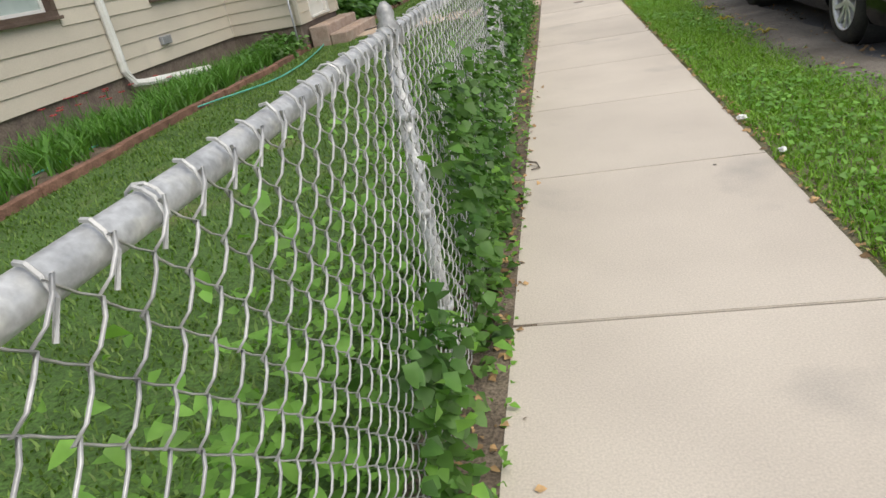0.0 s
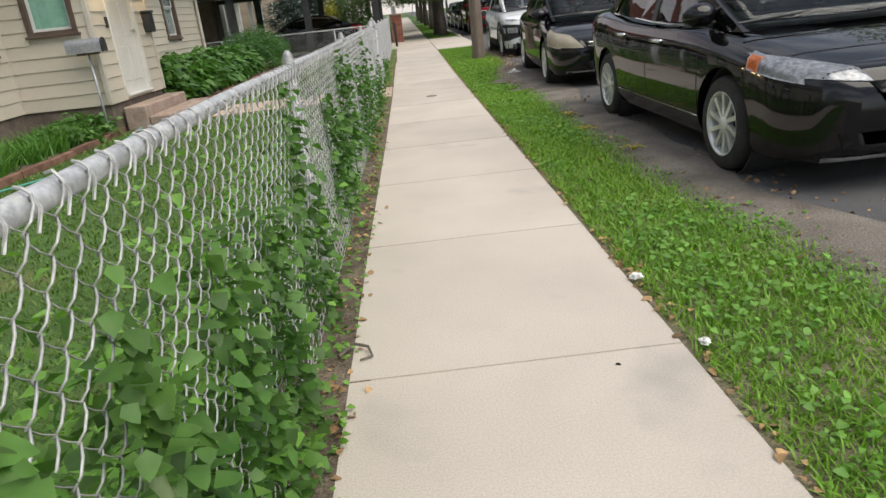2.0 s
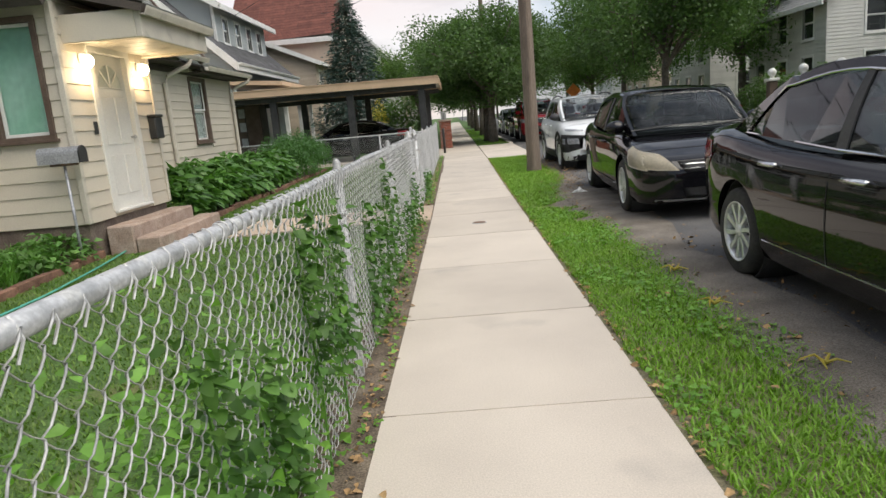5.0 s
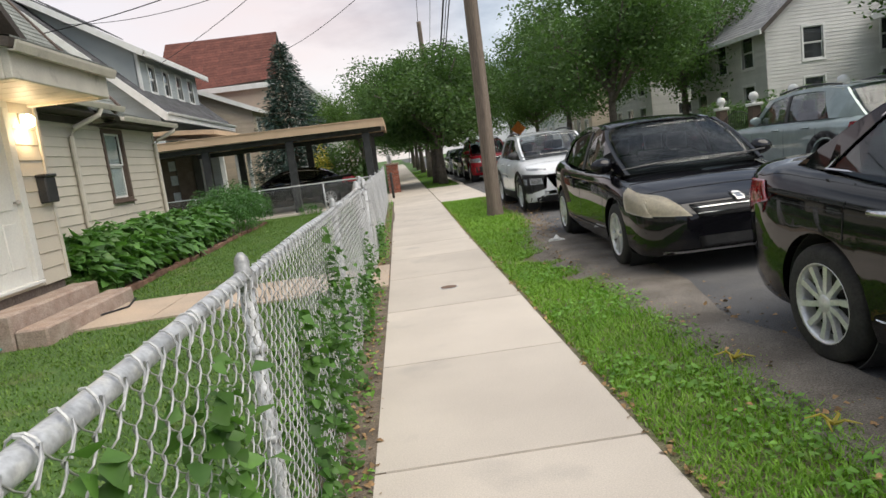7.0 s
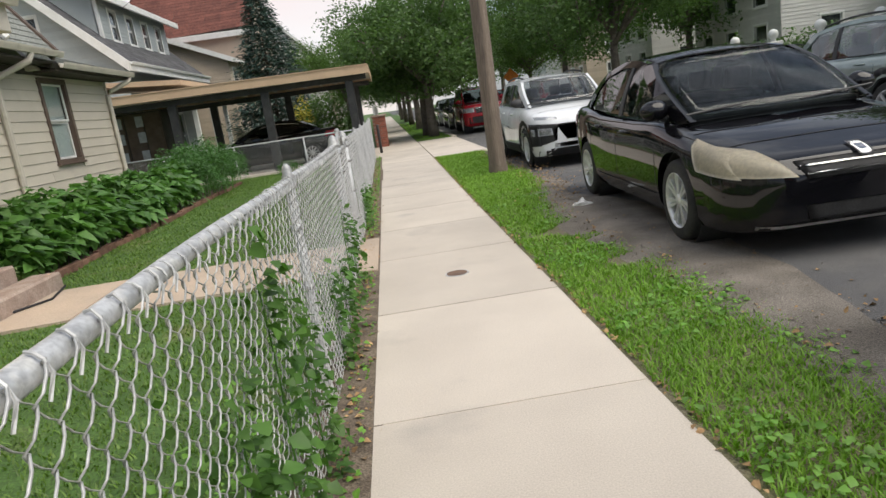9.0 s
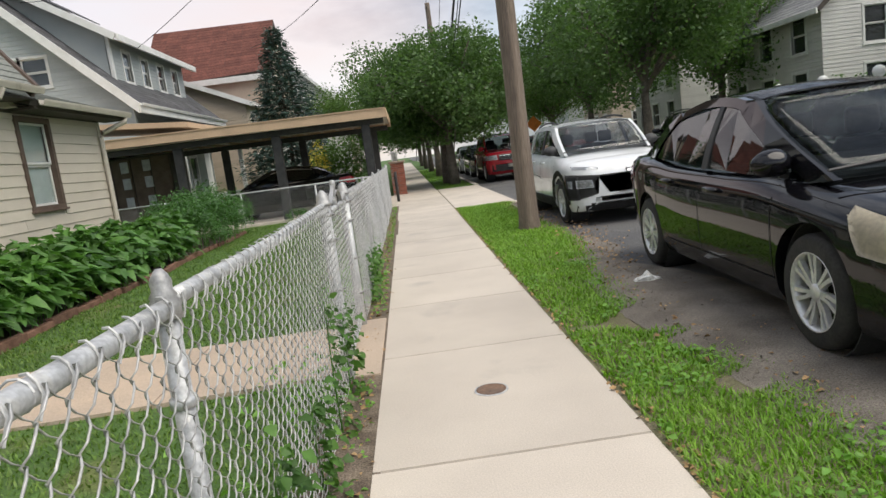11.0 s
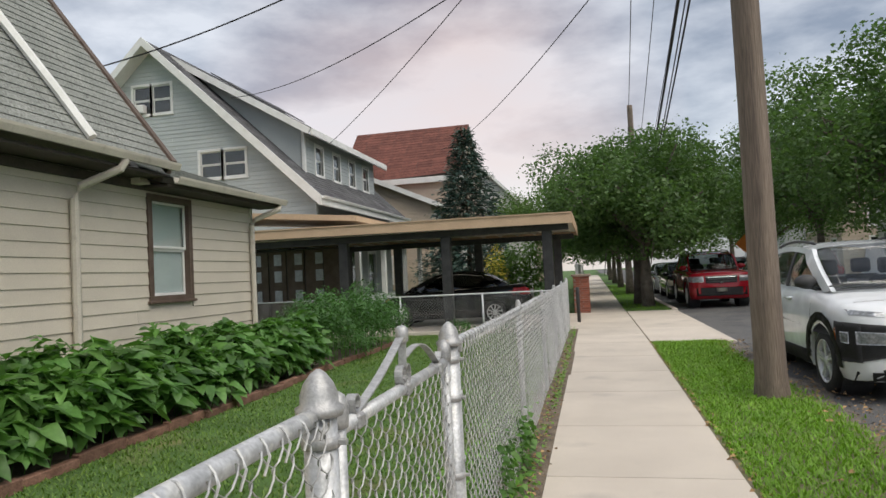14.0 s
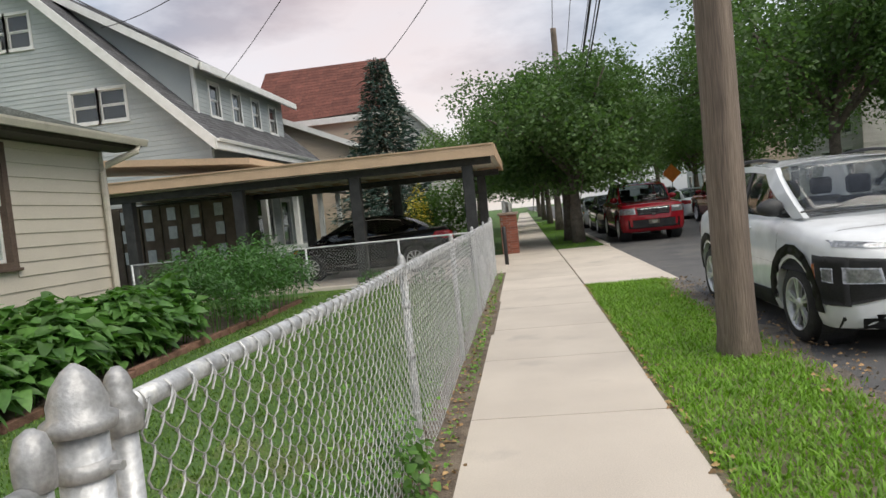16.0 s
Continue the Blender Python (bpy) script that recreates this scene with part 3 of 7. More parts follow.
# terminal posts and the low gate with bent ornament
for y, name in ((9.14, "latch"), (10.50, "hinge"), (23.5, "end")):
    t = thing("gate_post", pose(FX, y, gz(y)), "stout galvanised terminal post with domed cap", "fence post", group="gate posts")
    part("post", lathe(bmesh.new(), [(0.038, -0.4), (0.038, 1.15)], 18), M["galvanised"], t, smooth=True)
    part("cap", lathe(bmesh.new(), [(0.052, 1.13), (0.055, 1.148), (0.043, 1.155), (0.043, 1.175), (0.034, 1.20), (0.018, 1.222), (0.004, 1.232)], 18), M["cast_alu"], t, smooth=True)
    for z in (0.28, 0.58, 0.9, 1.06):
        part("band", lathe(bmesh.new(), [(0.043, z), (0.045, z + 0.012), (0.043, z + 0.026)], 16), M["cast_alu"], t, smooth=True)
        part("bolt", lathe(bmesh.new(), [(0.008, 0.035), (0.008, 0.062)], 6, pose(0, 0, z + 0.013, 0, 90, 0)), M["cast_alu"], t)
gate = thing("fence_gate", pose(FX, 9.22, 0), "low galvanised chain-link gate with bent flat-bar ornament, closed", "gate")
G1 = 1.18
for y in (0.02, G1):
    part("stile", lathe(bmesh.new(), [(0.02, 0.07), (0.02, 1.10)], 12, pose(0, y, 0)), M["galvanised"], gate, smooth=True)
    part("stile_cap", lathe(bmesh.new(), [(0.026, 1.08), (0.028, 1.10), (0.028, 1.13), (0.02, 1.155), (0.006, 1.165)], 12, pose(0, y, 0)), M["cast_alu"], gate, smooth=True)
for z in (0.09, 1.075):
    part("rail", tube(bmesh.new(), [(0, 0.02, z), (0, G1, z)], 0.019, 12), M["galvanised"], gate, smooth=True)
ob = tagged(new("fabric", fabric(0.03, G1, 0.1, 1.07, x=0.018)), kind="stuff")
ob.parent = gate


def flat_bar(parent, pts, w=0.026, t=0.005, name="ornament"):
    bm = bmesh.new()
    pts = [Vector(p) for p in pts]
    rows = []
    for i, p in enumerate(pts):
        d = (pts[min(i + 1, len(pts) - 1)] - pts[max(i - 1, 0)]).normalized()
        nrm = Vector((0, -d.z, d.y)).normalized() * t / 2
        rows.append([bm.verts.new(p + Vector((s * w / 2, 0, 0)) + q * nrm) for s, q in ((-1, -1), (1, -1), (1, 1), (-1, 1))])
    for u, v in zip(rows, rows[1:]):
        for k in range(4):
            bm.faces.new((u[k], u[(k + 1) % 4], v[(k + 1) % 4], v[k]))
    bm.faces.new(rows[0][::-1])
    bm.faces.new(rows[-1])
    return part(name, bm, M["cast_alu"], parent)


def arc_pts(y0, y1, z0, z1, bulge):
    return [(0, y0 + (y1 - y0) * s, z0 + (z1 - z0) * s + bulge * math.sin(math.pi * s)) for s in np.linspace(0, 1, 12)]


def scroll(y, z, r, way, turn=1.35):
    """A flat bar curled into a small open scroll that starts at (y, z)."""
    return [(0, y + way * r * (1 - q) * math.sin(a), z + r * (1 - (1 - q) * math.cos(a))) for q, a in zip(np.linspace(0, 0.55, 14), np.linspace(0, 2 * math.pi * turn * 0.75, 14))]


MID, TOP = 0.58, 1.085
flat_bar(gate, scroll(0.13, TOP + 0.004, 0.028, -1)[::-1] + arc_pts(0.13, MID - 0.02, TOP + 0.004, 1.235, -0.012)[1:], name="ornament_bar")
flat_bar(gate, arc_pts(MID + 0.015, 1.03, 1.17, TOP + 0.01, 0.055) + [(0, 1.06, TOP + 0.02), (0, 1.075, TOP + 0.045)], w=0.026, name="ornament_bar")
flat_bar(gate, [(0, MID, TOP), (0, MID + 0.002, 1.17), (0, MID + 0.008, 1.22)], name="ornament_stem")
part("ornament_knob", lathe(bmesh.new(), [(0.012, 1.215), (0.021, 1.225), (0.022, 1.262), (0.012, 1.272)], 10, pose(0, MID + 0.008, 0)), M["cast_alu"], gate, smooth=True)
for way in (-1, 1):
    flat_bar(gate, scroll(MID + way * 0.02, TOP, 0.036, way), name="ornament_scroll")
for y in (0.13, MID, 1.03):
    part("clamp", boxed(-0.025, 0.025, y - 0.022, y + 0.022, 1.053, 1.092, 0.006), M["cast_alu"], gate)
part("latch", boxed(-0.03, 0.03, -0.07, 0.03, 0.86, 0.90, 0.006), M["cast_alu"], gate)

# side fence running to the house in front of the drive
side = thing("side_fence", FAR @ pose(-9.0, 25.0, -0.02), "thin dark-weathered chain-link fence in front of the driveway", "fence")
for x in (0.05, 2.2, 4.4, 6.6):
    part("post", lathe(bmesh.new(), [(0.024, -0.3), (0.024, 1.06)], 10, pose(x, 0, 0)), M["galvanised"], side, smooth=True)
part("top_rail", tube(bmesh.new(), [(0, 0, 1.05), (8.72, 0, 1.05)], 0.018, 8), M["galvanised"], side, smooth=True)
part("foot_wall", boxed(0.0, 8.72, -0.07, 0.07, -0.1, 0.12, 0.01), M["concrete"], side)
ob = tagged(new("fabric", fabric(0.0, 8.72, 0.12, 1.05, axis="x", wire=0.003)), kind="stuff")
ob.parent = side

# ---- houses ----
def clap_wall(parent, name, base_mat, m, length, top, z0, course, openings, board_mat, depth=0.022, joined=False, thick=0.16):
    """A wall of lapped boards with openings through it. Local: x along the wall, y outwards is minus, z up. top: height or a function of x."""
    f = top if callable(top) else (lambda x: top)
    zmax = max(f(x) for x in np.linspace(0, length, 41))
    wall = tagged(new(name), kind="")
    wall.parent = parent
    wall.matrix_basis = m

    def spans(za, zb):
        """The stretches of the wall that are free at this height."""
        free = [(0.0, length)]
        for (a, b, c, d) in openings:
            if zb > c + 0.01 and za < d - 0.01:
                free = [s for lo, hi in free for s in ((lo, min(hi, a)), (max(lo, b), hi)) if s[1] - s[0] > 0.02]
        return free

    # backing: the wall's own thickness, cut into panels round the openings
    bm = bmesh.new()
    cuts = sorted({z0, zmax, *(c for o in openings for c in o[2:])})
    for za, zb in zip(cuts, cuts[1:]):
        for lo, hi in spans(za, zb):
            if callable(top):
                xs = [x for x in np.linspace(lo, hi, 21)]
                for xa, xb in zip(xs, xs[1:]):
                    h = [min(zb, f(xa)), min(zb, f(xb))]
                    if min(h) > za + 0.01:
                        prism(bm, [(xa, za), (xb, za), (xb, h[1]), (xa, h[0])], "y", 0.0, thick)
            else:
                box(bm, lo, hi, 0.0, thick, za, zb)
    part("backing", bm, base_mat, wall)
    rest = bmesh.new()
    z = z0
    while z < zmax - 0.03:
        zb = min(z + course, zmax)
        for lo, hi in spans(z, zb):
            if callable(top):
                xs = [x for x in np.linspace(lo, hi, 81) if f(x) >= z + course * 0.6]
                if len(xs) < 2:
                    continue
                lo, hi = xs[0], xs[-1]
            pieces = [(lo, hi)]
            if hi - lo > 4:
                c = lo + (hi - lo) * rng.uniform(0.35, 0.65)
                pieces = [(lo, c - 0.002), (c + 0.002, hi)]
            for a, b in pieces:
                bm = rest if joined else bmesh.new()
                prism(bm, [(-depth, z), (-0.004, zb + 0.012), (0.0, zb + 0.012), (0.0, z), (-depth * 0.4, z - 0.006)], "x", a, b)
                if not joined:
                    part("board", bm, board_mat, wall)
        z += course
    if joined:
        tagged(part("boarding", rest, board_mat, wall), kind="stuff")
    else:
        rest.free()
    return wall


def window(parent, m, w, h, frame_mat, sash_mat, behind, trim=0.09, sashes=2, ac=False, name="window"):
    """A sash window. Local: x along, z up from the sill, y minus outwards."""
    t = new(name)
    t.parent = parent
    t.matrix_basis = m
    bm = bmesh.new()
    for a in ((-trim, w + trim, h, h + trim), (-trim, w + trim, -trim, 0), (-trim, 0, 0, h), (w, w + trim, 0, h)):
        box(bm, a[0], a[1], -0.045, 0.14, a[2], a[3], 0.004)
    part("frame", bm, frame_mat, t)
    part("sill", boxed(-trim - 0.03, w + trim + 0.03, -0.075, 0.0, -trim - 0.02, -trim + 0.02, 0.005), frame_mat, t)
    s = 0.04
    hs = h / sashes
    for k in range(sashes):
        y = 0.02 + 0.03 * (sashes - 1 - k)
        bm = bmesh.new()
        for a in ((0.0, w, k * hs, k * hs + s), (0.0, w, (k + 1) * hs - s, (k + 1) * hs), (0.0, s, k * hs + s, (k + 1) * hs - s), (w - s, w, k * hs + s, (k + 1) * hs - s)):
            box(bm, a[0], a[1], y, y + 0.03, a[2], a[3], 0.003)
        part("sash", bm, sash_mat, t)
        pane = part("pane", boxed(s, w - s, y + 0.012, y + 0.016, k * hs + s, (k + 1) * hs - s), M["pane"], t)
        pane.visible_shadow = False
    # a flat sheet closes the window: blind, curtain, or painted indoor shade
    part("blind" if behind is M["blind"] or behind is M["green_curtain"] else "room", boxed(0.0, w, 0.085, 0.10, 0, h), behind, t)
    if ac:
        b = boxed(0.06, w * 0.75, -0.22, 0.02, 0.02, 0.34, 0.015)
        part("air_conditioner", b, M["white_paint"], t)
    return t


def corner_board(parent, x, y, z0, z1, w=0.075, mat="cream_trim"):
    part("corner_board", boxed(x - w / 2, x + w / 2, y - w / 2, y + w / 2, z0, z1, 0.006), M[mat], parent)


def gutter(parent, a, b, mat):
    """An open metal gutter along an eave, with its hanging lip."""
    a, b = Vector(a), Vector(b)
    d = (b - a).normalized()
    o = d.cross(Vector((0, 0, 1)))
    if o.x < 0:
        o = -o
    prof = [(0, 0), (0.02, -0.09), (0.09, -0.10), (0.12, -0.03), (0.125, 0.0), (0.115, 0.0), (0.08, -0.085), (0.03, -0.08), (0.012, 0.0)]
    bm = bmesh.new()
    ra = [bm.verts.new(a + o * p + Vector((0, 0, q))) for p, q in prof]
    rb = [bm.verts.new(b + o * p + Vector((0, 0, q))) for p, q in prof]
    for i in range(len(prof)):
        j = (i + 1) % len(prof)
        bm.faces.new((ra[i], ra[j], rb[j], rb[i]))
    bm.faces.new(ra)
    bm.faces.new(rb[::-1])
    bmesh.ops.recalc_face_normals(bm, faces=bm.faces)
    return part("gutter", bm, mat, parent)


def shingle_roof(parent, corners, mat, thick=0.09, rows=0.15, lift=0.012, name="roof"):
    """A roof plane (eave start, eave end, top end, top start) laid with overlapping courses."""
    c = [Vector(p) for p in corners]
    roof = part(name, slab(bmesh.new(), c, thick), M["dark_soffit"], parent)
    n = (c[1] - c[0]).cross(c[3] - c[0]).normalized()
    if n.z < 0:
        n = -n
    k = max(2, int((c[3] - c[0]).length / rows))
    bm = bmesh.new()
    for i in range(k):
        u, v = i / k, min(1.0, (i + 1.15) / k)
        a, b = c[0].lerp(c[3], u), c[1].lerp(c[2], u)
        e, f = c[1].lerp(c[2], v), c[0].lerp(c[3], v)
        lo, hi = n * (lift + 0.008), n * 0.006
        tabs = max(1, int((b - a).length / 0.9))
        for q in range(tabs):
            s0, s1 = q / tabs, (q + 1) / tabs
            g = 0.004 / max(0.1, (b - a).length)
            p = [a.lerp(b, s0 + g) + lo, a.lerp(b, s1 - g) + lo, f.lerp(e, s1 - g) + hi, f.lerp(e, s0 + g) + hi]
            vs = [bm.verts.new(x) for x in p]
            ws = [bm.verts.new(p[0] - n * (lift + 0.004)), bm.verts.new(p[1] - n * (lift + 0.004))]
            bm.faces.new(vs)
            bm.faces.new((ws[0], ws[1], vs[1], vs[0]))
    tagged(part("shingles", bm, mat, roof), kind="stuff")
    return roof


def downspout(parent, pts, mat, r=0.045):
    bm = bmesh.new()
    tube(bm, pts, r, 8)
    return part("downspout", bm, mat, parent, smooth=False)


EAST = Matrix(((0, -1, 0, 0), (1, 0, 0, 0), (0, 0, 1, 0), (0, 0, 0, 1)))   # wall along +y that faces +x
def facing_street(x, y, z=0.0):
    return Matrix.Translation((x, y, z)) @ EAST


def facing_south(x, y, z=0.0):
    """A wall along +x that faces -y."""
    return Matrix.Translation((x, y, z))


h1 = thing("house", pose(-6.0, 8.0, 0), "cream vinyl-sided bungalow with brown trim and lit entrance", "house", group="houses")
h1.matrix_basis = Matrix.Identity(4)
SID, TR = M["siding"], M["brown_trim"]
BASE = 0.45
# front wall left of the entrance, entrance block, set-back wall
clap_wall(h1, "wall_front", SID, facing_street(-5.5, -8.0), 16.2, 3.0, BASE, 0.19, [(10.3, 11.85, 1.30, 2.95), (13.84, 15.86, 1.28, 2.95)], SID)
clap_wall(h1, "wall_entrance_side", SID, facing_south(-5.5, 8.18), 1.30, 3.15, BASE, 0.19, [(0.38, 1.10, 1.50, 2.95)], SID)
clap_wall(h1, "wall_entrance", SID, facing_street(-4.2, 8.18), 2.30, 3.15, BASE, 0.19, [(0.62, 1.74, 0.50, 2.74)], SID)
clap_wall(h1, "wall_entrance_north", SID, Matrix.Translation((-4.2, 10.48, 0)) @ pose(0, 0, 0, 0, 0, 180), 1.8, 3.15, BASE, 0.19, [], SID)
clap_wall(h1, "wall_set_back", SID, facing_street(-5.74, 10.48), 8.4, 3.0, BASE, 0.178, [(0.62, 1.52, 1.30, 2.9), (5.48, 6.53, 1.26, 2.82)], SID)
clap_wall(h1, "wall_north", SID, Matrix.Translation((-5.74, 18.88, 0)) @ pose(0, 0, 0, 0, 0, 180), 6.0, 3.0, BASE, 0.19, [], SID)
for a in ((-13, -5.52, -8, 8.2), (-13, -4.23, 8.2, 10.46), (-13, -5.77, 10.46, 18.86)):
    part("foundation", boxed(a[0], a[1], a[2], a[3], -0.3, BASE - 0.002), M["foundation"], h1)
for x, y in ((-5.52, 8.16), (-4.2, 8.16), (-4.2, 10.48), (-5.74, 18.9)):
    corner_board(h1, x, y, BASE, 3.15 if y < 15 else 2.98)
window(h1, facing_street(-5.5, 2.39, 1.39), 1.37, 1.47, TR, M["white_paint"], M["blind"], 0.08)
window(h1, facing_street(-5.5, 5.93, 1.37), 0.86, 1.49, TR, M["white_paint"], M["blind"], 0.08)
window(h1, facing_street(-5.5, 6.92, 1.37), 0.86, 1.49, TR, M["white_paint"], M["blind"], 0.08)
window(h1, facing_south(-5.04, 8.18, 1.57), 0.58, 1.31, TR, M["white_paint"], M["green_curtain"], 0.07, sashes=1)
window(h1, facing_street(-5.74, 11.18, 1.38), 0.74, 1.45, TR, M["white_paint"], M["blind"], 0.08)
window(h1, facing_street(-5.74, 16.05, 1.35), 0.87, 1.38, TR, M["white_paint"], M["blind"], 0.09)

# entrance door
door = new("door")
door.parent = h1
door.matrix_basis = facing_street(-4.2, 8.90, 0.53)
part("leaf", boxed(0, 0.86, 0.03, 0.075, 0.0, 2.05, 0.004), M["door_white"], door)
for x0, x1, z0, z1 in ((0.10, 0.38, 0.18, 0.72), (0.48, 0.76, 0.18, 0.72), (0.10, 0.38, 0.86, 1.5), (0.48, 0.76, 0.86, 1.5)):
    b = boxed(x0, x1, 0.018, 0.035, z0, z1, 0.012)
    part("panel", b, M["door_white"], door)
bm = bmesh.new()
fan = [(0.43 + 0.30 * math.cos(a), 1.62 + 0.30 * math.sin(a)) for a in np.linspace(0, math.pi, 14)]
prism(bm, fan, "y", 0.024, 0.034)
part("fanlight", bm, M["pane"], door, "half-round fanlight pane")
for a in np.linspace(0, math.pi, 5):
    part("glazing_bar", tube(bmesh.new(), [(0.43, 0.022, 1.62), (0.43 + 0.3 * math.cos(a), 0.022, 1.62 + 0.3 * math.sin(a))], 0.008, 5), M["white_paint"], door)
for a in ((-0.13, 0.0, 0, 2.05), (0.86, 0.99, 0, 2.05), (-0.13, 0.99, 2.05, 2.19)):
    part("casing", boxed(a[0], a[1], -0.035, 0.1, a[2], a[3], 0.006), M["door_white"], door)
part("threshold", boxed(-0.1, 0.96, -0.06, 0.1, -0.04, 0.0, 0.006), M["white_paint"], door, "white metal threshold")
part("knob", lathe(bmesh.new(), [(0.012, 0.0), (0.012, 0.03), (0.028, 0.04), (0.03, 0.06), (0.015, 0.075)], 12, pose(0.80, 0.03, 0.95, 90, 0, 0)), M["cast_alu"], door, "metal door knob", smooth=True)

# porch hood over the door
hood = new("porch_hood")
hood.parent = h1
part("hood_front", boxed(-3.28, -3.20, 8.30, 10.42, 2.62, 2.95, 0.01), M["cream_trim"], hood)
part("hood_side", boxed(-4.2, -3.28, 8.30, 8.37, 2.62, 2.95, 0.01), M["siding"], hood)
part("hood_side", boxed(-4.2, -3.28, 10.35, 10.42, 2.62, 2.95, 0.01), M["siding"], hood)
for k in range(6):
    part("soffit_board", boxed(-4.18, -3.3, 8.38 + k * 0.33, 8.69 + k * 0.33, 2.66, 2.685, 0.004), M["cream_trim"], hood)
shingle_roof(hood, [(-3.12, 8.22, 2.98), (-3.12, 10.5, 2.98), (-4.35, 10.5, 3.32), (-4.35, 8.22, 3.32)], M["shingle"])
gutter(hood, (-3.2, 8.25, 2.96), (-3.2, 10.47, 2.96), M["cream_trim"])
# small dark gable behind the hood
for dy in (-1, 1):
    part("rake_board", prism(bmesh.new(), [(9.33 + dy * 1.45, 3.12), (9.33, 4.15), (9.33, 4.30), (9.33 + dy * 1.62, 3.12)], "x", -4.25, -4.12), TR, h1)
part("gable_face", prism(bmesh.new(), [(7.95, 3.12), (10.7, 3.12), (9.33, 4.12)], "x", -4.4, -4.3), M["siding"], h1)
shingle_roof(h1, [(-4.05, 7.75, 3.05), (-9.2, 7.75, 3.05), (-9.2, 9.33, 4.32), (-4.05, 9.33, 4.32)], M["shingle"])
shingle_roof(h1, [(-4.05, 10.9, 3.05), (-9.2, 10.9, 3.05), (-9.2, 9.33, 4.32), (-4.05, 9.33, 4.32)], M["shingle"])
# main hipped roof, and the lower roof over the far end
EV, EZ, RY = -5.22, 3.16, 15.9
shingle_roof(h1, [(EV, -9, EZ), (EV, RY, EZ), (-8.95, RY, 8.06), (-8.95, -9, 8.06)], M["shingle"])
shingle_roof(h1, [(-12.7, -9, EZ), (-12.7, RY, EZ), (-8.95, RY, 8.06), (-8.95, -9, 8.06)], M["shingle"])
part("gable_wall", prism(bmesh.new(), [(-5.5, 2.9), (-12.3, 2.9), (-8.95, 7.78)], "y", RY - 0.3, RY - 0.13), SID, h1)
part("rake_board", prism(bmesh.new(), [(EV - 0.1, 3.05), (EV + 0.02, 3.22), (-8.95, 8.12), (-8.95, 7.87)], "y", RY - 0.05, RY + 0.05), TR, h1)
shingle_roof(h1, [(-5.28, RY - 0.15, 3.0), (-5.28, 19.36, 3.0), (-8.1, 17.53, 4.08), (-8.1, RY - 0.15, 4.08)], M["shingle"])
shingle_roof(h1, [(-5.28, 19.36, 3.0), (-10.8, 19.36, 3.0), (-8.1, 17.53, 4.08), (-8.1, 17.53, 4.08)], M["shingle"])
part("rake_trim", tube(bmesh.new(), [(EV + 0.02, 14.34, 3.25), (-5.65, 14.3, 3.87), (-6.85, 14.2, 5.44)], 0.055, 6), M["white_paint"], h1, "white painted roof trim")
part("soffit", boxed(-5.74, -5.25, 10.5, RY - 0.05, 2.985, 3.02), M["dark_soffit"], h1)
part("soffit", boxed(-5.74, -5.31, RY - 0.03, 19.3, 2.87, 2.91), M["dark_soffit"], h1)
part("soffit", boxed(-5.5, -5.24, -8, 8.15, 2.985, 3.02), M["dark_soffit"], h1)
# dark strip that paints the eave's shadow on the top of the wall
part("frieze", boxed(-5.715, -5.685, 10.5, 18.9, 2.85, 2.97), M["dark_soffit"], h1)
gutter(h1, (EV, 10.9, EZ + 0.01), (EV, RY, EZ + 0.01), M["cream_trim"])
gutter(h1, (-5.28, RY + 0.05, 3.01), (-5.28, 19.3, 3.01), M["cream_trim"])
gutter(h1, (EV, -8, EZ + 0.01), (EV, 7.7, EZ + 0.01), M["cream_trim"])
downspout(h1, [(-5.16, 14.85, 3.07), (-5.2, 14.8, 2.95), (-5.6, 14.58, 2.74), (-5.66, 14.55, 2.58), (-5.66, 14.55, 0.3)], M["cream_trim"], 0.052)
downspout(h1, [(-5.2, 19.1, 2.94), (-5.23, 19.08, 2.83), (-5.6, 18.85, 2.64), (-5.66, 18.82, 2.53), (-5.66, 18.82, 0.3)], M["cream_trim"], 0.047)
downspout(h1, [(-5.16, 4.62, 3.1), (-5.43, 4.62, 2.9), (-5.43, 4.62, 0.52), (-5.40, 4.70, 0.34), (-5.36, 4.9, 0.3), (-5.1, 6.2, 0.2)], M["white_paint"], 0.055)
part("wall_vent", boxed(-5.49, -5.42, 5.75, 6.0, 0.68, 0.80, 0.01), M["mail_grey"], h1)

# entrance lamps, steps, letter boxes
for y in (8.62, 10.14):
    l1 = thing("wall_lamp", pose(-4.17, y, 2.47), "lit glass wall lamp beside the entrance door", "lamp", group="entrance lamps")
    part("back_plate", boxed(-0.02, 0.015, -0.05, 0.05, -0.07, 0.07, 0.01), M["white_paint"], l1)
    part("globe", lathe(bmesh.new(), [(0.03, 0.0), (0.06, 0.03), (0.075, 0.08), (0.06, 0.13), (0.02, 0.155)], 14, pose(0.08, 0, -0.11)), M["lamp_glass"], l1, "glowing glass globe", smooth=True)
    part("arm", tube(bmesh.new(), [(0.01, 0, 0.06), (0.05, 0, 0.07), (0.08, 0, 0.05)], 0.01, 6), M["cast_alu"], l1)
    lamp = new("lamp_light", bpy.data.lights.new("lamp_light", "POINT"))
    lamp.data.energy, lamp.data.color, lamp.data.shadow_soft_size = 9, (1.0, 0.72, 0.40), 0.08
    lamp.parent = l1
    lamp.location = (0.10, 0, -0.20)

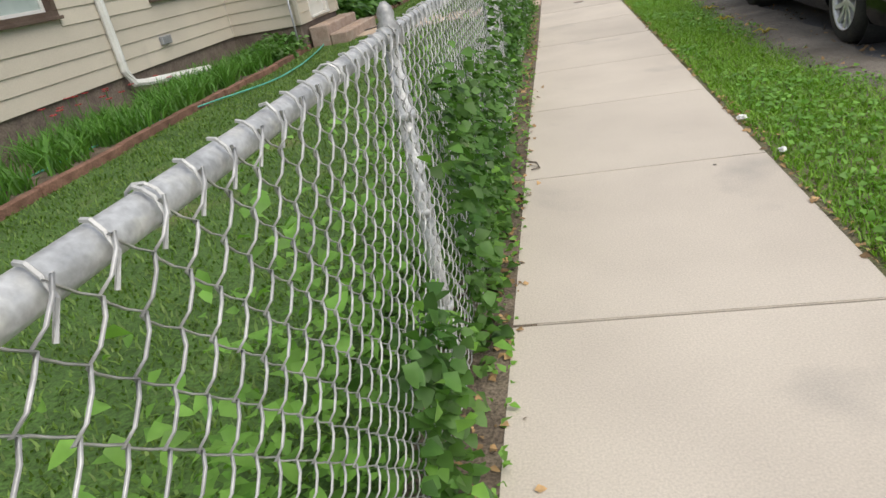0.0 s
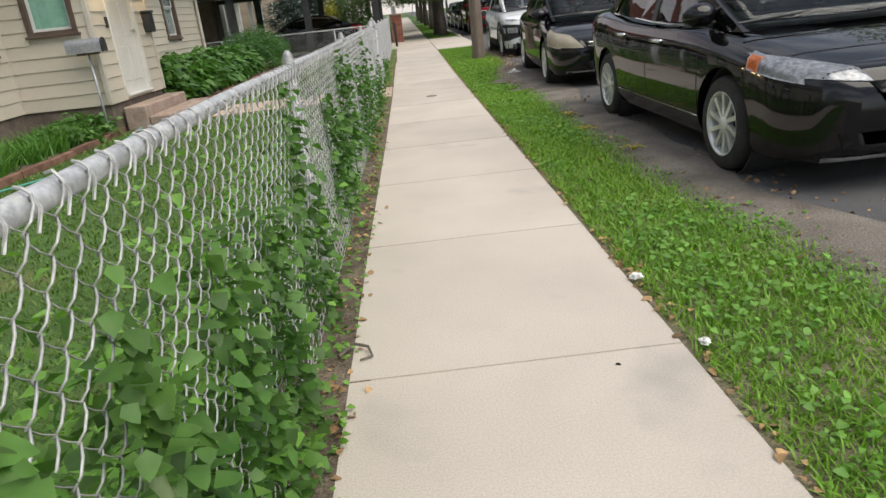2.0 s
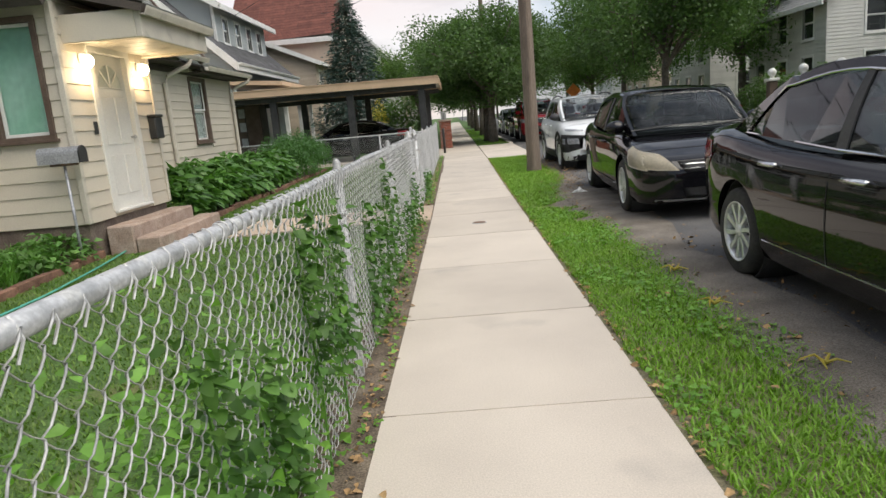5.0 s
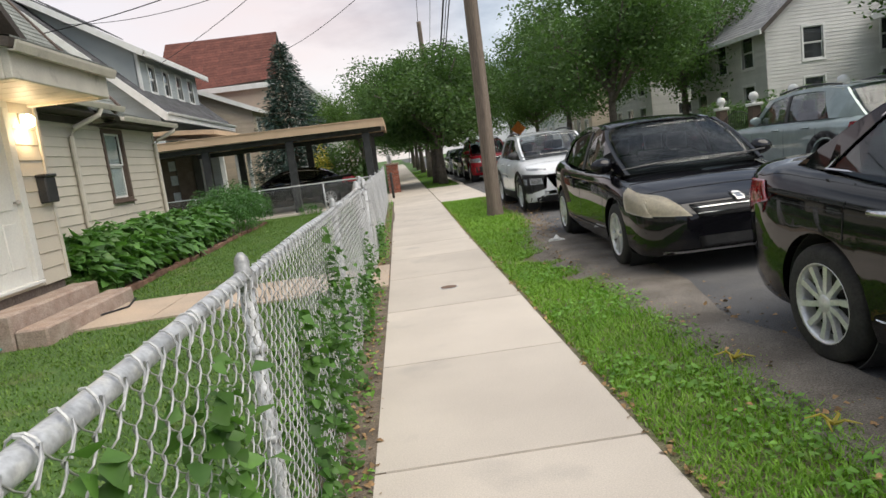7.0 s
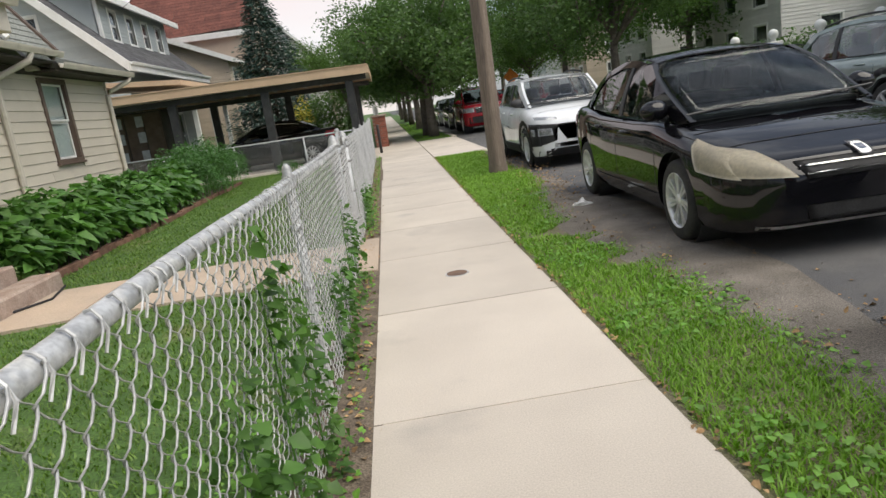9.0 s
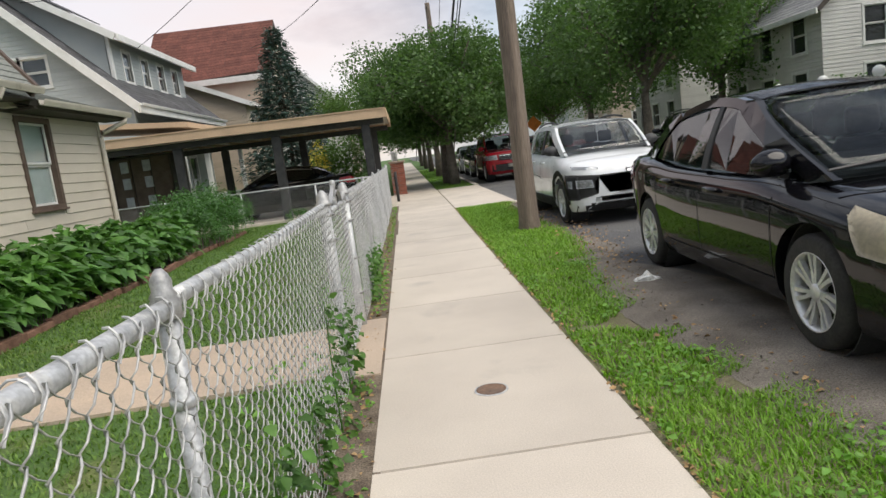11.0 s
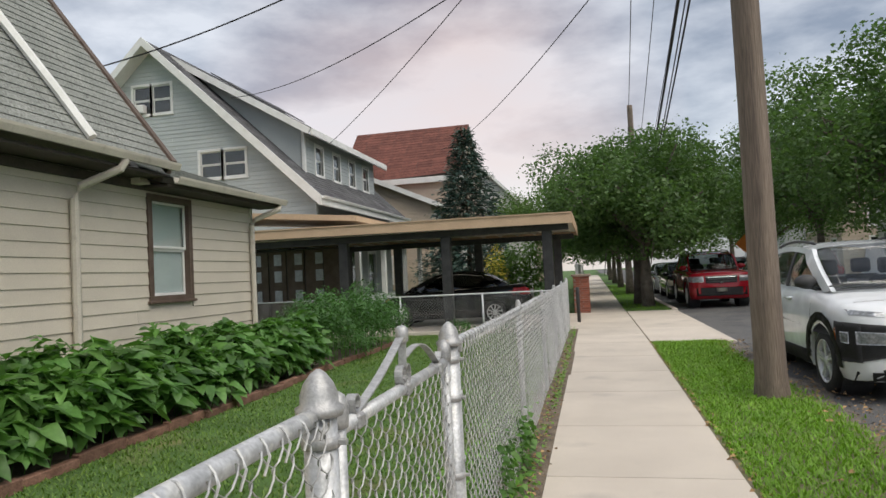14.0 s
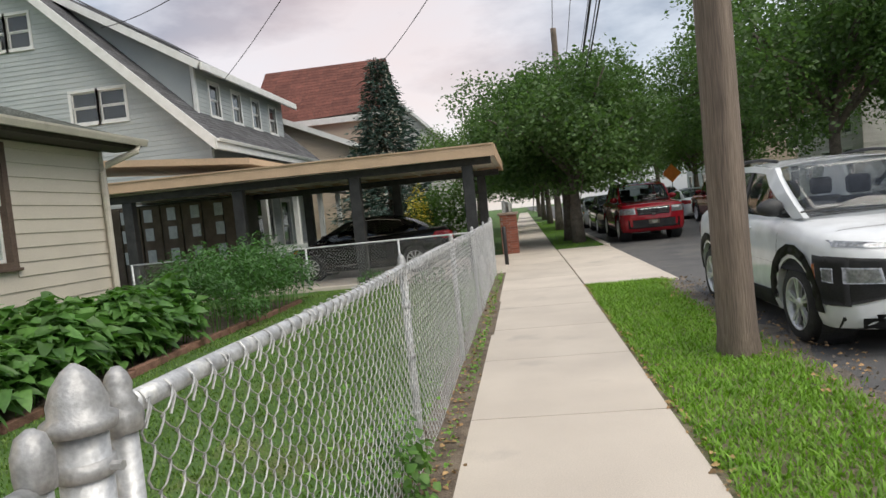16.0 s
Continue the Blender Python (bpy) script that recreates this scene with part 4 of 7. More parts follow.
steps = thing("entrance_steps", pose(-4.2, 9.4, 0), "worn pinkish concrete entrance steps", "steps")
part("tread", boxed(0.03, 0.38, -0.95, 1.05, -0.1, 0.36, 0.02), M["step"], steps)
part("tread", boxed(0.39, 0.72, -0.95, 1.25, -0.1, 0.19, 0.02), M["step"], steps)
box1 = thing("wall_letter_box", pose(-4.19, 10.32, 1.60), "black metal letter box on the wall by the door", "letter box")
part("body", boxed(0.0, 0.12, -0.13, 0.13, -0.17, 0.15, 0.015), M["black_steel"], box1)
part("lid", boxed(0.0, 0.14, -0.14, 0.14, 0.15, 0.19, 0.012), M["black_steel"], box1)
num = thing("door_bell_plate", pose(-4.18, 8.68, 1.62), "small dark plate on the wall beside the door", "plate")
part("plate", boxed(-0.005, 0.02, -0.035, 0.035, -0.08, 0.08, 0.005), M["black_steel"], num)

mail = thing("mailbox", pose(-4.08, 7.93, 0, 0, 0, -90), "grey rounded metal mailbox on a thin post", "mailbox")
bm = bmesh.new()
arch = [(-0.085, 0.0), (0.085, 0.0), (0.085, 0.11)] + [(0.085 * math.cos(a), 0.11 + 0.085 * math.sin(a)) for a in np.linspace(0, math.pi, 9)][1:]
prism(bm, [(x, z + 1.22) for x, z in arch], "y", -0.42, 0.08)
body = part("body", bm, M["mail_grey"], mail)
bm = bmesh.new()
prism(bm, [(x * 1.04, z * 1.03 + 1.217) for x, z in arch], "y", 0.08, 0.10)
part("front_flap", bm, M["black_steel"], mail, "dark front flap")
part("post", tube(bmesh.new(), [(0, -0.15, -0.2), (0, -0.15, 1.2)], 0.018, 8), M["mail_grey"], mail, smooth=True)
part("bracket", boxed(-0.05, 0.05, -0.3, 0.0, 1.19, 1.22, 0.005), M["rust"], mail)

# garden path from the gate to the steps
walk_path = tagged(new("pavement_garden_path"), "tan concrete garden path from the gate to the steps", "path", kind="structure")
for a, b in ((-0.34, -1.5), (-1.51, -2.7), (-2.71, -3.9)):
    y0 = lambda x: 9.22 - 0.07 * (-x)
    part("slab", prism(bmesh.new(), [(b, y0(b)), (a, y0(a)), (a, 10.5 + 0.02 * a), (b, 10.5 + 0.02 * b)], "z", -0.06, 0.018), M["path"], walk_path)
part("slab", boxed(-0.33, -0.025, 9.12, 10.62, -0.06, 0.012, 0.005), M["path"], walk_path, "broken tan threshold slab under the gate")

# second house: grey gable towards us, dormer to the street
h2 = thing("house", FAR, "grey-green clapboard house with white gable trim and dormer", "house", group="houses")
G = M["siding_grey"]
Y2, Y2B, XR, XE = 30.9, 41.6, -16.1, -9.4
slope = (11.3 - 5.0) / (XE - XR)


def gable_top(x):
    return 11.05 - abs((x - 23.0) - XR) * abs(slope)


w = clap_wall(h2, "wall_gable", G, facing_south(-23.0, Y2), 13.6, gable_top, 0.4, 0.16,
              [(23.0 - 14.1, 23.0 - 13.2, 5.75, 6.75), (23.0 - 13.1, 23.0 - 12.2, 5.75, 6.75), (23.0 - 16.95, 23.0 - 16.2, 8.5, 9.6), (23.0 - 16.1, 23.0 - 15.3, 8.5, 9.6)], G, joined=True)
for x0, w_, z, h_, ac in ((-14.1, 0.9, 5.75, 1.0, False), (-13.1, 0.9, 5.75, 1.0, False), (-16.95, 0.75, 8.5, 1.1, True), (-16.1, 0.8, 8.5, 1.1, False)):
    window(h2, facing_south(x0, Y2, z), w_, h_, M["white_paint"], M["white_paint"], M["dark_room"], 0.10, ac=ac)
clap_wall(h2, "wall_street", G, facing_street(-9.9, Y2), Y2B - Y2, 5.0, 0.4, 0.16, [(2.6, 3.5, 1.4, 2.9), (4.2, 5.9, 1.2, 3.1), (7.0, 8.0, 0.6, 2.8)], G, joined=True)
window(h2, facing_street(-9.9, Y2 + 2.6, 1.4), 0.9, 1.5, M["white_paint"], M["white_paint"], M["dark_room"], 0.12)
window(h2, facing_street(-9.9, Y2 + 4.2, 1.2), 1.7, 1.9, M["white_paint"], M["white_paint"], M["dark_room"], 0.14)
window(h2, facing_street(-9.9, Y2 + 7.0, 0.6), 1.0, 2.2, M["white_paint"], M["white_paint"], M["dark_room"], 0.12)
part("body", boxed(-22.8, -10.15, Y2 + 0.3, Y2B, 0, 4.9), M["siding_grey"], h2)
shingle_roof(h2, [(XE + 0.4, Y2 - 0.55, 4.62), (XE + 0.4, Y2B + 0.5, 4.62), (XR, Y2B + 0.5, 11.3), (XR, Y2 - 0.55, 11.3)], M["shingle_dark"], thick=0.2, rows=0.2)
shingle_roof(h2, [(-23.3, Y2 - 0.55, 4.62), (-23.3, Y2B + 0.5, 4.62), (XR, Y2B + 0.5, 11.3), (XR, Y2 - 0.55, 11.3)], M["shingle_dark"], thick=0.2, rows=0.2)
for s in (1, -1):
    xe = XR + s * 7.15
    part("rake_board", prism(bmesh.new(), [(XR, 11.02), (XR, 11.36), (xe, 4.66), (xe - s * 0.05, 4.3)], "y", Y2 - 0.62, Y2 - 0.52), M["white_paint"], h2)
    part("rake_soffit", slab(bmesh.new(), [(XR, Y2 - 0.55, 11.06), (xe, Y2 - 0.55, 4.36), (xe, Y2, 4.36), (XR, Y2, 11.06)], 0.03), M["white_paint"], h2)
part("eave_board", boxed(XE + 0.36, XE + 0.46, Y2 - 0.55, Y2B + 0.5, 4.32, 4.66, 0.01), M["white_paint"], h2)
gutter(h2, (XE + 0.45, Y2 - 0.55, 4.66), (XE + 0.45, Y2B + 0.5, 4.66), M["white_paint"])
# dormer
DX = -10.35
clap_wall(h2, "wall_dormer", G, facing_street(DX, Y2 + 1.3), 8.4, 7.5, 5.5, 0.16, [(1.0, 1.75, 5.95, 7.1), (2.9, 3.65, 5.95, 7.1), (4.8, 5.55, 5.95, 7.1), (6.7, 7.45, 5.95, 7.1)], G, joined=True)
for q in (1.0, 2.9, 4.8, 6.7):
    window(h2, facing_street(DX, Y2 + 1.3 + q, 5.95), 0.75, 1.15, M["white_paint"], M["white_paint"], M["dark_room"], 0.1)
part("dormer_cheek", prism(bmesh.new(), [(DX, 5.2), (DX, 7.5), (-15.2, 10.4)], "y", Y2 + 1.3, Y2 + 1.42), G, h2)
part("dormer_corner", boxed(DX - 0.1, DX + 0.04, Y2 + 1.22, Y2 + 1.36, 5.4, 7.5, 0.01), M["white_paint"], h2)
shingle_roof(h2, [(DX + 0.55, Y2 + 0.75, 7.42), (DX + 0.55, Y2 + 10.2, 7.42), (-15.7, Y2 + 10.2, 10.95), (-15.7, Y2 + 0.75, 10.95)], M["shingle_dark"], thick=0.14, rows=0.2, name="dormer_roof")
part("dormer_fascia", boxed(DX + 0.5, DX + 0.6, Y2 + 0.75, Y2 + 10.2, 7.2, 7.46, 0.01), M["white_paint"], h2)
part("dormer_rake", slab(bmesh.new(), [(DX + 0.55, Y2 + 0.68, 7.46), (-15.7, Y2 + 0.68, 10.99), (-15.7, Y2 + 0.76, 10.99), (DX + 0.55, Y2 + 0.76, 7.46)], 0.26), M["white_paint"], h2)
# solar panels on the dormer roof
for i in range(5):
    p = new("solar_panel")
    p.parent = h2
    p.matrix_basis = Matrix.Translation((-13.6, Y2 + 1.6 + i * 1.25, 9.72)) @ pose(0, 0, 0, 0, 33.3, 0)
    part("module", boxed(-0.8, 0.8, -0.5, 0.5, 0.08, 0.12, 0.01), M["black_steel"], p)
# porch roof on the street side
part("porch_body", boxed(-9.7, -8.2, Y2 + 1.0, Y2B, 0.0, 0.9), M["siding_grey"], h2)
for y in (Y2 + 1.2, Y2 + 4.4, Y2 + 7.6, Y2B - 0.2):
    part("porch_post", boxed(-8.4, -8.2, y - 0.1, y + 0.1, 0.9, 3.05, 0.01), M["white_paint"], h2)
shingle_roof(h2, [(-7.9, Y2 + 0.6, 3.05), (-7.9, Y2B + 0.4, 3.05), (-9.9, Y2B + 0.4, 4.0), (-9.9, Y2 + 0.6, 4.0)], M["shingle_dark"], name="porch_roof")

# third house: tan walls, big red-brown roof; fourth house: grey
def plain_house(m, label, wall, roof_mat, w, d, eave, ridge, rows, trim=M["white_paint"], over=0.45):
    """A gabled house whose ridge runs along the street. Local x to the street, y along it; the front wall stands at x = 0."""
    t = thing("house", m, label, "house", group="houses")
    body = boxed(-d, -0.16, 0.16, w - 0.16, -0.2, eave)
    part("body", body, wall, t)
    top = lambda x: eave + (ridge - eave) * (1 - abs(x - d / 2) / (d / 2))
    ops = [(d * f, d * f + 0.95, z, z + 1.45) for f in (0.2, 0.62) for z in rows] + [(d * 0.45, d * 0.45 + 0.8, eave + 0.7, eave + 1.7)]
    clap_wall(t, "wall_gable", wall, facing_south(-d, 0), d, top, 0.3, 0.16, ops, wall, joined=True)
    for a, b, c, e in ops:
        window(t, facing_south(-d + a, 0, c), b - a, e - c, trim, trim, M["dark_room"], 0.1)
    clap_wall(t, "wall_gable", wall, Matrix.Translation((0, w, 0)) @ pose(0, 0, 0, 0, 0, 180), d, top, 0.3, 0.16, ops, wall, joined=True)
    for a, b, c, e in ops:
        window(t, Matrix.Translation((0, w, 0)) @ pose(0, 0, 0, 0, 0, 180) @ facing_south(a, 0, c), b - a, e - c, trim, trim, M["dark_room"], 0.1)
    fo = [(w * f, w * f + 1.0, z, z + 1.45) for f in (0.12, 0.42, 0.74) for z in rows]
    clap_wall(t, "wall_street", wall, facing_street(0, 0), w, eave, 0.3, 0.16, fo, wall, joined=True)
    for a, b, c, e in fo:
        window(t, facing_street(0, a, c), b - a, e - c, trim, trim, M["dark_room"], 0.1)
    k = (ridge - eave) / (d / 2)
    e0 = eave - k * over
    shingle_roof(t, [(over, -over, e0), (over, w + over, e0), (-d / 2, w + over, ridge), (-d / 2, -over, ridge)], roof_mat, thick=0.18, rows=0.22)
    shingle_roof(t, [(-d - over, -over, e0), (-d - over, w + over, e0), (-d / 2, w + over, ridge), (-d / 2, -over, ridge)], roof_mat, thick=0.18, rows=0.22)
    for s in (1, -1):
        xe = -d / 2 + s * (d / 2 + over)
        part("rake_board", prism(bmesh.new(), [(-d / 2, ridge - 0.25), (-d / 2, ridge + 0.04), (xe, e0 + 0.04), (xe, e0 - 0.25)], "y", -over - 0.08, -over), trim, t)
    part("eave_board", boxed(over - 0.04, over + 0.05, -over, w + over, e0 - 0.2, e0 + 0.03, 0.01), trim, t)
    return t


h3 = plain_house(FAR @ pose(-8.3, 44.5, 0.2), "tan clapboard house with white trim beyond the grey house", M["siding_tan"], M["shingle_red"], 8.0, 9.0, 5.7, 7.7, (1.1, 3.6))
# its tall red-brown cross roof
shingle_roof(h3, [(-6.5, 2.5, 7.3), (1.4, 2.5, 7.6), (1.3, 6.5, 11.3), (-6.5, 6.5, 11.3)], M["shingle_red"], thick=0.2, rows=0.3, name="cross_roof")
shingle_roof(h3, [(-6.5, 10.5, 7.6), (1.4, 10.5, 7.6), (1.3, 6.5, 11.3), (-6.5, 6.5, 11.3)], M["shingle_red"], thick=0.2, rows=0.3, name="cross_roof")
part("cross_wall", prism(bmesh.new(), [(2.7, 5.0), (10.3, 5.0), (10.3, 7.5), (6.5, 11.1), (2.7, 7.5)], "x", -6.3, 1.2), M["siding_tan"], h3)
part("cross_trim", boxed(-6.5, 1.5, 2.35, 2.5, 7.05, 7.4, 0.01), M["white_paint"], h3)
plain_house(FAR @ pose(-4.6, 62.0, 0), "pale grey clapboard house seen past the spruce", M["siding_white"], M["shingle_grey"], 8.0, 8.0, 7.0, 11.0, (1.1, 4.2))
plain_house(FAR @ pose(-5.5, 74.0, 0), "white clapboard house far along the street", M["siding_white"], M["shingle_dark"], 8.0, 8.5, 6.0, 9.0, (1.1, 3.8))
plain_house(FAR @ pose(-5.5, 90.0, 0), "tan clapboard house far along the street", M["siding_tan"], M["shingle_dark"], 8.0, 8.5, 6.0, 9.0, (1.1, 3.8))

# houses across the street
def across(x, y, label, wall, roof_mat, w=8.0, d=9.0, eave=5.6, ridge=9.4):
    t = plain_house(pose(0, 0, 0), label, wall, roof_mat, w, d, eave, ridge, (1.4, 3.7))
    t.matrix_basis = FAR @ pose(x, y, -0.05, 0, 0, 180)
    return t


across(17.8, 40.0, "white gabled house behind a hedge across the street", M["siding_white"], M["shingle_grey"])
across(17.8, 54.0, "pale house with brown roof across the street", M["siding_white"], M["shingle_red"])
across(17.8, 68.0, "tan house across the street", M["siding_tan"], M["shingle_dark"])
across(17.8, 82.0, "grey house across the street", M["siding_grey"], M["shingle_dark"])
across(23.0, 31.0, "white gabled house across the street", M["siding_white"], M["shingle_grey"])
across(22.5, 17.0, "pale house with brown roof behind the hedge", M["siding_white"], M["shingle_red"])

# dark house end behind the carport
garage = thing("garage", FAR @ pose(-12.5, 25.6, 0), "dark brown timber garage wall under the carport", "garage")
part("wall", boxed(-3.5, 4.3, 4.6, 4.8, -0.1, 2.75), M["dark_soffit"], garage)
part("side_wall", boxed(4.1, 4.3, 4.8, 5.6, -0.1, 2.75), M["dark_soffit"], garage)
for i in range(11):
    part("board", boxed(-3.4 + i * 0.7, -2.75 + i * 0.7, 4.56, 4.6, 0.1, 2.7, 0.01), M["brown_trim"], garage)
for i in range(8):
    for z in (0.9, 1.6, 2.2):
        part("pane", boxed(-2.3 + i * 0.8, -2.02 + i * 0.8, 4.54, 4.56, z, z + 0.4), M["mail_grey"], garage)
part("roof_edge", prism(bmesh.new(), [(-2.0, 4.1), (6.6, 3.33), (6.6, 3.18), (-2.0, 3.92)], "y", -0.15, 4.0), M["tan_fascia"], garage, "tan metal roof edge above the carport")

# ---- carport ----
cp = thing("carport", FAR @ pose(0, 25.3, 0), "long flat tan carport roof on black steel posts", "carport")
CX0, CX1, CD = -12.0, -0.05, 6.2
bm = bmesh.new()
slab(bm, [(CX0, 0.02, 3.03), (CX1 - 0.02, 0.02, 2.94), (CX1 - 0.02, CD, 2.94), (CX0, CD, 3.03)], 0.10)
part("roof_deck", bm, M["cream_trim"], cp)
for y0, y1 in ((0.0, 0.02), (CD, CD + 0.02)):
    part("fascia", prism(bmesh.new(), [(CX0, 2.84), (CX0, 3.07), (CX1, 2.98), (CX1, 2.72)], "y", y0 - 0.03, y1), M["tan_fascia"], cp)
part("drip_edge", prism(bmesh.new(), [(CX0, 3.07), (CX0, 3.10), (CX1, 3.01), (CX1, 2.98)], "y", -0.06, 0.02), M["tan_fascia"], cp)
part("end_fascia", boxed(CX1, CX1 + 0.03, -0.03, CD + 0.02, 2.70, 2.99, 0.005), M["tan_fascia"], cp)
for i in range(20):
    x = CX0 + 0.3 + i * 0.6
    part("soffit_rib", boxed(x, x + 0.05, 0.05, CD - 0.05, 2.80, 2.845), M["cream_trim"], cp)
for y in (0.45, CD - 0.45):
    part("beam", boxed(CX0 + 0.1, CX1 - 0.1, y - 0.06, y + 0.06, 2.58, 2.76, 0.01), M["black_steel"], cp)
    for x in (-0.72, -3.45, -6.4, -9.3):
        part("post", boxed(x - 0.13, x + 0.13, y - 0.11, y + 0.11, -0.1, 2.58, 0.012), M["black_steel"], cp)
rail = thing("bollard", FAR @ pose(-0.05, 27.4, 0), "short black steel bollard beside the drive", "bollard")
part("post", lathe(bmesh.new(), [(0.05, -0.1), (0.05, 1.0), (0.03, 1.03)], 12), M["black_steel"], rail, smooth=True)
part("foot", boxed(-0.1, 0.1, -0.1, 0.1, -0.02, 0.02, 0.005), M["black_steel"], rail)

# brick pillar beyond the drive, laid brick by brick
pil = thing("brick_pillar", FAR @ pose(0.0, 31.5, 0), "red brick gate pillar with a dark stone cap", "pillar")
part("core", boxed(-0.255, 0.255, -0.255, 0.255, -0.1, 1.28), M["mortar"], pil)
bm = boxed(-0.105, 0.105, -0.05, 0.05, -0.0325, 0.0325, 0.004)
brick = finish(bm, "brick", M["brick"])
for k in range(17):
    z = 0.04 + k * 0.075
    for s in range(4):
        for c in range(2):
            off = (-0.11 if k % 2 else 0.11) * 0.5
            u = (-0.155 + c * 0.225 + (0.08 if k % 2 else 0.0))
            m = pose(0, 0, 0, 0, 0, 90 * s) @ pose(u, -0.22, z)
            shared("brick", brick, pil, m)
part("cap", boxed(-0.33, 0.33, -0.33, 0.33, 1.28, 1.36, 0.02), M["step"], pil)
fw = thing("white_fence", FAR @ pose(-0.15, 32.4, 0), "white panel fence beside the far pavement", "fence")
for i in range(9):
    part("post", boxed(-0.05, 0.05, i * 2.0 - 0.05, i * 2.0 + 0.05, -0.1, 1.75, 0.01), M["white_paint"], fw)
    part("panel", boxed(-0.02, 0.02, i * 2.0 + 0.05, i * 2.0 + 1.95, 0.08, 1.62, 0.005), M["white_paint"], fw)

# ---- vehicles ----
def paint(name, base, flake=0.0, rough=0.22):
    m = material(name, base, tuple(c * 0.85 for c in base), rough=rough, metal=flake, scale=1.2, fine=6, fine_amount=0.06, bump=0.0, coat=1.0,
                 stain=tuple(min(1, c * 1.12 + 0.001) for c in base), stain_at=(0.55, 0.8), stain_scale=1.5)
    m.node_tree.nodes["Principled BSDF"].inputs["Coat Roughness"].default_value = 0.03
    m.node_tree.nodes["Principled BSDF"].inputs["Specular IOR Level"].default_value = 0.0
    m.node_tree.nodes["Principled BSDF"].inputs["Coat IOR"].default_value = 1.48
    return m


PAINT = {"black": paint("paint_black", (0.006, 0.006, 0.007)), "charcoal": paint("paint_charcoal", (0.007, 0.007, 0.009)), "white": paint("paint_white", (0.80, 0.82, 0.84)),
         "red": paint("paint_red", (0.27, 0.010, 0.018)), "sage": paint("paint_sage", (0.30, 0.36, 0.35), 0.3), "silver": paint("paint_silver", (0.42, 0.43, 0.45), 0.5), "maroon": paint("paint_maroon", (0.16, 0.015, 0.02))}
M["car_glass"] = glass("car_glass", (0.40, 0.44, 0.44), 0.6)
M["car_glass_pale"] = glass("car_glass_pale", (0.78, 0.80, 0.80), 0.9)
M["cabin"] = material("cabin", (0.03, 0.03, 0.032), (0.05, 0.05, 0.052), rough=0.8)
M["tyre"] = material("tyre", (0.022, 0.022, 0.023), (0.04, 0.038, 0.036), rough=0.85, scale=8, fine=60, bump=0.2)
M["alloy"] = material("alloy", (0.78, 0.78, 0.79), (0.66, 0.66, 0.67), rough=0.3, metal=0.45, scale=10, fine=60, fine_amount=0.1, bump=0.0)
M["chrome"] = material("chrome", (0.80, 0.80, 0.81), rough=0.12, metal=1.0, fine_amount=0.03, bump=0.0)
M["plastic"] = material("plastic", (0.035, 0.036, 0.038), (0.055, 0.055, 0.057), rough=0.6, scale=6, fine=90, fine_amount=0.2, bump=0.2)
M["lens_clear"] = material("lens_clear", (0.60, 0.62, 0.65), (0.40, 0.42, 0.45), rough=0.12, metal=0.4, scale=16, fine=40, fine_amount=0.3, bump=0.1, coat=1.0)
M["lens_hazy"] = material("lens_hazy", (0.62, 0.56, 0.43), (0.52, 0.47, 0.36), rough=0.35, scale=8, fine=40, fine_amount=0.12, bump=0.0, coat=0.4)
M["lens_red"] = material("lens_red", (0.55, 0.02, 0.03), (0.40, 0.015, 0.02), rough=0.15, scale=12, fine=30, bump=0.0, coat=1.0)
M["lens_amber"] = material("lens_amber", (0.80, 0.20, 0.02), rough=0.2, bump=0.0, coat=1.0)
M["plate"] = material("plate", (0.62, 0.60, 0.52), rough=0.5)


def smooth_table(rows, n):
    """Rows of numbers, the first one the place, drawn as a smooth curve through n places."""
    a = np.array(rows, float)
    t = np.linspace(a[0, 0], a[-1, 0], n)
    t = np.unique(np.concatenate([t, a[:, 0]]))
    out = [t]
    d = np.gradient(a[:, 1:], a[:, 0], axis=0)
    k = np.clip(np.searchsorted(a[:, 0], t, "right") - 1, 0, len(a) - 2)
    h = (a[k + 1, 0] - a[k, 0])
    s = (t - a[k, 0]) / h
    for c in range(1, a.shape[1]):
        p0, p1, m0, m1 = a[k, c], a[k + 1, c], d[k, c - 1] * h, d[k + 1, c - 1] * h
        out.append((2 * s**3 - 3 * s**2 + 1) * p0 + (s**3 - 2 * s**2 + s) * m0 + (-2 * s**3 + 3 * s**2) * p1 + (s**3 - s**2) * m1)
    return np.stack(out, 1)


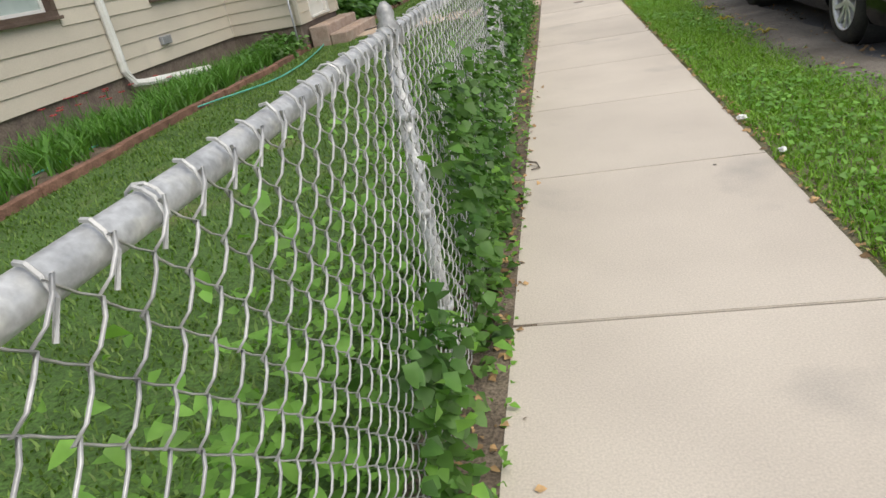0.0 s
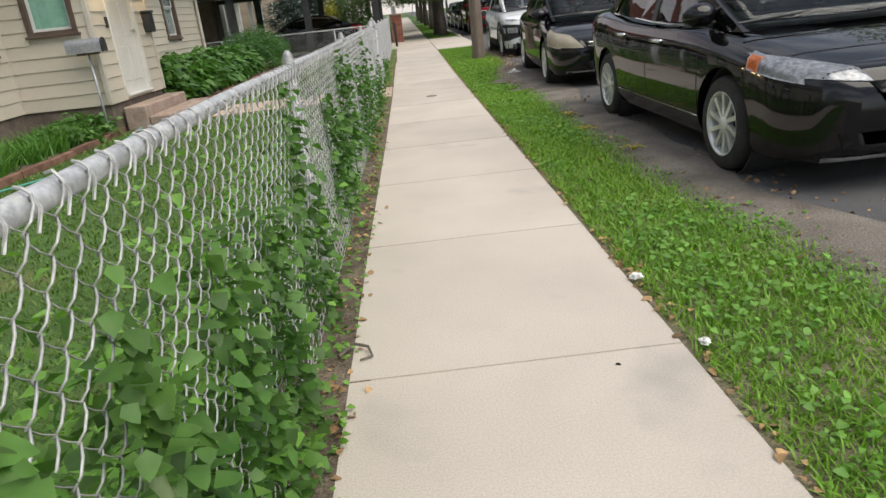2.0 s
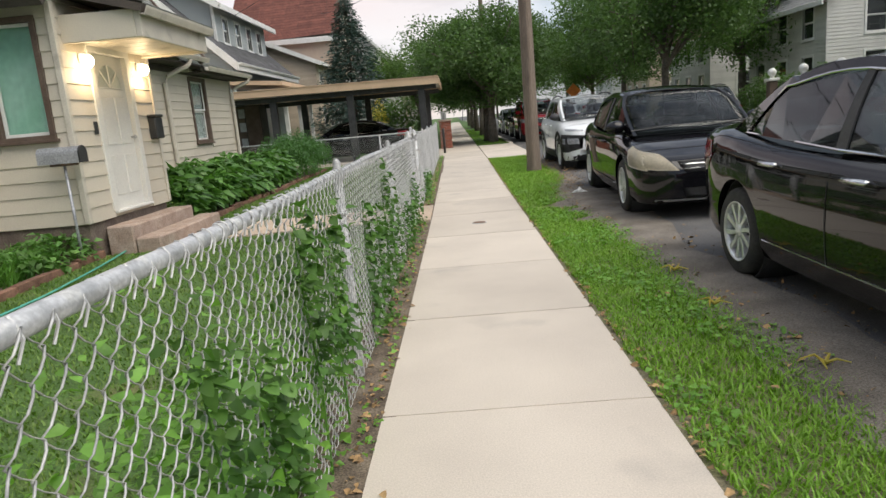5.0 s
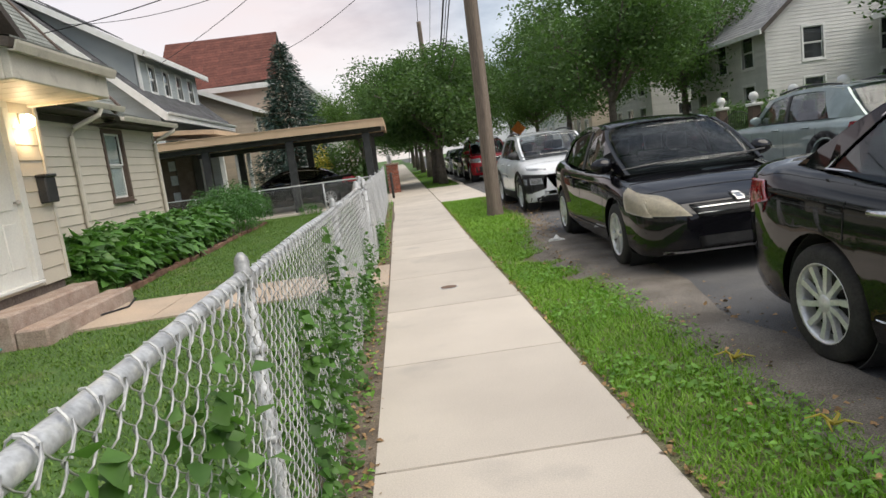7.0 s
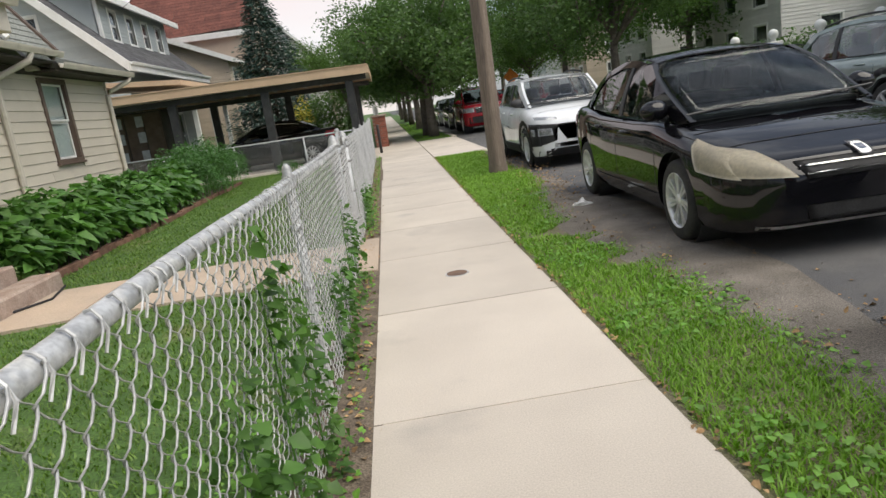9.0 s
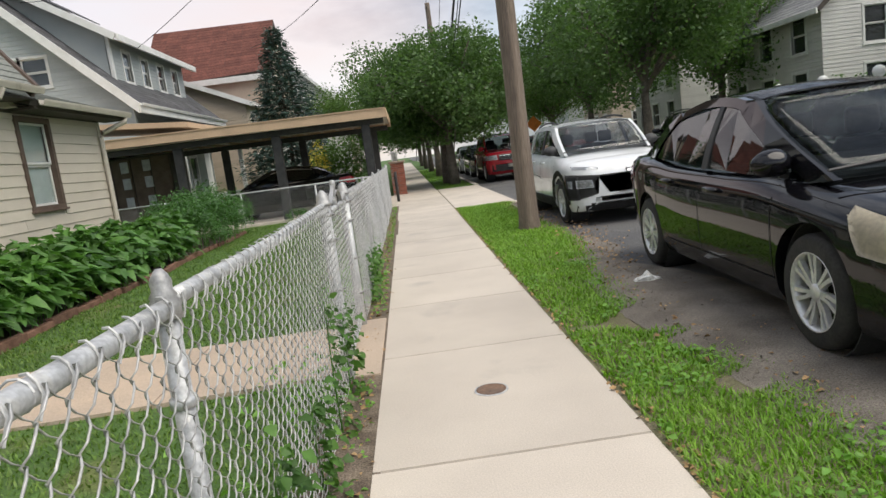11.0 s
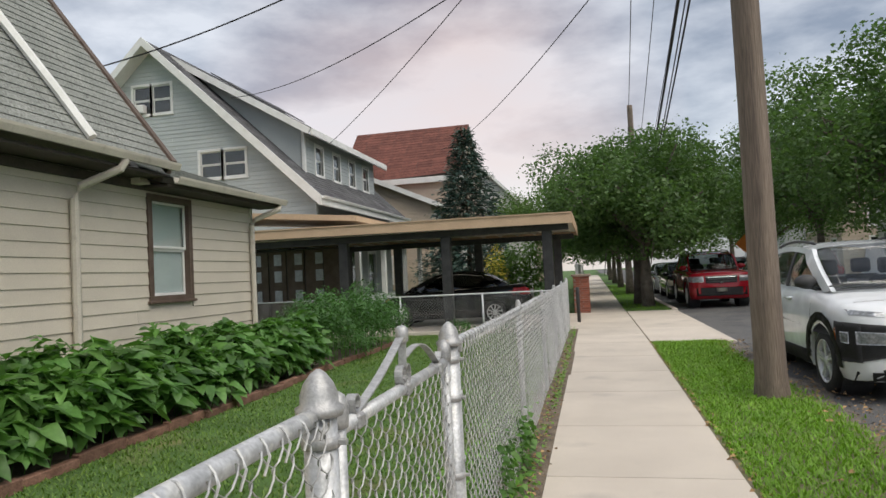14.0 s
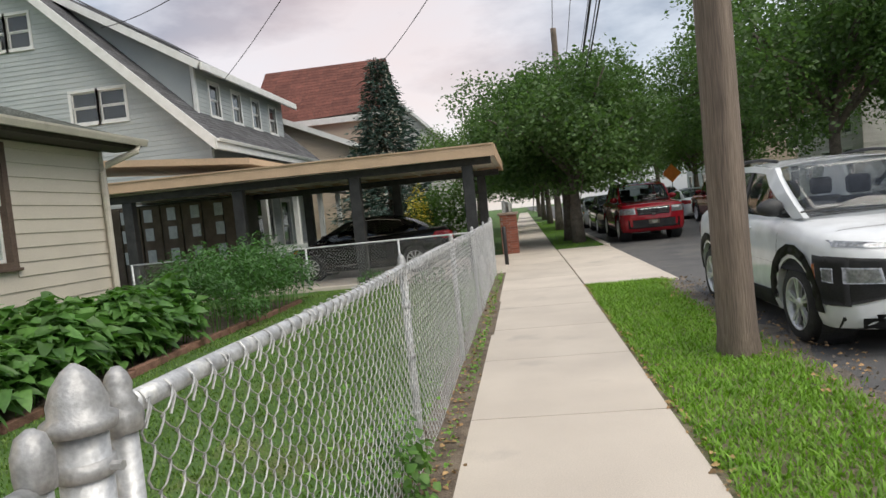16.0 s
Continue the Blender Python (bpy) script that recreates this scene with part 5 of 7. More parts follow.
def wheel_mesh(r, w, spokes, style):
    """A tyre and a rim, turned about x; the outer face looks to minus x."""
    turn = pose(0, 0, 0, 0, -90, 0)
    tyre = lathe(bmesh.new(), [(r * 0.66, -w / 2), (r * 0.70, w * 0.5 * -1.0), (r * 0.90, -w * 0.52), (r * 0.97, -w * 0.44), (r, -w * 0.34), (r, w * 0.34), (r * 0.97, w * 0.44), (r * 0.90, w * 0.52), (r * 0.68, w / 2)], 40, turn, caps=False)
    lip = lathe(bmesh.new(), [(r * 0.625, w * 0.1), (r * 0.63, w * 0.40), (r * 0.665, w * 0.50), (r * 0.69, w * 0.52), (r * 0.68, w * 0.44), (r * 0.655, w * 0.1)], 40, turn, caps=False)
    disc = lathe(bmesh.new(), [(r * 0.02, w * 0.02), (r * 0.60, w * 0.02), (r * 0.60, w * 0.06), (r * 0.02, w * 0.06)], 32, turn)
    sp = bmesh.new()
    for k in range(spokes):
        a = 2 * math.pi * k / spokes
        for off in ((-0.09, 0.09) if style == "twin" else (0.0,)):
            wd = r * (0.034 if style == "twin" else 0.046)
            q = pose(0, 0, 0, math.degrees(a), 0, 0) @ pose(0, 0, 0, 0, 0, 0)
            vs = []
            for (z0, ww, x) in ((0.10, wd * 1.1, -w * 0.43), (0.35, wd, -w * 0.42), (0.64, wd * 1.25, -w * 0.46)):
                for s in (-1, 1):
                    for dep in (0.0, 0.03):
                        vs.append(sp.verts.new(q @ Vector((x + dep, s * ww + off * r * (z0 / 0.64) + 0.03 * r * math.sin(z0 * 4), z0 * r))))
            for b in (0, 4):
                f = vs[b:b + 8]
                for idx in ((0, 2, 6, 4), (1, 5, 7, 3), (0, 4, 5, 1), (2, 3, 7, 6)):
                    sp.faces.new([f[i] for i in idx])
    hub = lathe(bmesh.new(), [(r * 0.16, w * 0.2), (r * 0.16, w * 0.42), (r * 0.11, w * 0.47), (r * 0.02, w * 0.48)], 16, turn)
    return (finish(tyre, "tyre", M["tyre"], True), finish(lip, "rim", M["alloy"], True), finish(sp, "spokes", M["alloy"]), finish(hub, "hub_cap", M["alloy"], True), finish(disc, "brake", M["tyre"], True))


def car(m, label, colour, st, group="parked cars", pale=False):
    """A parked car. Local: its nose at y = 0 looks to minus y, x across, z up from the road."""
    t = thing("car", m, label, "car", group=group)
    pm = PAINT[colour]
    tab = smooth_table(st["rows"], 46)
    prof = [(0.0, 0.0), (0.78, 0.0), (0.93, 0.03), (0.975, 0.14), (0.992, 0.30), (1.0, 0.50), (0.998, 0.66), (0.985, 0.80), (0.955, 0.90), (0.88, 0.965), (0.70, 0.99), (0.36, 1.0), (0.0, 1.004)]
    bm = bmesh.new()
    rings = []
    for y, hw, zl, zt in tab:
        half = [(hw * a, zl + (zt - zl) * b) for a, b in prof]
        ring = half + [(-x, z) for x, z in half[-2:0:-1]]
        rings.append([bm.verts.new((x, y, z)) for x, z in ring])
    for u, v in zip(rings, rings[1:]):
        for k in range(len(u)):
            j = (k + 1) % len(u)
            bm.faces.new((u[k], u[j], v[j], v[k]))
    bm.faces.new(rings[0])
    bm.faces.new(rings[-1][::-1])
    bmesh.ops.recalc_face_normals(bm, faces=bm.faces)
    body = part("body", bm, pm, t, smooth=True)
    R, yf, yr, W = st["wheel"], st["front"], st["rear"], st["track"]
    # wheel wells cut out of the body
    cut = bmesh.new()
    for y in (yf, yr):
        for s in (-1, 1):
            lathe(cut, [(R * 1.17, -0.16), (R * 1.17, 0.3)], 32, Matrix.Translation((s * (W - 0.06), y, R + 0.01)) @ pose(0, 0, 0, 0, 90 * s, 0))
    bmesh.ops.recalc_face_normals(cut, faces=cut.faces)
    cutter = new("cutter", finish(cut, "cutter", M["plastic"]))
    cutter.parent = t
    mod = body.modifiers.new("wells", "BOOLEAN")
    mod.operation, mod.object, mod.solver = "DIFFERENCE", cutter, "EXACT"
    bpy.context.view_layer.update()
    made = bpy.data.meshes.new_from_object(body.evaluated_get(bpy.context.evaluated_depsgraph_get()))
    body.modifiers.clear()
    body.data = made
    made.materials.clear()
    made.materials.append(pm)
    made.polygons.foreach_set("material_index", [0] * len(made.polygons))
    bpy.data.objects.remove(cutter)
    made.polygons.foreach_set("use_smooth", [True] * len(made.polygons))
    made.set_sharp_from_angle(angle=radians(38))
    from mathutils.bvhtree import BVHTree
    tree = BVHTree.FromPolygons([v.co.copy() for v in made.vertices], [list(p.vertices) for p in made.polygons])

    def patch(name, poly, way, mat, parent=t, off=0.006, n=9, lab=""):
        """A thin piece laid on the body: an outline seen along `way` ('front', 'back', 'left', 'right', 'top'), pressed on to the skin."""
        d = {"front": Vector((0, 1, 0)), "back": Vector((0, -1, 0)), "left": Vector((1, 0, 0)), "right": Vector((-1, 0, 0)), "top": Vector((0, 0, -1))}[way]
        (a, b, c, e) = poly
        bm = bmesh.new()
        grid = []
        for i in range(n):
            row = []
            for j in range(n):
                u, v = i / (n - 1), j / (n - 1)
                p = [(a[q] * (1 - u) + b[q] * u) * (1 - v) + (e[q] * (1 - u) + c[q] * u) * v for q in (0, 1)]
                o = {"front": (p[0], -1, p[1]), "back": (p[0], 9, p[1]), "left": (-3, p[0], p[1]), "right": (3, p[0], p[1]), "top": (p[0], p[1], 3)}[way]
                hit, nor, _, _ = tree.ray_cast(Vector(o), d)
                row.append(bm.verts.new(hit - d * off + nor * 0.002) if hit is not None else None)
            grid.append(row)
        for i in range(n - 1):
            for j in range(n - 1):
                q = (grid[i][j], grid[i + 1][j], grid[i + 1][j + 1], grid[i][j + 1])
                if None not in q:
                    bm.faces.new(q)
        if not bm.faces:
            bm.free()
            return None
        bmesh.ops.solidify(bm, geom=bm.faces[:], thickness=0.004)
        return part(name, bm, mat, parent, lab, smooth=True)

    # cabin
    A0, A1, C1, C0 = st["glass"]            # (y, z) of windscreen base, windscreen top, rear glass top, rear glass base
    peak, hb, hr = st["peak"], st["hb"], st["hr"]

    def belt(y):
        return float(np.interp(y, tab[:, 0], tab[:, 3])) - 0.015

    def side_x(y, z):
        b = belt(y)
        s = min(1.2, max(0.0, (z - b) / (peak - b)))
        k = float(np.interp(y, [A0[0], A0[0] + 0.7, C0[0] - 0.7, C0[0]], [0.88, 1.0, 1.0, 0.86]))
        return (hb + (hr - hb) * s + 0.02 * math.sin(math.pi * s)) * k

    roof_pts = smooth_table([(A1[0], A1[1]), ((A1[0] * 2 + C1[0]) / 3, peak - 0.004), ((A1[0] + C1[0] * 2) / 3, peak), (C1[0], C1[1])], 14)
    bm = bmesh.new()
    rows_ = []
    for y, z in roof_pts:
        w_ = side_x(y, z)
        rows_.append([bm.verts.new((w_ * s, y, z + 0.035 * (1 - s * s) - 0.03 * abs(s) ** 6)) for s in np.linspace(-1, 1, 15)])
    for u, v in zip(rows_, rows_[1:]):
        for k in range(14):
            bm.faces.new((u[k], u[k + 1], v[k + 1], v[k]))
    bmesh.ops.solidify(bm, geom=bm.faces[:], thickness=0.025)
    part("roof", bm, pm, t, smooth=True)
    gm = M["car_glass_pale"] if pale else M["car_glass"]

    def screen(name, lo, hi, bow):
        bm = bmesh.new()
        g = []
        for i in range(7):
            s = i / 6
            y, z = lo[0] + (hi[0] - lo[0]) * s, lo[1] + (hi[1] - lo[1]) * s + 0.03 * math.sin(math.pi * s)
            w_ = side_x(y, z) * 0.965
            g.append([bm.verts.new((w_ * q, y - bow * (1 - q * q), z + 0.025 * (1 - q * q) * s)) for q in np.linspace(-1, 1, 13)])
        for u, v in zip(g, g[1:]):
            for k in range(12):
                bm.faces.new((u[k], u[k + 1], v[k + 1], v[k]))
        bmesh.ops.solidify(bm, geom=bm.faces[:], thickness=0.005)
        return part(name, bm, gm, t, smooth=True)

    screen("windscreen", A0, A1, 0.10)
    screen("rear_window", C0, C1, -0.08)

    def side_piece(name, poly, mat, out, thick, parent=t):
        for s in (-1, 1):
            bm = bmesh.new()
            fine = []
            for (a, b) in zip(poly, poly[1:] + poly[:1]):
                fine += [(a[0] + (b[0] - a[0]) * q / 4, a[1] + (b[1] - a[1]) * q / 4) for q in range(4)]
            vo = [bm.verts.new((s * (side_x(y, z) + out), y, z)) for y, z in fine]
            vi = [bm.verts.new((s * (side_x(y, z) + out - thick), y, z)) for y, z in fine]
            bm.faces.new(vo)
            bm.faces.new(vi[::-1])
            for k in range(len(fine)):
                j = (k + 1) % len(fine)
                bm.faces.new((vo[j], vo[k], vi[k], vi[j]))
            bmesh.ops.recalc_face_normals(bm, faces=bm.faces)
            bmesh.ops.triangulate(bm, faces=bm.faces[:])
            part(name, bm, mat, parent)

    B = st["pillar"]
    Q = st["quarter"]
    top = lambda y: float(np.interp(y, roof_pts[:, 0], roof_pts[:, 1])) - 0.035
    wt = 0.055
    # pillars and roof rail in body colour
    side_piece("front_pillar", [(A0[0] - 0.02, A0[1] - 0.01), (A0[0] + 0.16, belt(A0[0] + 0.16)), (A1[0] + 0.14, A1[1] - wt - 0.01), (A1[0] + 0.14, A1[1] - 0.005), (A1[0] - 0.03, A1[1])], pm, 0.012, 0.05)
    n_r = [A1[0] + 0.12 + (C1[0] - A1[0] - 0.2) * i / 6 for i in range(7)]
    side_piece("roof_rail", [(y, top(y) - wt + 0.02) for y in n_r] + [(y, top(y) + 0.03) for y in n_r[::-1]], pm, 0.012, 0.05)
    side_piece("centre_pillar", [(B - 0.05, belt(B)), (B + 0.05, belt(B)), (B + 0.04, top(B) - 0.02), (B - 0.03, top(B) - 0.02)], M["plastic"], 0.010, 0.04)
    side_piece("rear_pillar", [(Q[1], belt(Q[1])), (C0[0] + 0.05, belt(C0[0]) - 0.01), (C1[0] + 0.02, C1[1] + 0.0), (C1[0] - 0.12, C1[1] - wt), (Q[0], top(Q[0]) - wt + 0.02)], pm, 0.012, 0.05)
    fwin = [(A0[0] + 0.16, belt(A0[0] + 0.16) + 0.01), (B - 0.05, belt(B) + 0.01), (B - 0.03, top(B) - wt + 0.02), (A1[0] + 0.14, A1[1] - wt)]
    rwin = [(B + 0.05, belt(B) + 0.01), (Q[1], belt(Q[1]) + 0.01), (Q[0], top(Q[0]) - wt + 0.02), (B + 0.04, top(B) - wt + 0.02)]
    side_piece("front_side_window", fwin, gm, 0.0, 0.005)
    side_piece("rear_side_window", rwin, gm, 0.0, 0.005)
    if st.get("chrome"):
        line = [(A0[0] + 0.12, belt(A0[0] + 0.16) + 0.005), (B, belt(B) + 0.008), (Q[1], belt(Q[1]) + 0.008)]
        upper = [(Q[1], belt(Q[1]) + 0.008), (Q[0], top(Q[0]) - wt + 0.03)] + [(y, top(y) - wt + 0.025) for y in n_r[::-1] if y < Q[0]] + [(A1[0] + 0.14, A1[1] - wt + 0.01), (A0[0] + 0.12, belt(A0[0] + 0.16) + 0.005)]
        for s in (-1, 1):
            pts = [(s * (side_x(y, z) + 0.014), y, z) for y, z in line + upper[1:]]
            part("window_trim", tube(bmesh.new(), pts, 0.008, 6), M["chrome"], t, "chrome window surround")
    # cabin floor, seats, wheel
    part("interior", boxed(-hb * 0.9, hb * 0.9, A0[0] + 0.35, C0[0] - 0.25, belt(B) - 0.05, belt(B) + 0.012, 0.01), M["cabin"], t)
    part("dashboard", boxed(-hb * 0.86, hb * 0.86, A0[0] + 0.12, A0[0] + 0.55, A0[1] - 0.04, A0[1] + 0.02, 0.02), M["cabin"], t)
    for y in (B - 0.15, B + 0.75):
        for s in (-1, 1):
            bm = boxed(s * 0.36 - 0.23, s * 0.36 + 0.23, y, y + 0.16, belt(B) - 0.1, peak - 0.42, 0.05)
            box(bm, s * 0.36 - 0.12, s * 0.36 + 0.12, y + 0.05, y + 0.15, peak - 0.40, peak - 0.20, 0.03)
            part("seat", bm, M["cabin"], t, smooth=True)
    # wheels
    meshes = wheel_mesh(R, 0.21, *st["spokes"])
    for y in (yf, yr):
        for s in (-1, 1):
            wh = new("wheel")
            wh.parent = t
            wh.matrix_basis = Matrix.Translation((s * (W - 0.115), y, R)) @ pose(0, 0, 0, 0, 0, 180 if s > 0 else 0) @ pose(0, 0, 0, 17 * (y + s))
            for me in meshes:
                shared(me.name.split(".")[0], me, wh, Matrix.Identity(4))
            part("wheel_arch", lathe(bmesh.new(), [(R * 1.165, -0.30), (R * 1.165, 0.0), (R * 1.15, 0.0), (R * 1.15, -0.30)], 32, Matrix.Translation((s * (W - 0.06), y, R + 0.01)) @ pose(0, 0, 0, 0, 90 * s, 0), caps=False), M["cabin"], t)
    # lamps, grille, plates, seams, handles, mirrors
    for s, way in ((-1, "left"), (1, "right")):
        f = lambda poly: [(s * x, z) for x, z in poly]
        patch("headlight", f(st["head"]), "front", M[st.get("head_mat", "lens_clear")], n=11, off=st.get("head_off", 0.006), lab="headlight lens")
        hs = st["head_side"]
        patch("headlight_side", hs, way, M[st.get("head_mat", "lens_clear")], n=9, off=st.get("head_off", 0.006))
        if st.get("amber"):
            patch("indicator", st["amber"], way, M["lens_amber"], off=0.011, n=6)
        patch("tail_light", f(st["tail"]), "back", M["lens_red"], n=9, lab="red tail light")
        patch("tail_light_side", st["tail_side"], way, M["lens_red"], n=9)
        zb = lambda y: belt(y)
        for y0, y1 in ((st["doors"][0], st["doors"][0] + 0.009), (st["doors"][1], st["doors"][1] + 0.009), (st["doors"][2], st["doors"][2] + 0.009)):
            patch("door_seam", [(y0, 0.33), (y1, 0.33), (y1, zb(y0) - 0.03), (y0, zb(y0) - 0.03)], way, M["cabin"], off=0.0015, n=8)
        patch("sill_seam", [(st["doors"][0], 0.325), (st["doors"][2] - 0.2, 0.335), (st["doors"][2] - 0.2, 0.345), (st["doors"][0], 0.335)], way, M["chrome"] if st.get("chrome") else M["cabin"], off=0.002, n=12)
        for y in (st["doors"][1] - 0.26, st["doors"][2] - 0.30):
            z = zb(y) - 0.13
            x = None
            hit, nor, _, _ = tree.ray_cast(Vector((s * 3, y, z)), Vector((-s, 0, 0)))
            if hit is not None:
                hm = Matrix.Translation(hit)
                part("door_handle", box(bmesh.new(), -0.03, 0.03, -0.11, 0.11, -0.016, 0.016, 0.012, Matrix.Translation(hit + Vector((s * 0.012, 0, 0)))), M["chrome"] if st.get("chrome") else pm, t, "door handle", smooth=True)
        # door mirror
        y, z = A0[0] + 0.36, belt(A0[0] + 0.36) + 0.10
        x = s * (side_x(y, z) + 0.13)
        bm = bmesh.new()
        bmesh.ops.create_uvsphere(bm, u_segments=14, v_segments=10, radius=1.0)
        for v in bm.verts:
            v.co = Vector((x + v.co.x * 0.125, y + (v.co.y * (0.09 if v.co.y < 0 else 0.03)), z + v.co.z * 0.085 * (1 - 0.15 * v.co.x * s)))
        mirror = part("door_mirror", bm, M["plastic"] if colour == "white" else pm, t, smooth=True)
        part("mirror_foot", tube(bmesh.new(), [(x - s * 0.03, y, z - 0.06), (s * (side_x(y, z - 0.08) - 0.01), y + 0.02, z - 0.09)], 0.022, 6), M["plastic"], mirror)
    patch("grille", st["grille"], "front", M["plastic"], n=13, off=0.004, lab="dark grille")
    for k in range(st.get("bars", 2)):
        (a, b, c, e) = st["grille"]
        v = (k + 0.6) / (st.get("bars", 2) + 0.3)
        lo, hi = v, v + 0.09
        g = [tuple(np.array(a) + (np.array(e) - a) * lo), tuple(np.array(b) + (np.array(c) - b) * lo), tuple(np.array(b) + (np.array(c) - b) * hi), tuple(np.array(a) + (np.array(e) - a) * hi)]
        patch("grille_bar", g, "front", M["chrome"], off=0.02, n=11)
    patch("lower_grille", st["intake"], "front", M["plastic"], n=11, off=0.004)
    if st.get("lip"):
        patch("bumper_trim", st["lip"], "front", M["alloy"] if colour != "white" else pm, n=13, off=0.012)
    if st.get("front_plate", True):
        patch("number_plate", [(-0.16, st["plate"][0]), (0.16, st["plate"][0]), (0.16, st["plate"][0] + 0.13), (-0.16, st["plate"][0] + 0.13)], "front", M["plate"], off=0.03, n=4)
    patch("number_plate", [(-0.16, st["plate"][1]), (0.16, st["plate"][1]), (0.16, st["plate"][1] + 0.13), (-0.16, st["plate"][1] + 0.13)], "back", M["plate"], off=0.02, n=4)
    patch("badge", [(-0.05, st["plate"][0] + 0.26), (0.05, st["plate"][0] + 0.26), (0.05, st["plate"][0] + 0.34), (-0.05, st["plate"][0] + 0.34)], "front", M["chrome"], off=0.035, n=5)
    patch("bonnet_seam", [(-0.70, 0.42), (0.70, 0.42), (0.70, 0.432), (-0.70, 0.432)], "top", M["cabin"], off=0.001, n=12)
    if st.get("clad"):
        for s, way in ((-1, "left"), (1, "right")):
            patch("sill_cladding", [(yf + 0.35, 0.2), (yr - 0.35, 0.2), (yr - 0.35, 0.42), (yf + 0.35, 0.42)], way, M["plastic"], n=11, off=0.012)
            for y in (yf, yr):
                for k in range(9):
                    a0, a1 = math.pi * k / 9, math.pi * (k + 1) / 9
                    pts = [(y + q * math.cos(a), R + q * math.sin(a)) for q, a in ((R * 1.185, a0), (R * 1.185, a1), (R * 1.58, a1), (R * 1.58, a0))]
                    patch("arch_cladding", pts, way, M["plastic"], n=4, off=0.014)
    if st.get("front_clad"):
        for s in (-1, 1):
            patch("bumper_cladding", [(s * 0.50, 0.50), (s * 0.90, 0.40), (s * 0.90, 0.82), (s * 0.46, 0.78)], "front", M["plastic"], n=13, off=0.009)
            patch("corner_cladding", [(0.10, 0.42), (0.46, 0.42), (0.46, 0.82), (0.10, 0.80)], "left" if s < 0 else "right", M["plastic"], n=9, off=0.009)
            patch("day_lamp", [(s * 0.46, 0.865), (s * 0.82, 0.885), (s * 0.82, 0.94), (s * 0.46, 0.90)], "front", M["lens_clear"], n=9, off=0.006)
        patch("chin_cladding", [(-0.8, 0.215), (0.8, 0.215), (0.8, 0.33), (-0.8, 0.33)], "front", M["plastic"], n=15, off=0.004)
    if st.get("rails"):
        for s in (-1, 1):
            pts = [(s * (hr - 0.05), y, z + 0.05) for y, z in roof_pts[1:-1]]
            part("roof_rack", tube(bmesh.new(), pts, 0.018, 8), M["plastic"], t, smooth=True)
    for s in (-1, 1):
        part("wiper", tube(bmesh.new(), [(s * 0.45 - 0.3, A0[0] - 0.02, A0[1] + 0.05), (s * 0.45 + 0.32, A0[0] + 0.06, A0[1] + 0.085)], 0.009, 5), M["plastic"], t)
    return t


SEDAN_A = dict(rows=[(0.0, 0.52, 0.30, 0.60), (0.06, 0.66, 0.22, 0.70), (0.22, 0.79, 0.18, 0.76), (0.55, 0.86, 0.17, 0.84), (1.0, 0.88, 0.17, 0.92), (1.4, 0.88, 0.17, 0.965), (2.2, 0.88, 0.17, 0.985), (3.2, 0.88, 0.18, 1.01),
                     (3.85, 0.87, 0.20, 1.06), (4.25, 0.84, 0.22, 1.08), (4.5, 0.76, 0.27, 1.05), (4.6, 0.68, 0.33, 0.92), (4.63, 0.60, 0.40, 0.80)],
               wheel=0.325, front=0.93, rear=3.64, track=0.87, glass=((1.0, 0.935), (1.95, 1.40), (3.25, 1.41), (4.02, 1.075)), peak=1.47, hb=0.80, hr=0.60, pillar=2.42, quarter=(3.28, 3.72),
               head=[(0.42, 0.66), (0.80, 0.70), (0.82, 0.82), (0.48, 0.74)], head_side=[(0.16, 0.66), (0.62, 0.72), (0.66, 0.83), (0.2, 0.74)], tail=[(0.45, 0.80), (0.85, 0.78), (0.85, 0.98), (0.50, 0.96)],
               tail_side=[(4.12, 0.86), (4.58, 0.78), (4.54, 0.98), (4.2, 0.98)], amber=[(0.50, 0.71), (0.62, 0.73), (0.64, 0.81), (0.53, 0.80)], doors=(1.32, 2.42, 3.42), grille=[(-0.30, 0.46), (0.30, 0.46), (0.44, 0.66), (-0.44, 0.66)],
               intake=[(-0.55, 0.26), (0.55, 0.26), (0.6, 0.38), (-0.6, 0.38)], lip=[(-0.66, 0.205), (0.66, 0.205), (0.66, 0.235), (-0.66, 0.235)], plate=(0.36, 0.62), spokes=(10, "single"), chrome=True)
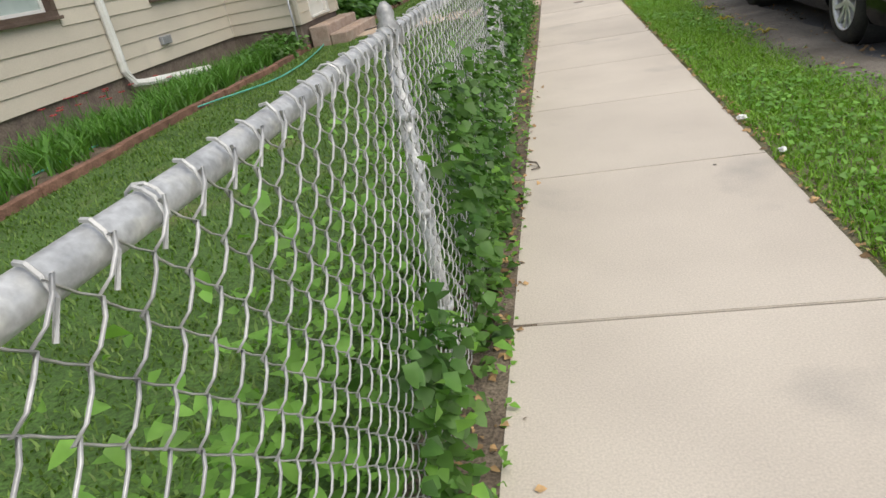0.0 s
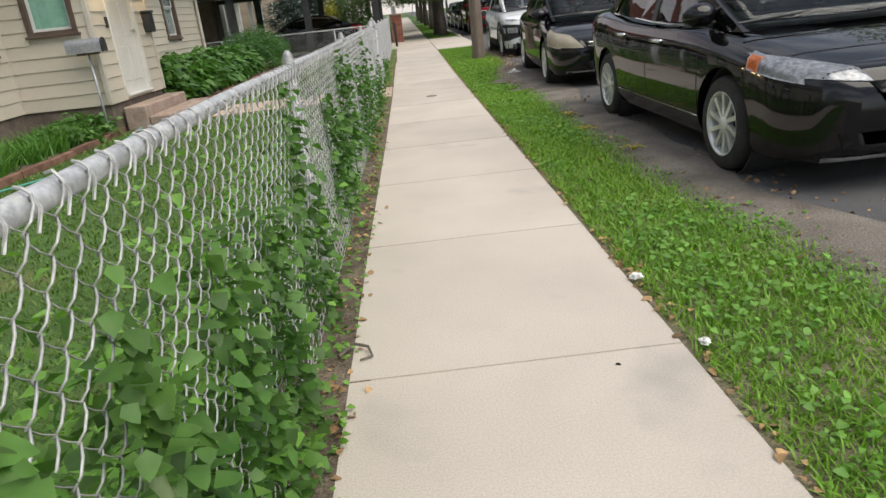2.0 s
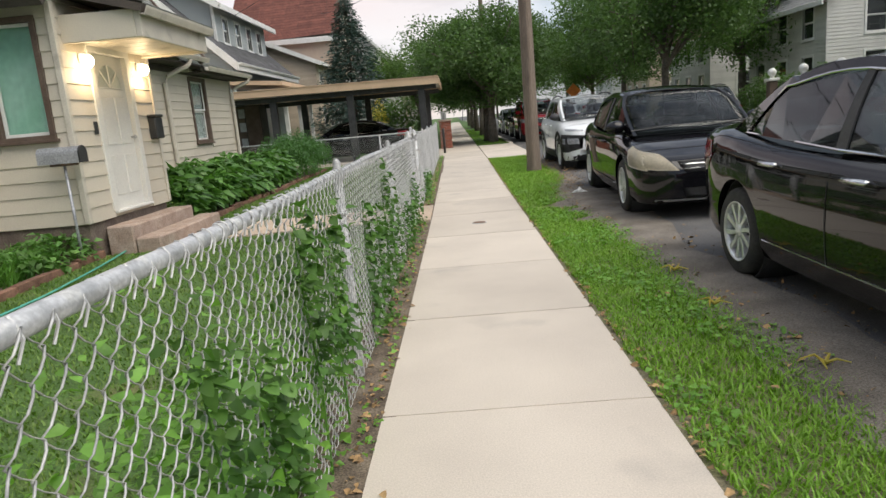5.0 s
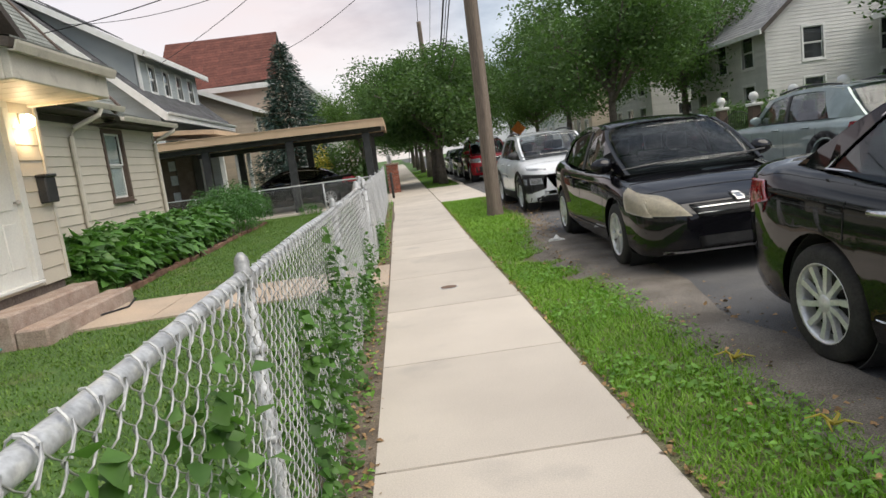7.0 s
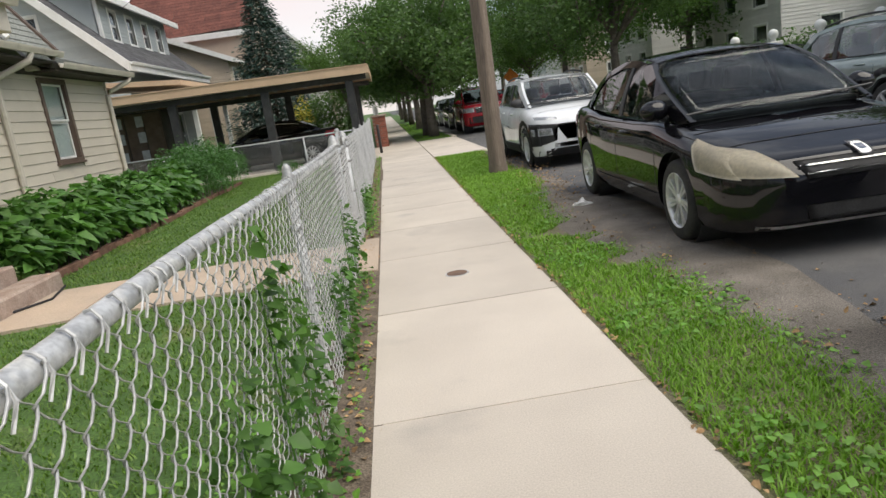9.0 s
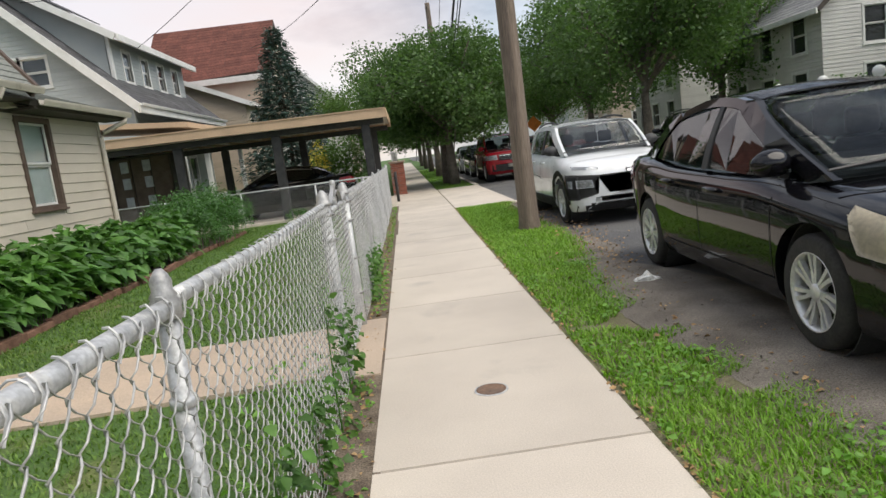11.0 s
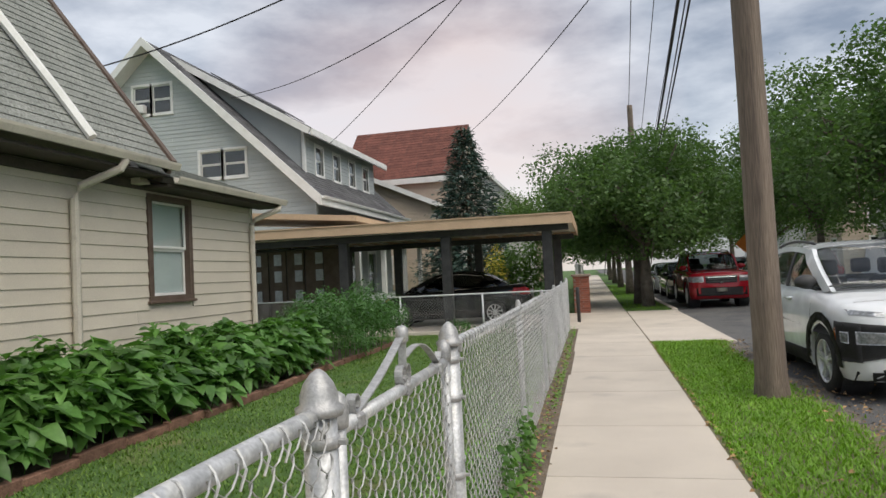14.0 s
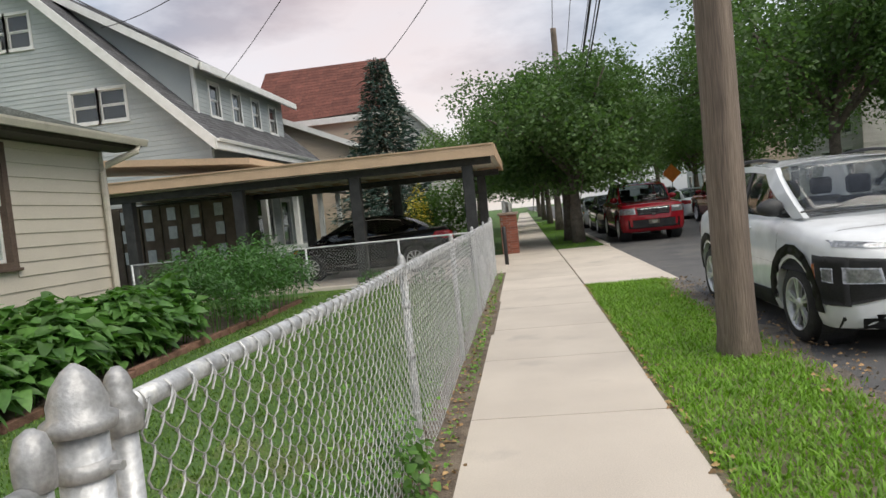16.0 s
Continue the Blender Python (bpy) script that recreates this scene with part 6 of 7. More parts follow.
SEDAN_B = dict(rows=[(0.0, 0.52, 0.28, 0.58), (0.08, 0.68, 0.21, 0.66), (0.28, 0.82, 0.17, 0.73), (0.6, 0.88, 0.16, 0.82), (1.1, 0.90, 0.16, 0.90), (1.5, 0.90, 0.16, 0.95), (2.3, 0.90, 0.17, 0.97), (3.3, 0.90, 0.18, 1.0),
                     (4.0, 0.88, 0.20, 1.05), (4.45, 0.84, 0.23, 1.06), (4.7, 0.76, 0.28, 1.0), (4.80, 0.66, 0.35, 0.85)],
               wheel=0.325, front=1.02, rear=3.86, track=0.89, glass=((1.06, 0.93), (2.05, 1.41), (3.4, 1.41), (4.25, 1.06)), peak=1.48, hb=0.82, hr=0.60, pillar=2.55, quarter=(3.4, 3.85),
               head=[(0.46, 0.56), (0.86, 0.58), (0.85, 0.78), (0.60, 0.73)], head_side=[(0.16, 0.56), (0.60, 0.60), (0.74, 0.82), (0.34, 0.74)], head_mat="lens_hazy", tail=[(0.45, 0.76), (0.82, 0.76), (0.80, 0.95), (0.48, 0.94)],
               tail_side=[(4.3, 0.84), (4.74, 0.78), (4.70, 0.95), (4.4, 0.95)], doors=(1.42, 2.55, 3.55), grille=[(-0.40, 0.54), (0.40, 0.54), (0.46, 0.655), (-0.46, 0.655)],
               intake=[(-0.40, 0.27), (0.40, 0.27), (0.42, 0.37), (-0.42, 0.37)], lip=[(-0.70, 0.22), (0.70, 0.22), (0.70, 0.245), (-0.70, 0.245)], plate=(0.38, 0.62), spokes=(7, "twin"), front_plate=False, bars=2)
CROSS = dict(rows=[(0.0, 0.56, 0.34, 0.78), (0.07, 0.72, 0.25, 0.90), (0.22, 0.84, 0.21, 0.97), (0.55, 0.89, 0.20, 1.03), (1.0, 0.90, 0.20, 1.09), (1.35, 0.90, 0.20, 1.12), (2.1, 0.90, 0.21, 1.14), (3.0, 0.90, 0.22, 1.16),
                   (3.7, 0.89, 0.24, 1.18), (4.05, 0.85, 0.28, 1.16), (4.22, 0.76, 0.34, 1.02), (4.28, 0.66, 0.42, 0.88)],
             wheel=0.345, front=0.86, rear=3.52, track=0.89, glass=((0.98, 1.105), (1.72, 1.59), (3.55, 1.59), (4.02, 1.18)), peak=1.65, hb=0.82, hr=0.64, pillar=2.3, quarter=(3.2, 3.42),
             head=[(0.56, 0.60), (0.80, 0.60), (0.80, 0.73), (0.58, 0.72)], head_side=[(0.20, 0.60), (0.30, 0.61), (0.31, 0.72), (0.2, 0.72)], head_mat="lens_clear", tail=[(0.5, 0.86), (0.84, 0.86), (0.82, 0.98), (0.52, 0.98)],
             tail_side=[(3.9, 0.86), (4.2, 0.86), (4.16, 0.98), (3.95, 0.98)], amber=[(0.40, 0.62), (0.46, 0.62), (0.46, 0.74), (0.41, 0.75)], doors=(1.2, 2.3, 3.2), grille=[(-0.32, 0.50), (0.32, 0.50), (0.50, 0.78), (-0.50, 0.78)],
             intake=[(-0.6, 0.30), (0.6, 0.30), (0.62, 0.36), (-0.62, 0.36)], lip=[(-0.55, 0.38), (0.55, 0.38), (0.55, 0.45), (-0.55, 0.45)], plate=(0.50, 0.62), spokes=(5, "twin"), clad=True, rails=True, bars=0, front_clad=True, head_off=0.016)
SUV = dict(rows=[(0.0, 0.66, 0.42, 0.98), (0.06, 0.82, 0.32, 1.06), (0.2, 0.92, 0.28, 1.12), (0.55, 0.95, 0.27, 1.16), (1.1, 0.96, 0.27, 1.19), (1.5, 0.96, 0.27, 1.20), (2.5, 0.96, 0.28, 1.21), (3.6, 0.96, 0.28, 1.22), (4.3, 0.95, 0.32, 1.22),
                 (4.65, 0.90, 0.38, 1.18), (4.78, 0.80, 0.46, 1.05)],
           wheel=0.39, front=0.95, rear=3.85, track=0.95, glass=((1.2, 1.17), (1.85, 1.68), (4.1, 1.70), (4.58, 1.2)), peak=1.78, hb=0.87, hr=0.70, pillar=2.55, quarter=(3.6, 3.85),
           head=[(0.52, 0.84), (0.90, 0.84), (0.90, 1.02), (0.54, 1.02)], head_side=[(0.15, 0.84), (0.42, 0.86), (0.44, 1.02), (0.15, 1.02)], tail=[(0.62, 0.85), (0.9, 0.85), (0.9, 1.12), (0.64, 1.12)],
           tail_side=[(4.4, 0.85), (4.7, 0.85), (4.66, 1.12), (4.45, 1.12)], amber=[(0.40, 0.87), (0.46, 0.87), (0.46, 0.98), (0.41, 0.99)], doors=(1.4, 2.55, 3.55), grille=[(-0.46, 0.80), (0.46, 0.80), (0.48, 1.02), (-0.48, 1.02)],
           intake=[(-0.75, 0.40), (0.75, 0.40), (0.75, 0.66), (-0.75, 0.66)], plate=(0.52, 0.80), spokes=(6, "single"), rails=True, bars=3, clad=True)

ROADZ = -0.06
car(pose(3.30, 1.38, 0.022), "glossy black compact sedan with silver wheels parked at the verge", "black", SEDAN_A)
car(pose(3.26, 7.33, 0.022, 0, 0, -3.2), "older black sedan with hazy headlights parked at the verge", "charcoal", SEDAN_B)
car(pose(3.70, 14.95, ROADZ), "white small crossover with black wheel-arch cladding parked at the verge", "white", CROSS, pale=True)
car(beyond(4.62, 32.0, ROADZ, 0.9), "red off-road vehicle with dark lower bumper parked at the kerb", "red", SUV)
car(beyond(4.55, 38.2, ROADZ, 0.9), "dark sedan parked behind the red vehicle", "charcoal", SEDAN_B)
car(beyond(4.5, 44.5, ROADZ, 1), "silver sedan parked far along the kerb", "silver", SEDAN_A)
car(beyond(9.35, 17.9, ROADZ, 0, 0, 180), "pale grey-green wagon parked across the street", "sage", SUV, pale=True)
car(beyond(9.35, 27.6, ROADZ, 0, 0, 180), "dark estate car parked across the street", "charcoal", CROSS)
car(beyond(9.3, 42.5, ROADZ, -1, 0, 180), "dark red crossover parked across the street", "maroon", SUV)
car(beyond(9.3, 49.0, ROADZ, -1, 0, 180), "white sedan parked across the street", "white", SEDAN_A)
car(beyond(9.3, 56.5, ROADZ, -1, 0, 180), "red crossover parked far across the street", "red", CROSS)
car(beyond(-6.35, 28.4, 0.01, 0, 0, -90), "dark sedan parked under the carport", "charcoal", SEDAN_A, group="cars on the drive")
car(beyond(-3.0, 42.0, 0.0, 0, 0, 90), "white crossover standing on a drive beyond the spruce", "white", CROSS, group="cars on the drive")

# ---- trees and plants ----
def simple_leaves(name, spots, sizes, mat, rng):
    """Small flat leaves of one bent quad each."""
    n = len(spots)
    a = rng.normal(0, 1, (n, 3)) * [1, 1, 0.6]
    a /= np.linalg.norm(a, axis=1, keepdims=True)
    b = np.cross(a, rng.normal(0, 1, (n, 3)))
    b /= np.linalg.norm(b, axis=1, keepdims=True)
    s = sizes[:, None]
    v = np.stack([spots - a * s * 0.5, spots + b * s * 0.3, spots + a * s * 0.5, spots - b * s * 0.3], 1).reshape(-1, 3)
    return fast_mesh(name, v, np.arange(4 * n).reshape(-1, 4), mat)


def tree(m, label, height, clear, spread, count, mat, seed, trunk_r=0.16, leaf=0.14, open_=0.3):
    """A street tree: tapered trunk, forking limbs, and a crown of many small leaves in clumps."""
    r = np.random.default_rng(seed)
    t = thing("tree", m, label, "tree", group="street trees")
    bm = bmesh.new()
    fork = clear * 0.9
    tube(bm, [(0, 0, -0.2), (0.03, 0.02, fork * 0.5), (0.0, 0.05, fork), (0.1, 0.0, (fork + height) / 2), (0.15, 0.1, height * 0.88)], trunk_r, 12, trunk_r * 0.22)
    clumps = []
    nl = 11
    for k in range(nl):
        a = 2 * math.pi * k / nl + r.uniform(-0.25, 0.25)
        h0 = fork + (height * 0.55 - fork) * r.uniform(0, 0.8)
        reach = spread * r.uniform(0.55, 0.95)
        top = h0 + (height - h0) * r.uniform(0.25, 0.75)
        p0, p1 = Vector((0, 0, h0)), Vector((reach * math.cos(a), reach * math.sin(a), top))
        mid = p0.lerp(p1, 0.5) + Vector((0, 0, 0.12 * reach))
        tube(bm, [p0, mid, p1], trunk_r * 0.42, 7, trunk_r * 0.1)
        for q in range(3):
            d = p0.lerp(p1, r.uniform(0.45, 0.9))
            e = d + Vector(r.normal(0, 0.55, 3)) * spread * 0.35
            tube(bm, [d, e], trunk_r * 0.16, 5, trunk_r * 0.04)
            clumps.append((e, spread * r.uniform(0.20, 0.36)))
        clumps += [(p1, spread * r.uniform(0.24, 0.4)), (mid, spread * r.uniform(0.2, 0.34))]
    for k in range(9):
        a = r.uniform(0, 2 * math.pi)
        clumps.append((Vector((spread * 0.35 * math.cos(a), spread * 0.35 * math.sin(a), height * r.uniform(0.72, 0.97))), spread * r.uniform(0.2, 0.34)))
    part("trunk", bm, M["bark"], t, smooth=True)
    spots = []
    wts = np.array([c[1] ** 2 for c in clumps])
    for (c, rad), w_ in zip(clumps, wts / wts.sum()):
        k = max(8, int(count * w_))
        d = r.normal(0, 1, (k, 3))
        d /= np.linalg.norm(d, axis=1, keepdims=True)
        p = np.array(c) + d * (rad * (r.uniform(open_, 1.0, k) ** 0.5 * r.uniform(0.7, 1.25, k)))[:, None] * [1, 1, 0.8]
        spots.append(p)
    spots = np.concatenate(spots)
    spots = spots[spots[:, 2] > clear * 0.8]
    crown = new("crown", simple_leaves("crown", spots, r.uniform(0.6, 1.35, len(spots)) * leaf, mat, r))
    crown.parent = t
    tagged(crown, kind="stuff")
    return t


t1 = tree(beyond(2.15, 35.2, 0), "dense dark-leaved street tree in the verge", 6.1, 2.0, 3.3, 36000, M["tree_leaf"], 1, 0.24, 0.135)
t2 = tree(beyond(2.3, 45.0, 0), "tall leafy street tree further along the verge", 7.0, 2.3, 3.6, 27000, M["tree_leaf_b"], 2, 0.22, 0.14)
t3 = tree(beyond(10.9, 33.5, 0), "broad dark green tree across the street", 8.6, 2.6, 4.4, 36000, M["tree_leaf"], 3, 0.26, 0.155)
copy_thing(t1, beyond(2.35, 33.6, 0, 0, 0, 140))
copy_thing(t2, beyond(2.3, 56.0, 0, 0, 0, 70))
copy_thing(t2, beyond(2.3, 68.0, 0, 0, 0, 200))
copy_thing(t1, beyond(2.3, 82.0, 0, 0, 0, 30))
copy_thing(t3, beyond(11.8, 45.0, 0, 0, 0, 150))
copy_thing(t2, beyond(11.6, 54.0, 0, 0, 0, 10))
copy_thing(t3, beyond(11.6, 66.0, 0, 0, 0, 260))
copy_thing(t3, beyond(16.8, 17.5, 0, 0, 0, 210))
copy_thing(t3, beyond(17.0, 39.0, 0, 0, 0, 120))
copy_thing(t2, beyond(-4.5, 100.0, 0, 0, 0, 120))
copy_thing(t3, beyond(3.0, 118.0, 0, 0, 0, 15))
copy_thing(t3, beyond(9.0, 130.0, 0, 0, 0, 115))
copy_thing(t2, beyond(-2.2, 52.0, 0, 0, 0, 300))


def spruce(m, height, radius, label):
    r = np.random.default_rng(11)
    t = thing("spruce", m, label, "tree")
    part("trunk", tube(bmesh.new(), [(0, 0, -0.1), (0, 0, height * 0.5), (0, 0, height)], 0.14, 10, 0.02), M["bark"], t, smooth=True)
    spots, ways, bm = [], [], bmesh.new()
    z = 0.5
    while z < height - 0.1:
        f = 1 - z / height
        nb = int(7 + 7 * f)
        for k in range(nb):
            a = 2 * math.pi * (k + r.uniform(-0.3, 0.3)) / nb
            reach = radius * f ** 0.85 * r.uniform(0.75, 1.12) + 0.12
            end = Vector((reach * math.cos(a), reach * math.sin(a), z - 0.18 * reach + 0.08))
            tube(bm, [(0, 0, z), end * 0.6 + Vector((0, 0, 0.4 * z)), end], 0.02, 4, 0.006)
            for q in range(int(10 + 34 * reach)):
                s = r.uniform(0.15, 1) ** 0.7
                p = Vector((0, 0, z)).lerp(end, s) + Vector(r.normal(0, 0.06 + 0.04 * reach, 3))
                spots.append(p)
                ways.append(Vector((math.cos(a + r.normal(0, 0.6)), math.sin(a + r.normal(0, 0.6)), r.uniform(-0.4, 0.35))))
        z += 0.20 + 0.09 * f
    tagged(part("branch_frame", bm, M["bark"], t), kind="stuff")
    ob = new("needles", leaves("needles", np.array(spots), np.array(ways), r.uniform(0.15, 0.30, len(spots)), M["spruce"], r, aspect=0.35, fold=0.1, droop=0.15))
    ob.parent = t
    tagged(ob, kind="stuff")
    return t


spruce(FAR @ pose(-5.05, 38.0, 0.1), 8.3, 2.7, "blue-green spruce tree standing behind the carport")


def bush(name, m, label, n, size, zone, mat, seed, category="plant", stems=40, leaf=(0.08, 0.16), aspect=0.6, up=0.6, droop=0.35):
    """Leaves on stems inside a mound. zone: half sizes in x and y and the height."""
    r = np.random.default_rng(seed)
    t = thing(name, m, label, category)
    hx, hy, h = zone
    u = r.uniform(-1, 1, (n * 3, 2))
    u = u[(np.abs(u[:, 0]) ** 4 + np.abs(u[:, 1]) ** 8) < 1][:n]
    n = len(u)
    bumps = np.array([noise.noise((a * hx * 1.6, b * hy * 1.6, seed)) for a, b in u])
    top = h * (0.80 + 0.42 * bumps) * (1 - 0.45 * np.abs(u[:, 0]) ** 3)
    z = top * r.uniform(0.12, 1, n) ** 0.55
    spots = np.stack([u[:, 0] * hx * (1 - 0.12 * z / h), u[:, 1] * hy, z], 1)
    ang = r.uniform(0, 2 * math.pi, n)
    ways = np.stack([np.cos(ang) + 0.5 * u[:, 0], np.sin(ang), r.uniform(-0.5, up, n)], 1)
    ob = new("foliage", leaves("foliage", spots, ways, r.uniform(*leaf, n), mat, r, aspect=aspect, droop=droop))
    ob.parent = t
    tagged(ob, kind="stuff")
    bm = bmesh.new()
    for k in range(stems):
        p = spots[r.integers(0, n)]
        tube(bm, [(p[0] * 0.9, p[1], -0.03), (p[0] * 0.95, p[1] + 0.02, p[2] * 0.6), tuple(p)], 0.008, 4, 0.003)
    tagged(part("stem", bm, M["strap_leaf"], t), kind="stuff")
    return t


GP = "front garden plants"
k = 0
for y, h, w in ((12.2, 1.0, 0.75), (13.5, 1.08, 0.78), (14.8, 1.10, 0.8), (16.1, 1.10, 0.8), (17.4, 1.05, 0.78), (18.6, 1.05, 0.75)):
    tagged(bush("broad_leaved_plant", FAR @ pose(-5.0, y, 0), "dense broad-leaved green plant in the bed along the house", 1500, 0, (w, 0.78, h), M["broad_leaf"], 20 + k, leaf=(0.11, 0.32), aspect=0.55, up=0.9, droop=0.45), group=GP)
    k += 1
tagged(bush("variegated_plant", pose(-4.55, 10.9, 0), "low pale variegated plant beside the entrance steps", 700, 0, (0.55, 0.45, 0.5), M["pale_leaf"], 31, leaf=(0.06, 0.13)), group=GP)
tagged(bush("variegated_plant", pose(-4.7, 7.6, 0), "low mixed plant below the mailbox", 800, 0, (0.6, 0.7, 0.42), M["broad_leaf"], 32, leaf=(0.06, 0.13)), group=GP)
for y, h in ((20.3, 1.4), (21.6, 1.6), (22.9, 1.45)):
    tagged(bush("feathery_shrub", FAR @ pose(-4.9, y, 0), "tall feathery green shrub in front of the side fence", 3800, 0, (1.0, 0.9, h), M["shrub"], 40 + int(y), leaf=(0.05, 0.13), aspect=0.38), group=GP)
for x, y, h in ((-2.9, 24.5, 0.5), (-1.7, 24.6, 0.45), (-0.8, 24.3, 0.4)):
    tagged(bush("small_garden_plant", FAR @ pose(x, y, 0), "small leafy garden plant by the side fence", 260, 0, (0.4, 0.3, h), M["shrub"], 50 + int(x * 10), leaf=(0.04, 0.09)), group=GP)
tagged(bush("yellowing_shrub", FAR @ pose(-2.6, 36.0, 0.15), "tall shrub with yellowing leaves behind the carport", 3000, 0, (1.3, 1.2, 3.0), M["tree_leaf_b"], 61, leaf=(0.10, 0.2)), group=GP)
tagged(bush("yellowing_shrub", FAR @ pose(-3.4, 34.6, 0.15), "yellow-leaved shrub behind the carport", 500, 0, (0.5, 0.5, 2.6), M["yellow_leaf"], 62, leaf=(0.08, 0.16)), group=GP)
for i in range(8):
    tagged(bush("hedge", FAR @ pose(14.6, 10.0 + i * 3.0, 0.0), "dense green hedge behind the iron fence", 2600, 0, (0.9, 1.6, 2.3), M["tree_leaf"], 70 + i, category="hedge", leaf=(0.10, 0.2), stems=10), group="hedges across the street")

# strap-leaved bed along the front wall
r5 = np.random.default_rng(5)
bed = thing("strap_leaved_bed", pose(-4.85, 4.5, 0), "bed of long strap-leaved green plants below the wall", "flower bed")
tuft = []
for _ in range(150):
    x, y = r5.uniform(-0.45, 0.48), r5.uniform(-5.0, 3.6)
    n = 42
    a = r5.normal(0, 0.06, (n, 3)) * [1, 1, 0] + [x, y, 0.0]
    tuft.append(a)
sp = np.concatenate(tuft)
ob = new("foliage", blades("foliage", sp, r5.uniform(0.16, 0.36, len(sp)), 0.75, 0.022, M["strap_leaf"], r5))
ob.parent = bed
tagged(ob, kind="stuff")
part("soil", boxed(-0.62, 0.60, -5.4, 3.9, -0.05, 0.02, 0.01), M["soil"], bed)
soil2 = thing("garden_bed", FAR @ pose(-5.05, 15.2, 0), "dark soil bed under the broad-leaved plants", "garden bed")
part("soil", prism(bmesh.new(), [(-0.95, -4.2), (0.82, -4.2), (0.80, 0), (0.85, 8.2), (-0.95, 8.2)], "z", -0.05, 0.015), M["soil"], soil2)
# bed edging of reddish timbers
edge_mesh = finish(boxed(-0.045, 0.045, -0.30, 0.30, -0.05, 0.075, 0.008), "edging", M["edging"])
edging = thing("bed_edging", pose(-4.18, 0, 0), "low reddish-brown edging along the flower beds", "edging")
for y in list(np.arange(-0.5, 8.4, 0.61)) + list(np.arange(11.0, 21.6, 0.61)):
    shared("edging_piece", edge_mesh, edging, pose(0.04 * math.sin(y * 1.3) + (0.28 if y > 10 else 0.0), y, 0.012 * math.sin(y * 5), 0, 0, 2.5 * math.sin(y * 3.1)))
# red flowers
fl = bmesh.new()
flowers = thing("red_flowers", pose(-5.0, 3.6, 0), "red flowers in the bed by the wall", "flowers")
for _ in range(16):
    x, y, z = r5.uniform(-0.3, 0.3), r5.uniform(-1.2, 1.0), r5.uniform(0.32, 0.5)
    b = bmesh.new()
    for q in range(6):
        a = q * math.pi / 3
        vs = [b.verts.new((x, y, z)), b.verts.new((x + 0.03 * math.cos(a - 0.4), y + 0.03 * math.sin(a - 0.4), z + 0.015)), b.verts.new((x + 0.048 * math.cos(a), y + 0.048 * math.sin(a), z + 0.008)), b.verts.new((x + 0.03 * math.cos(a + 0.4), y + 0.03 * math.sin(a + 0.4), z + 0.015))]
        b.faces.new(vs)
    part("flower", b, M["red_flower"], flowers)
    part("stem", tube(bmesh.new(), [(x, y, 0), (x, y, z)], 0.004, 4), M["strap_leaf"], flowers)

# vines and weeds on the fence
def vine(y, z0, z1, n, width, seed, out=0.04, size=(0.025, 0.062), mat="vine"):
    r = np.random.default_rng(seed)
    t = thing("fence_vine", pose(FX + 0.03, y, 0), "green climbing vine with lobed leaves on the fence", "vine", group="fence vines")
    path = [(0.0, r.normal(0, width * 0.3) * 0 + width * 0.4 * math.sin(3 * s + seed), z0 + (z1 - z0) * s) for s in np.linspace(0, 1, 12)]
    bm = tube(bmesh.new(), [(0.0, path[0][1], -0.02)] + path, 0.006, 5, 0.002)
    part("stem", bm, M["strap_leaf"], t)
    s = r.uniform(0, 1, n)
    yy = np.interp(s, np.linspace(0, 1, 12), [p[1] for p in path]) + r.normal(0, width * 0.5, n) * (1 - 0.5 * s)
    zz = z0 + (z1 - z0) * s + r.normal(0, 0.05, n)
    xx = np.abs(r.normal(0.015, out, n)) * np.where(r.uniform(0, 1, n) < 0.7, 1, -1.2)
    xx = np.minimum(xx, 0.10)
    spots = np.stack([xx, yy, np.maximum(zz, 0.01)], 1)
    ways = np.stack([np.sign(xx) * r.uniform(0.3, 1.2, n), r.normal(0, 0.8, n), r.uniform(-0.9, 0.4, n)], 1)
    ob = new("foliage", leaves("foliage", spots, ways, r.uniform(*size, n), M[mat], r, aspect=0.85, droop=0.25))
    ob.parent = t
    tagged(ob, kind="stuff")


for i, (y, z0, z1, n, w) in enumerate(((-2.5, 0.0, 0.55, 150, 0.30), (-1.7, 0.0, 0.95, 170, 0.22), (-1.25, 0.0, 0.9, 190, 0.24), (-0.75, 0.0, 0.85, 190, 0.22), (-0.3, 0.05, 0.8, 150, 0.2), (0.25, 0.2, 1.05, 90, 0.16), (0.55, 0.0, 0.6, 60, 0.14),
                                       (1.45, 0.25, 0.95, 90, 0.16), (1.9, 0.15, 0.75, 110, 0.18), (2.5, 0.4, 1.05, 120, 0.16), (3.0, 0.3, 1.0, 100, 0.16), (4.1, 0.1, 0.9, 100, 0.14), (4.7, 0.0, 0.8, 120, 0.18), (5.2, 0.1, 1.0, 90, 0.14), (5.7, 0.0, 0.7, 80, 0.16),
                                       (6.9, 0.0, 0.55, 70, 0.2), (7.6, 0.0, 0.45, 60, 0.2), (8.3, 0.0, 0.7, 60, 0.12), (8.9, 0.0, 0.5, 50, 0.14), (11.5, 0.0, 0.42, 110, 0.4), (12.5, 0.0, 0.4, 90, 0.4))):
    vine(y, z0, z1, int(n * 2.6), w, 100 + i)

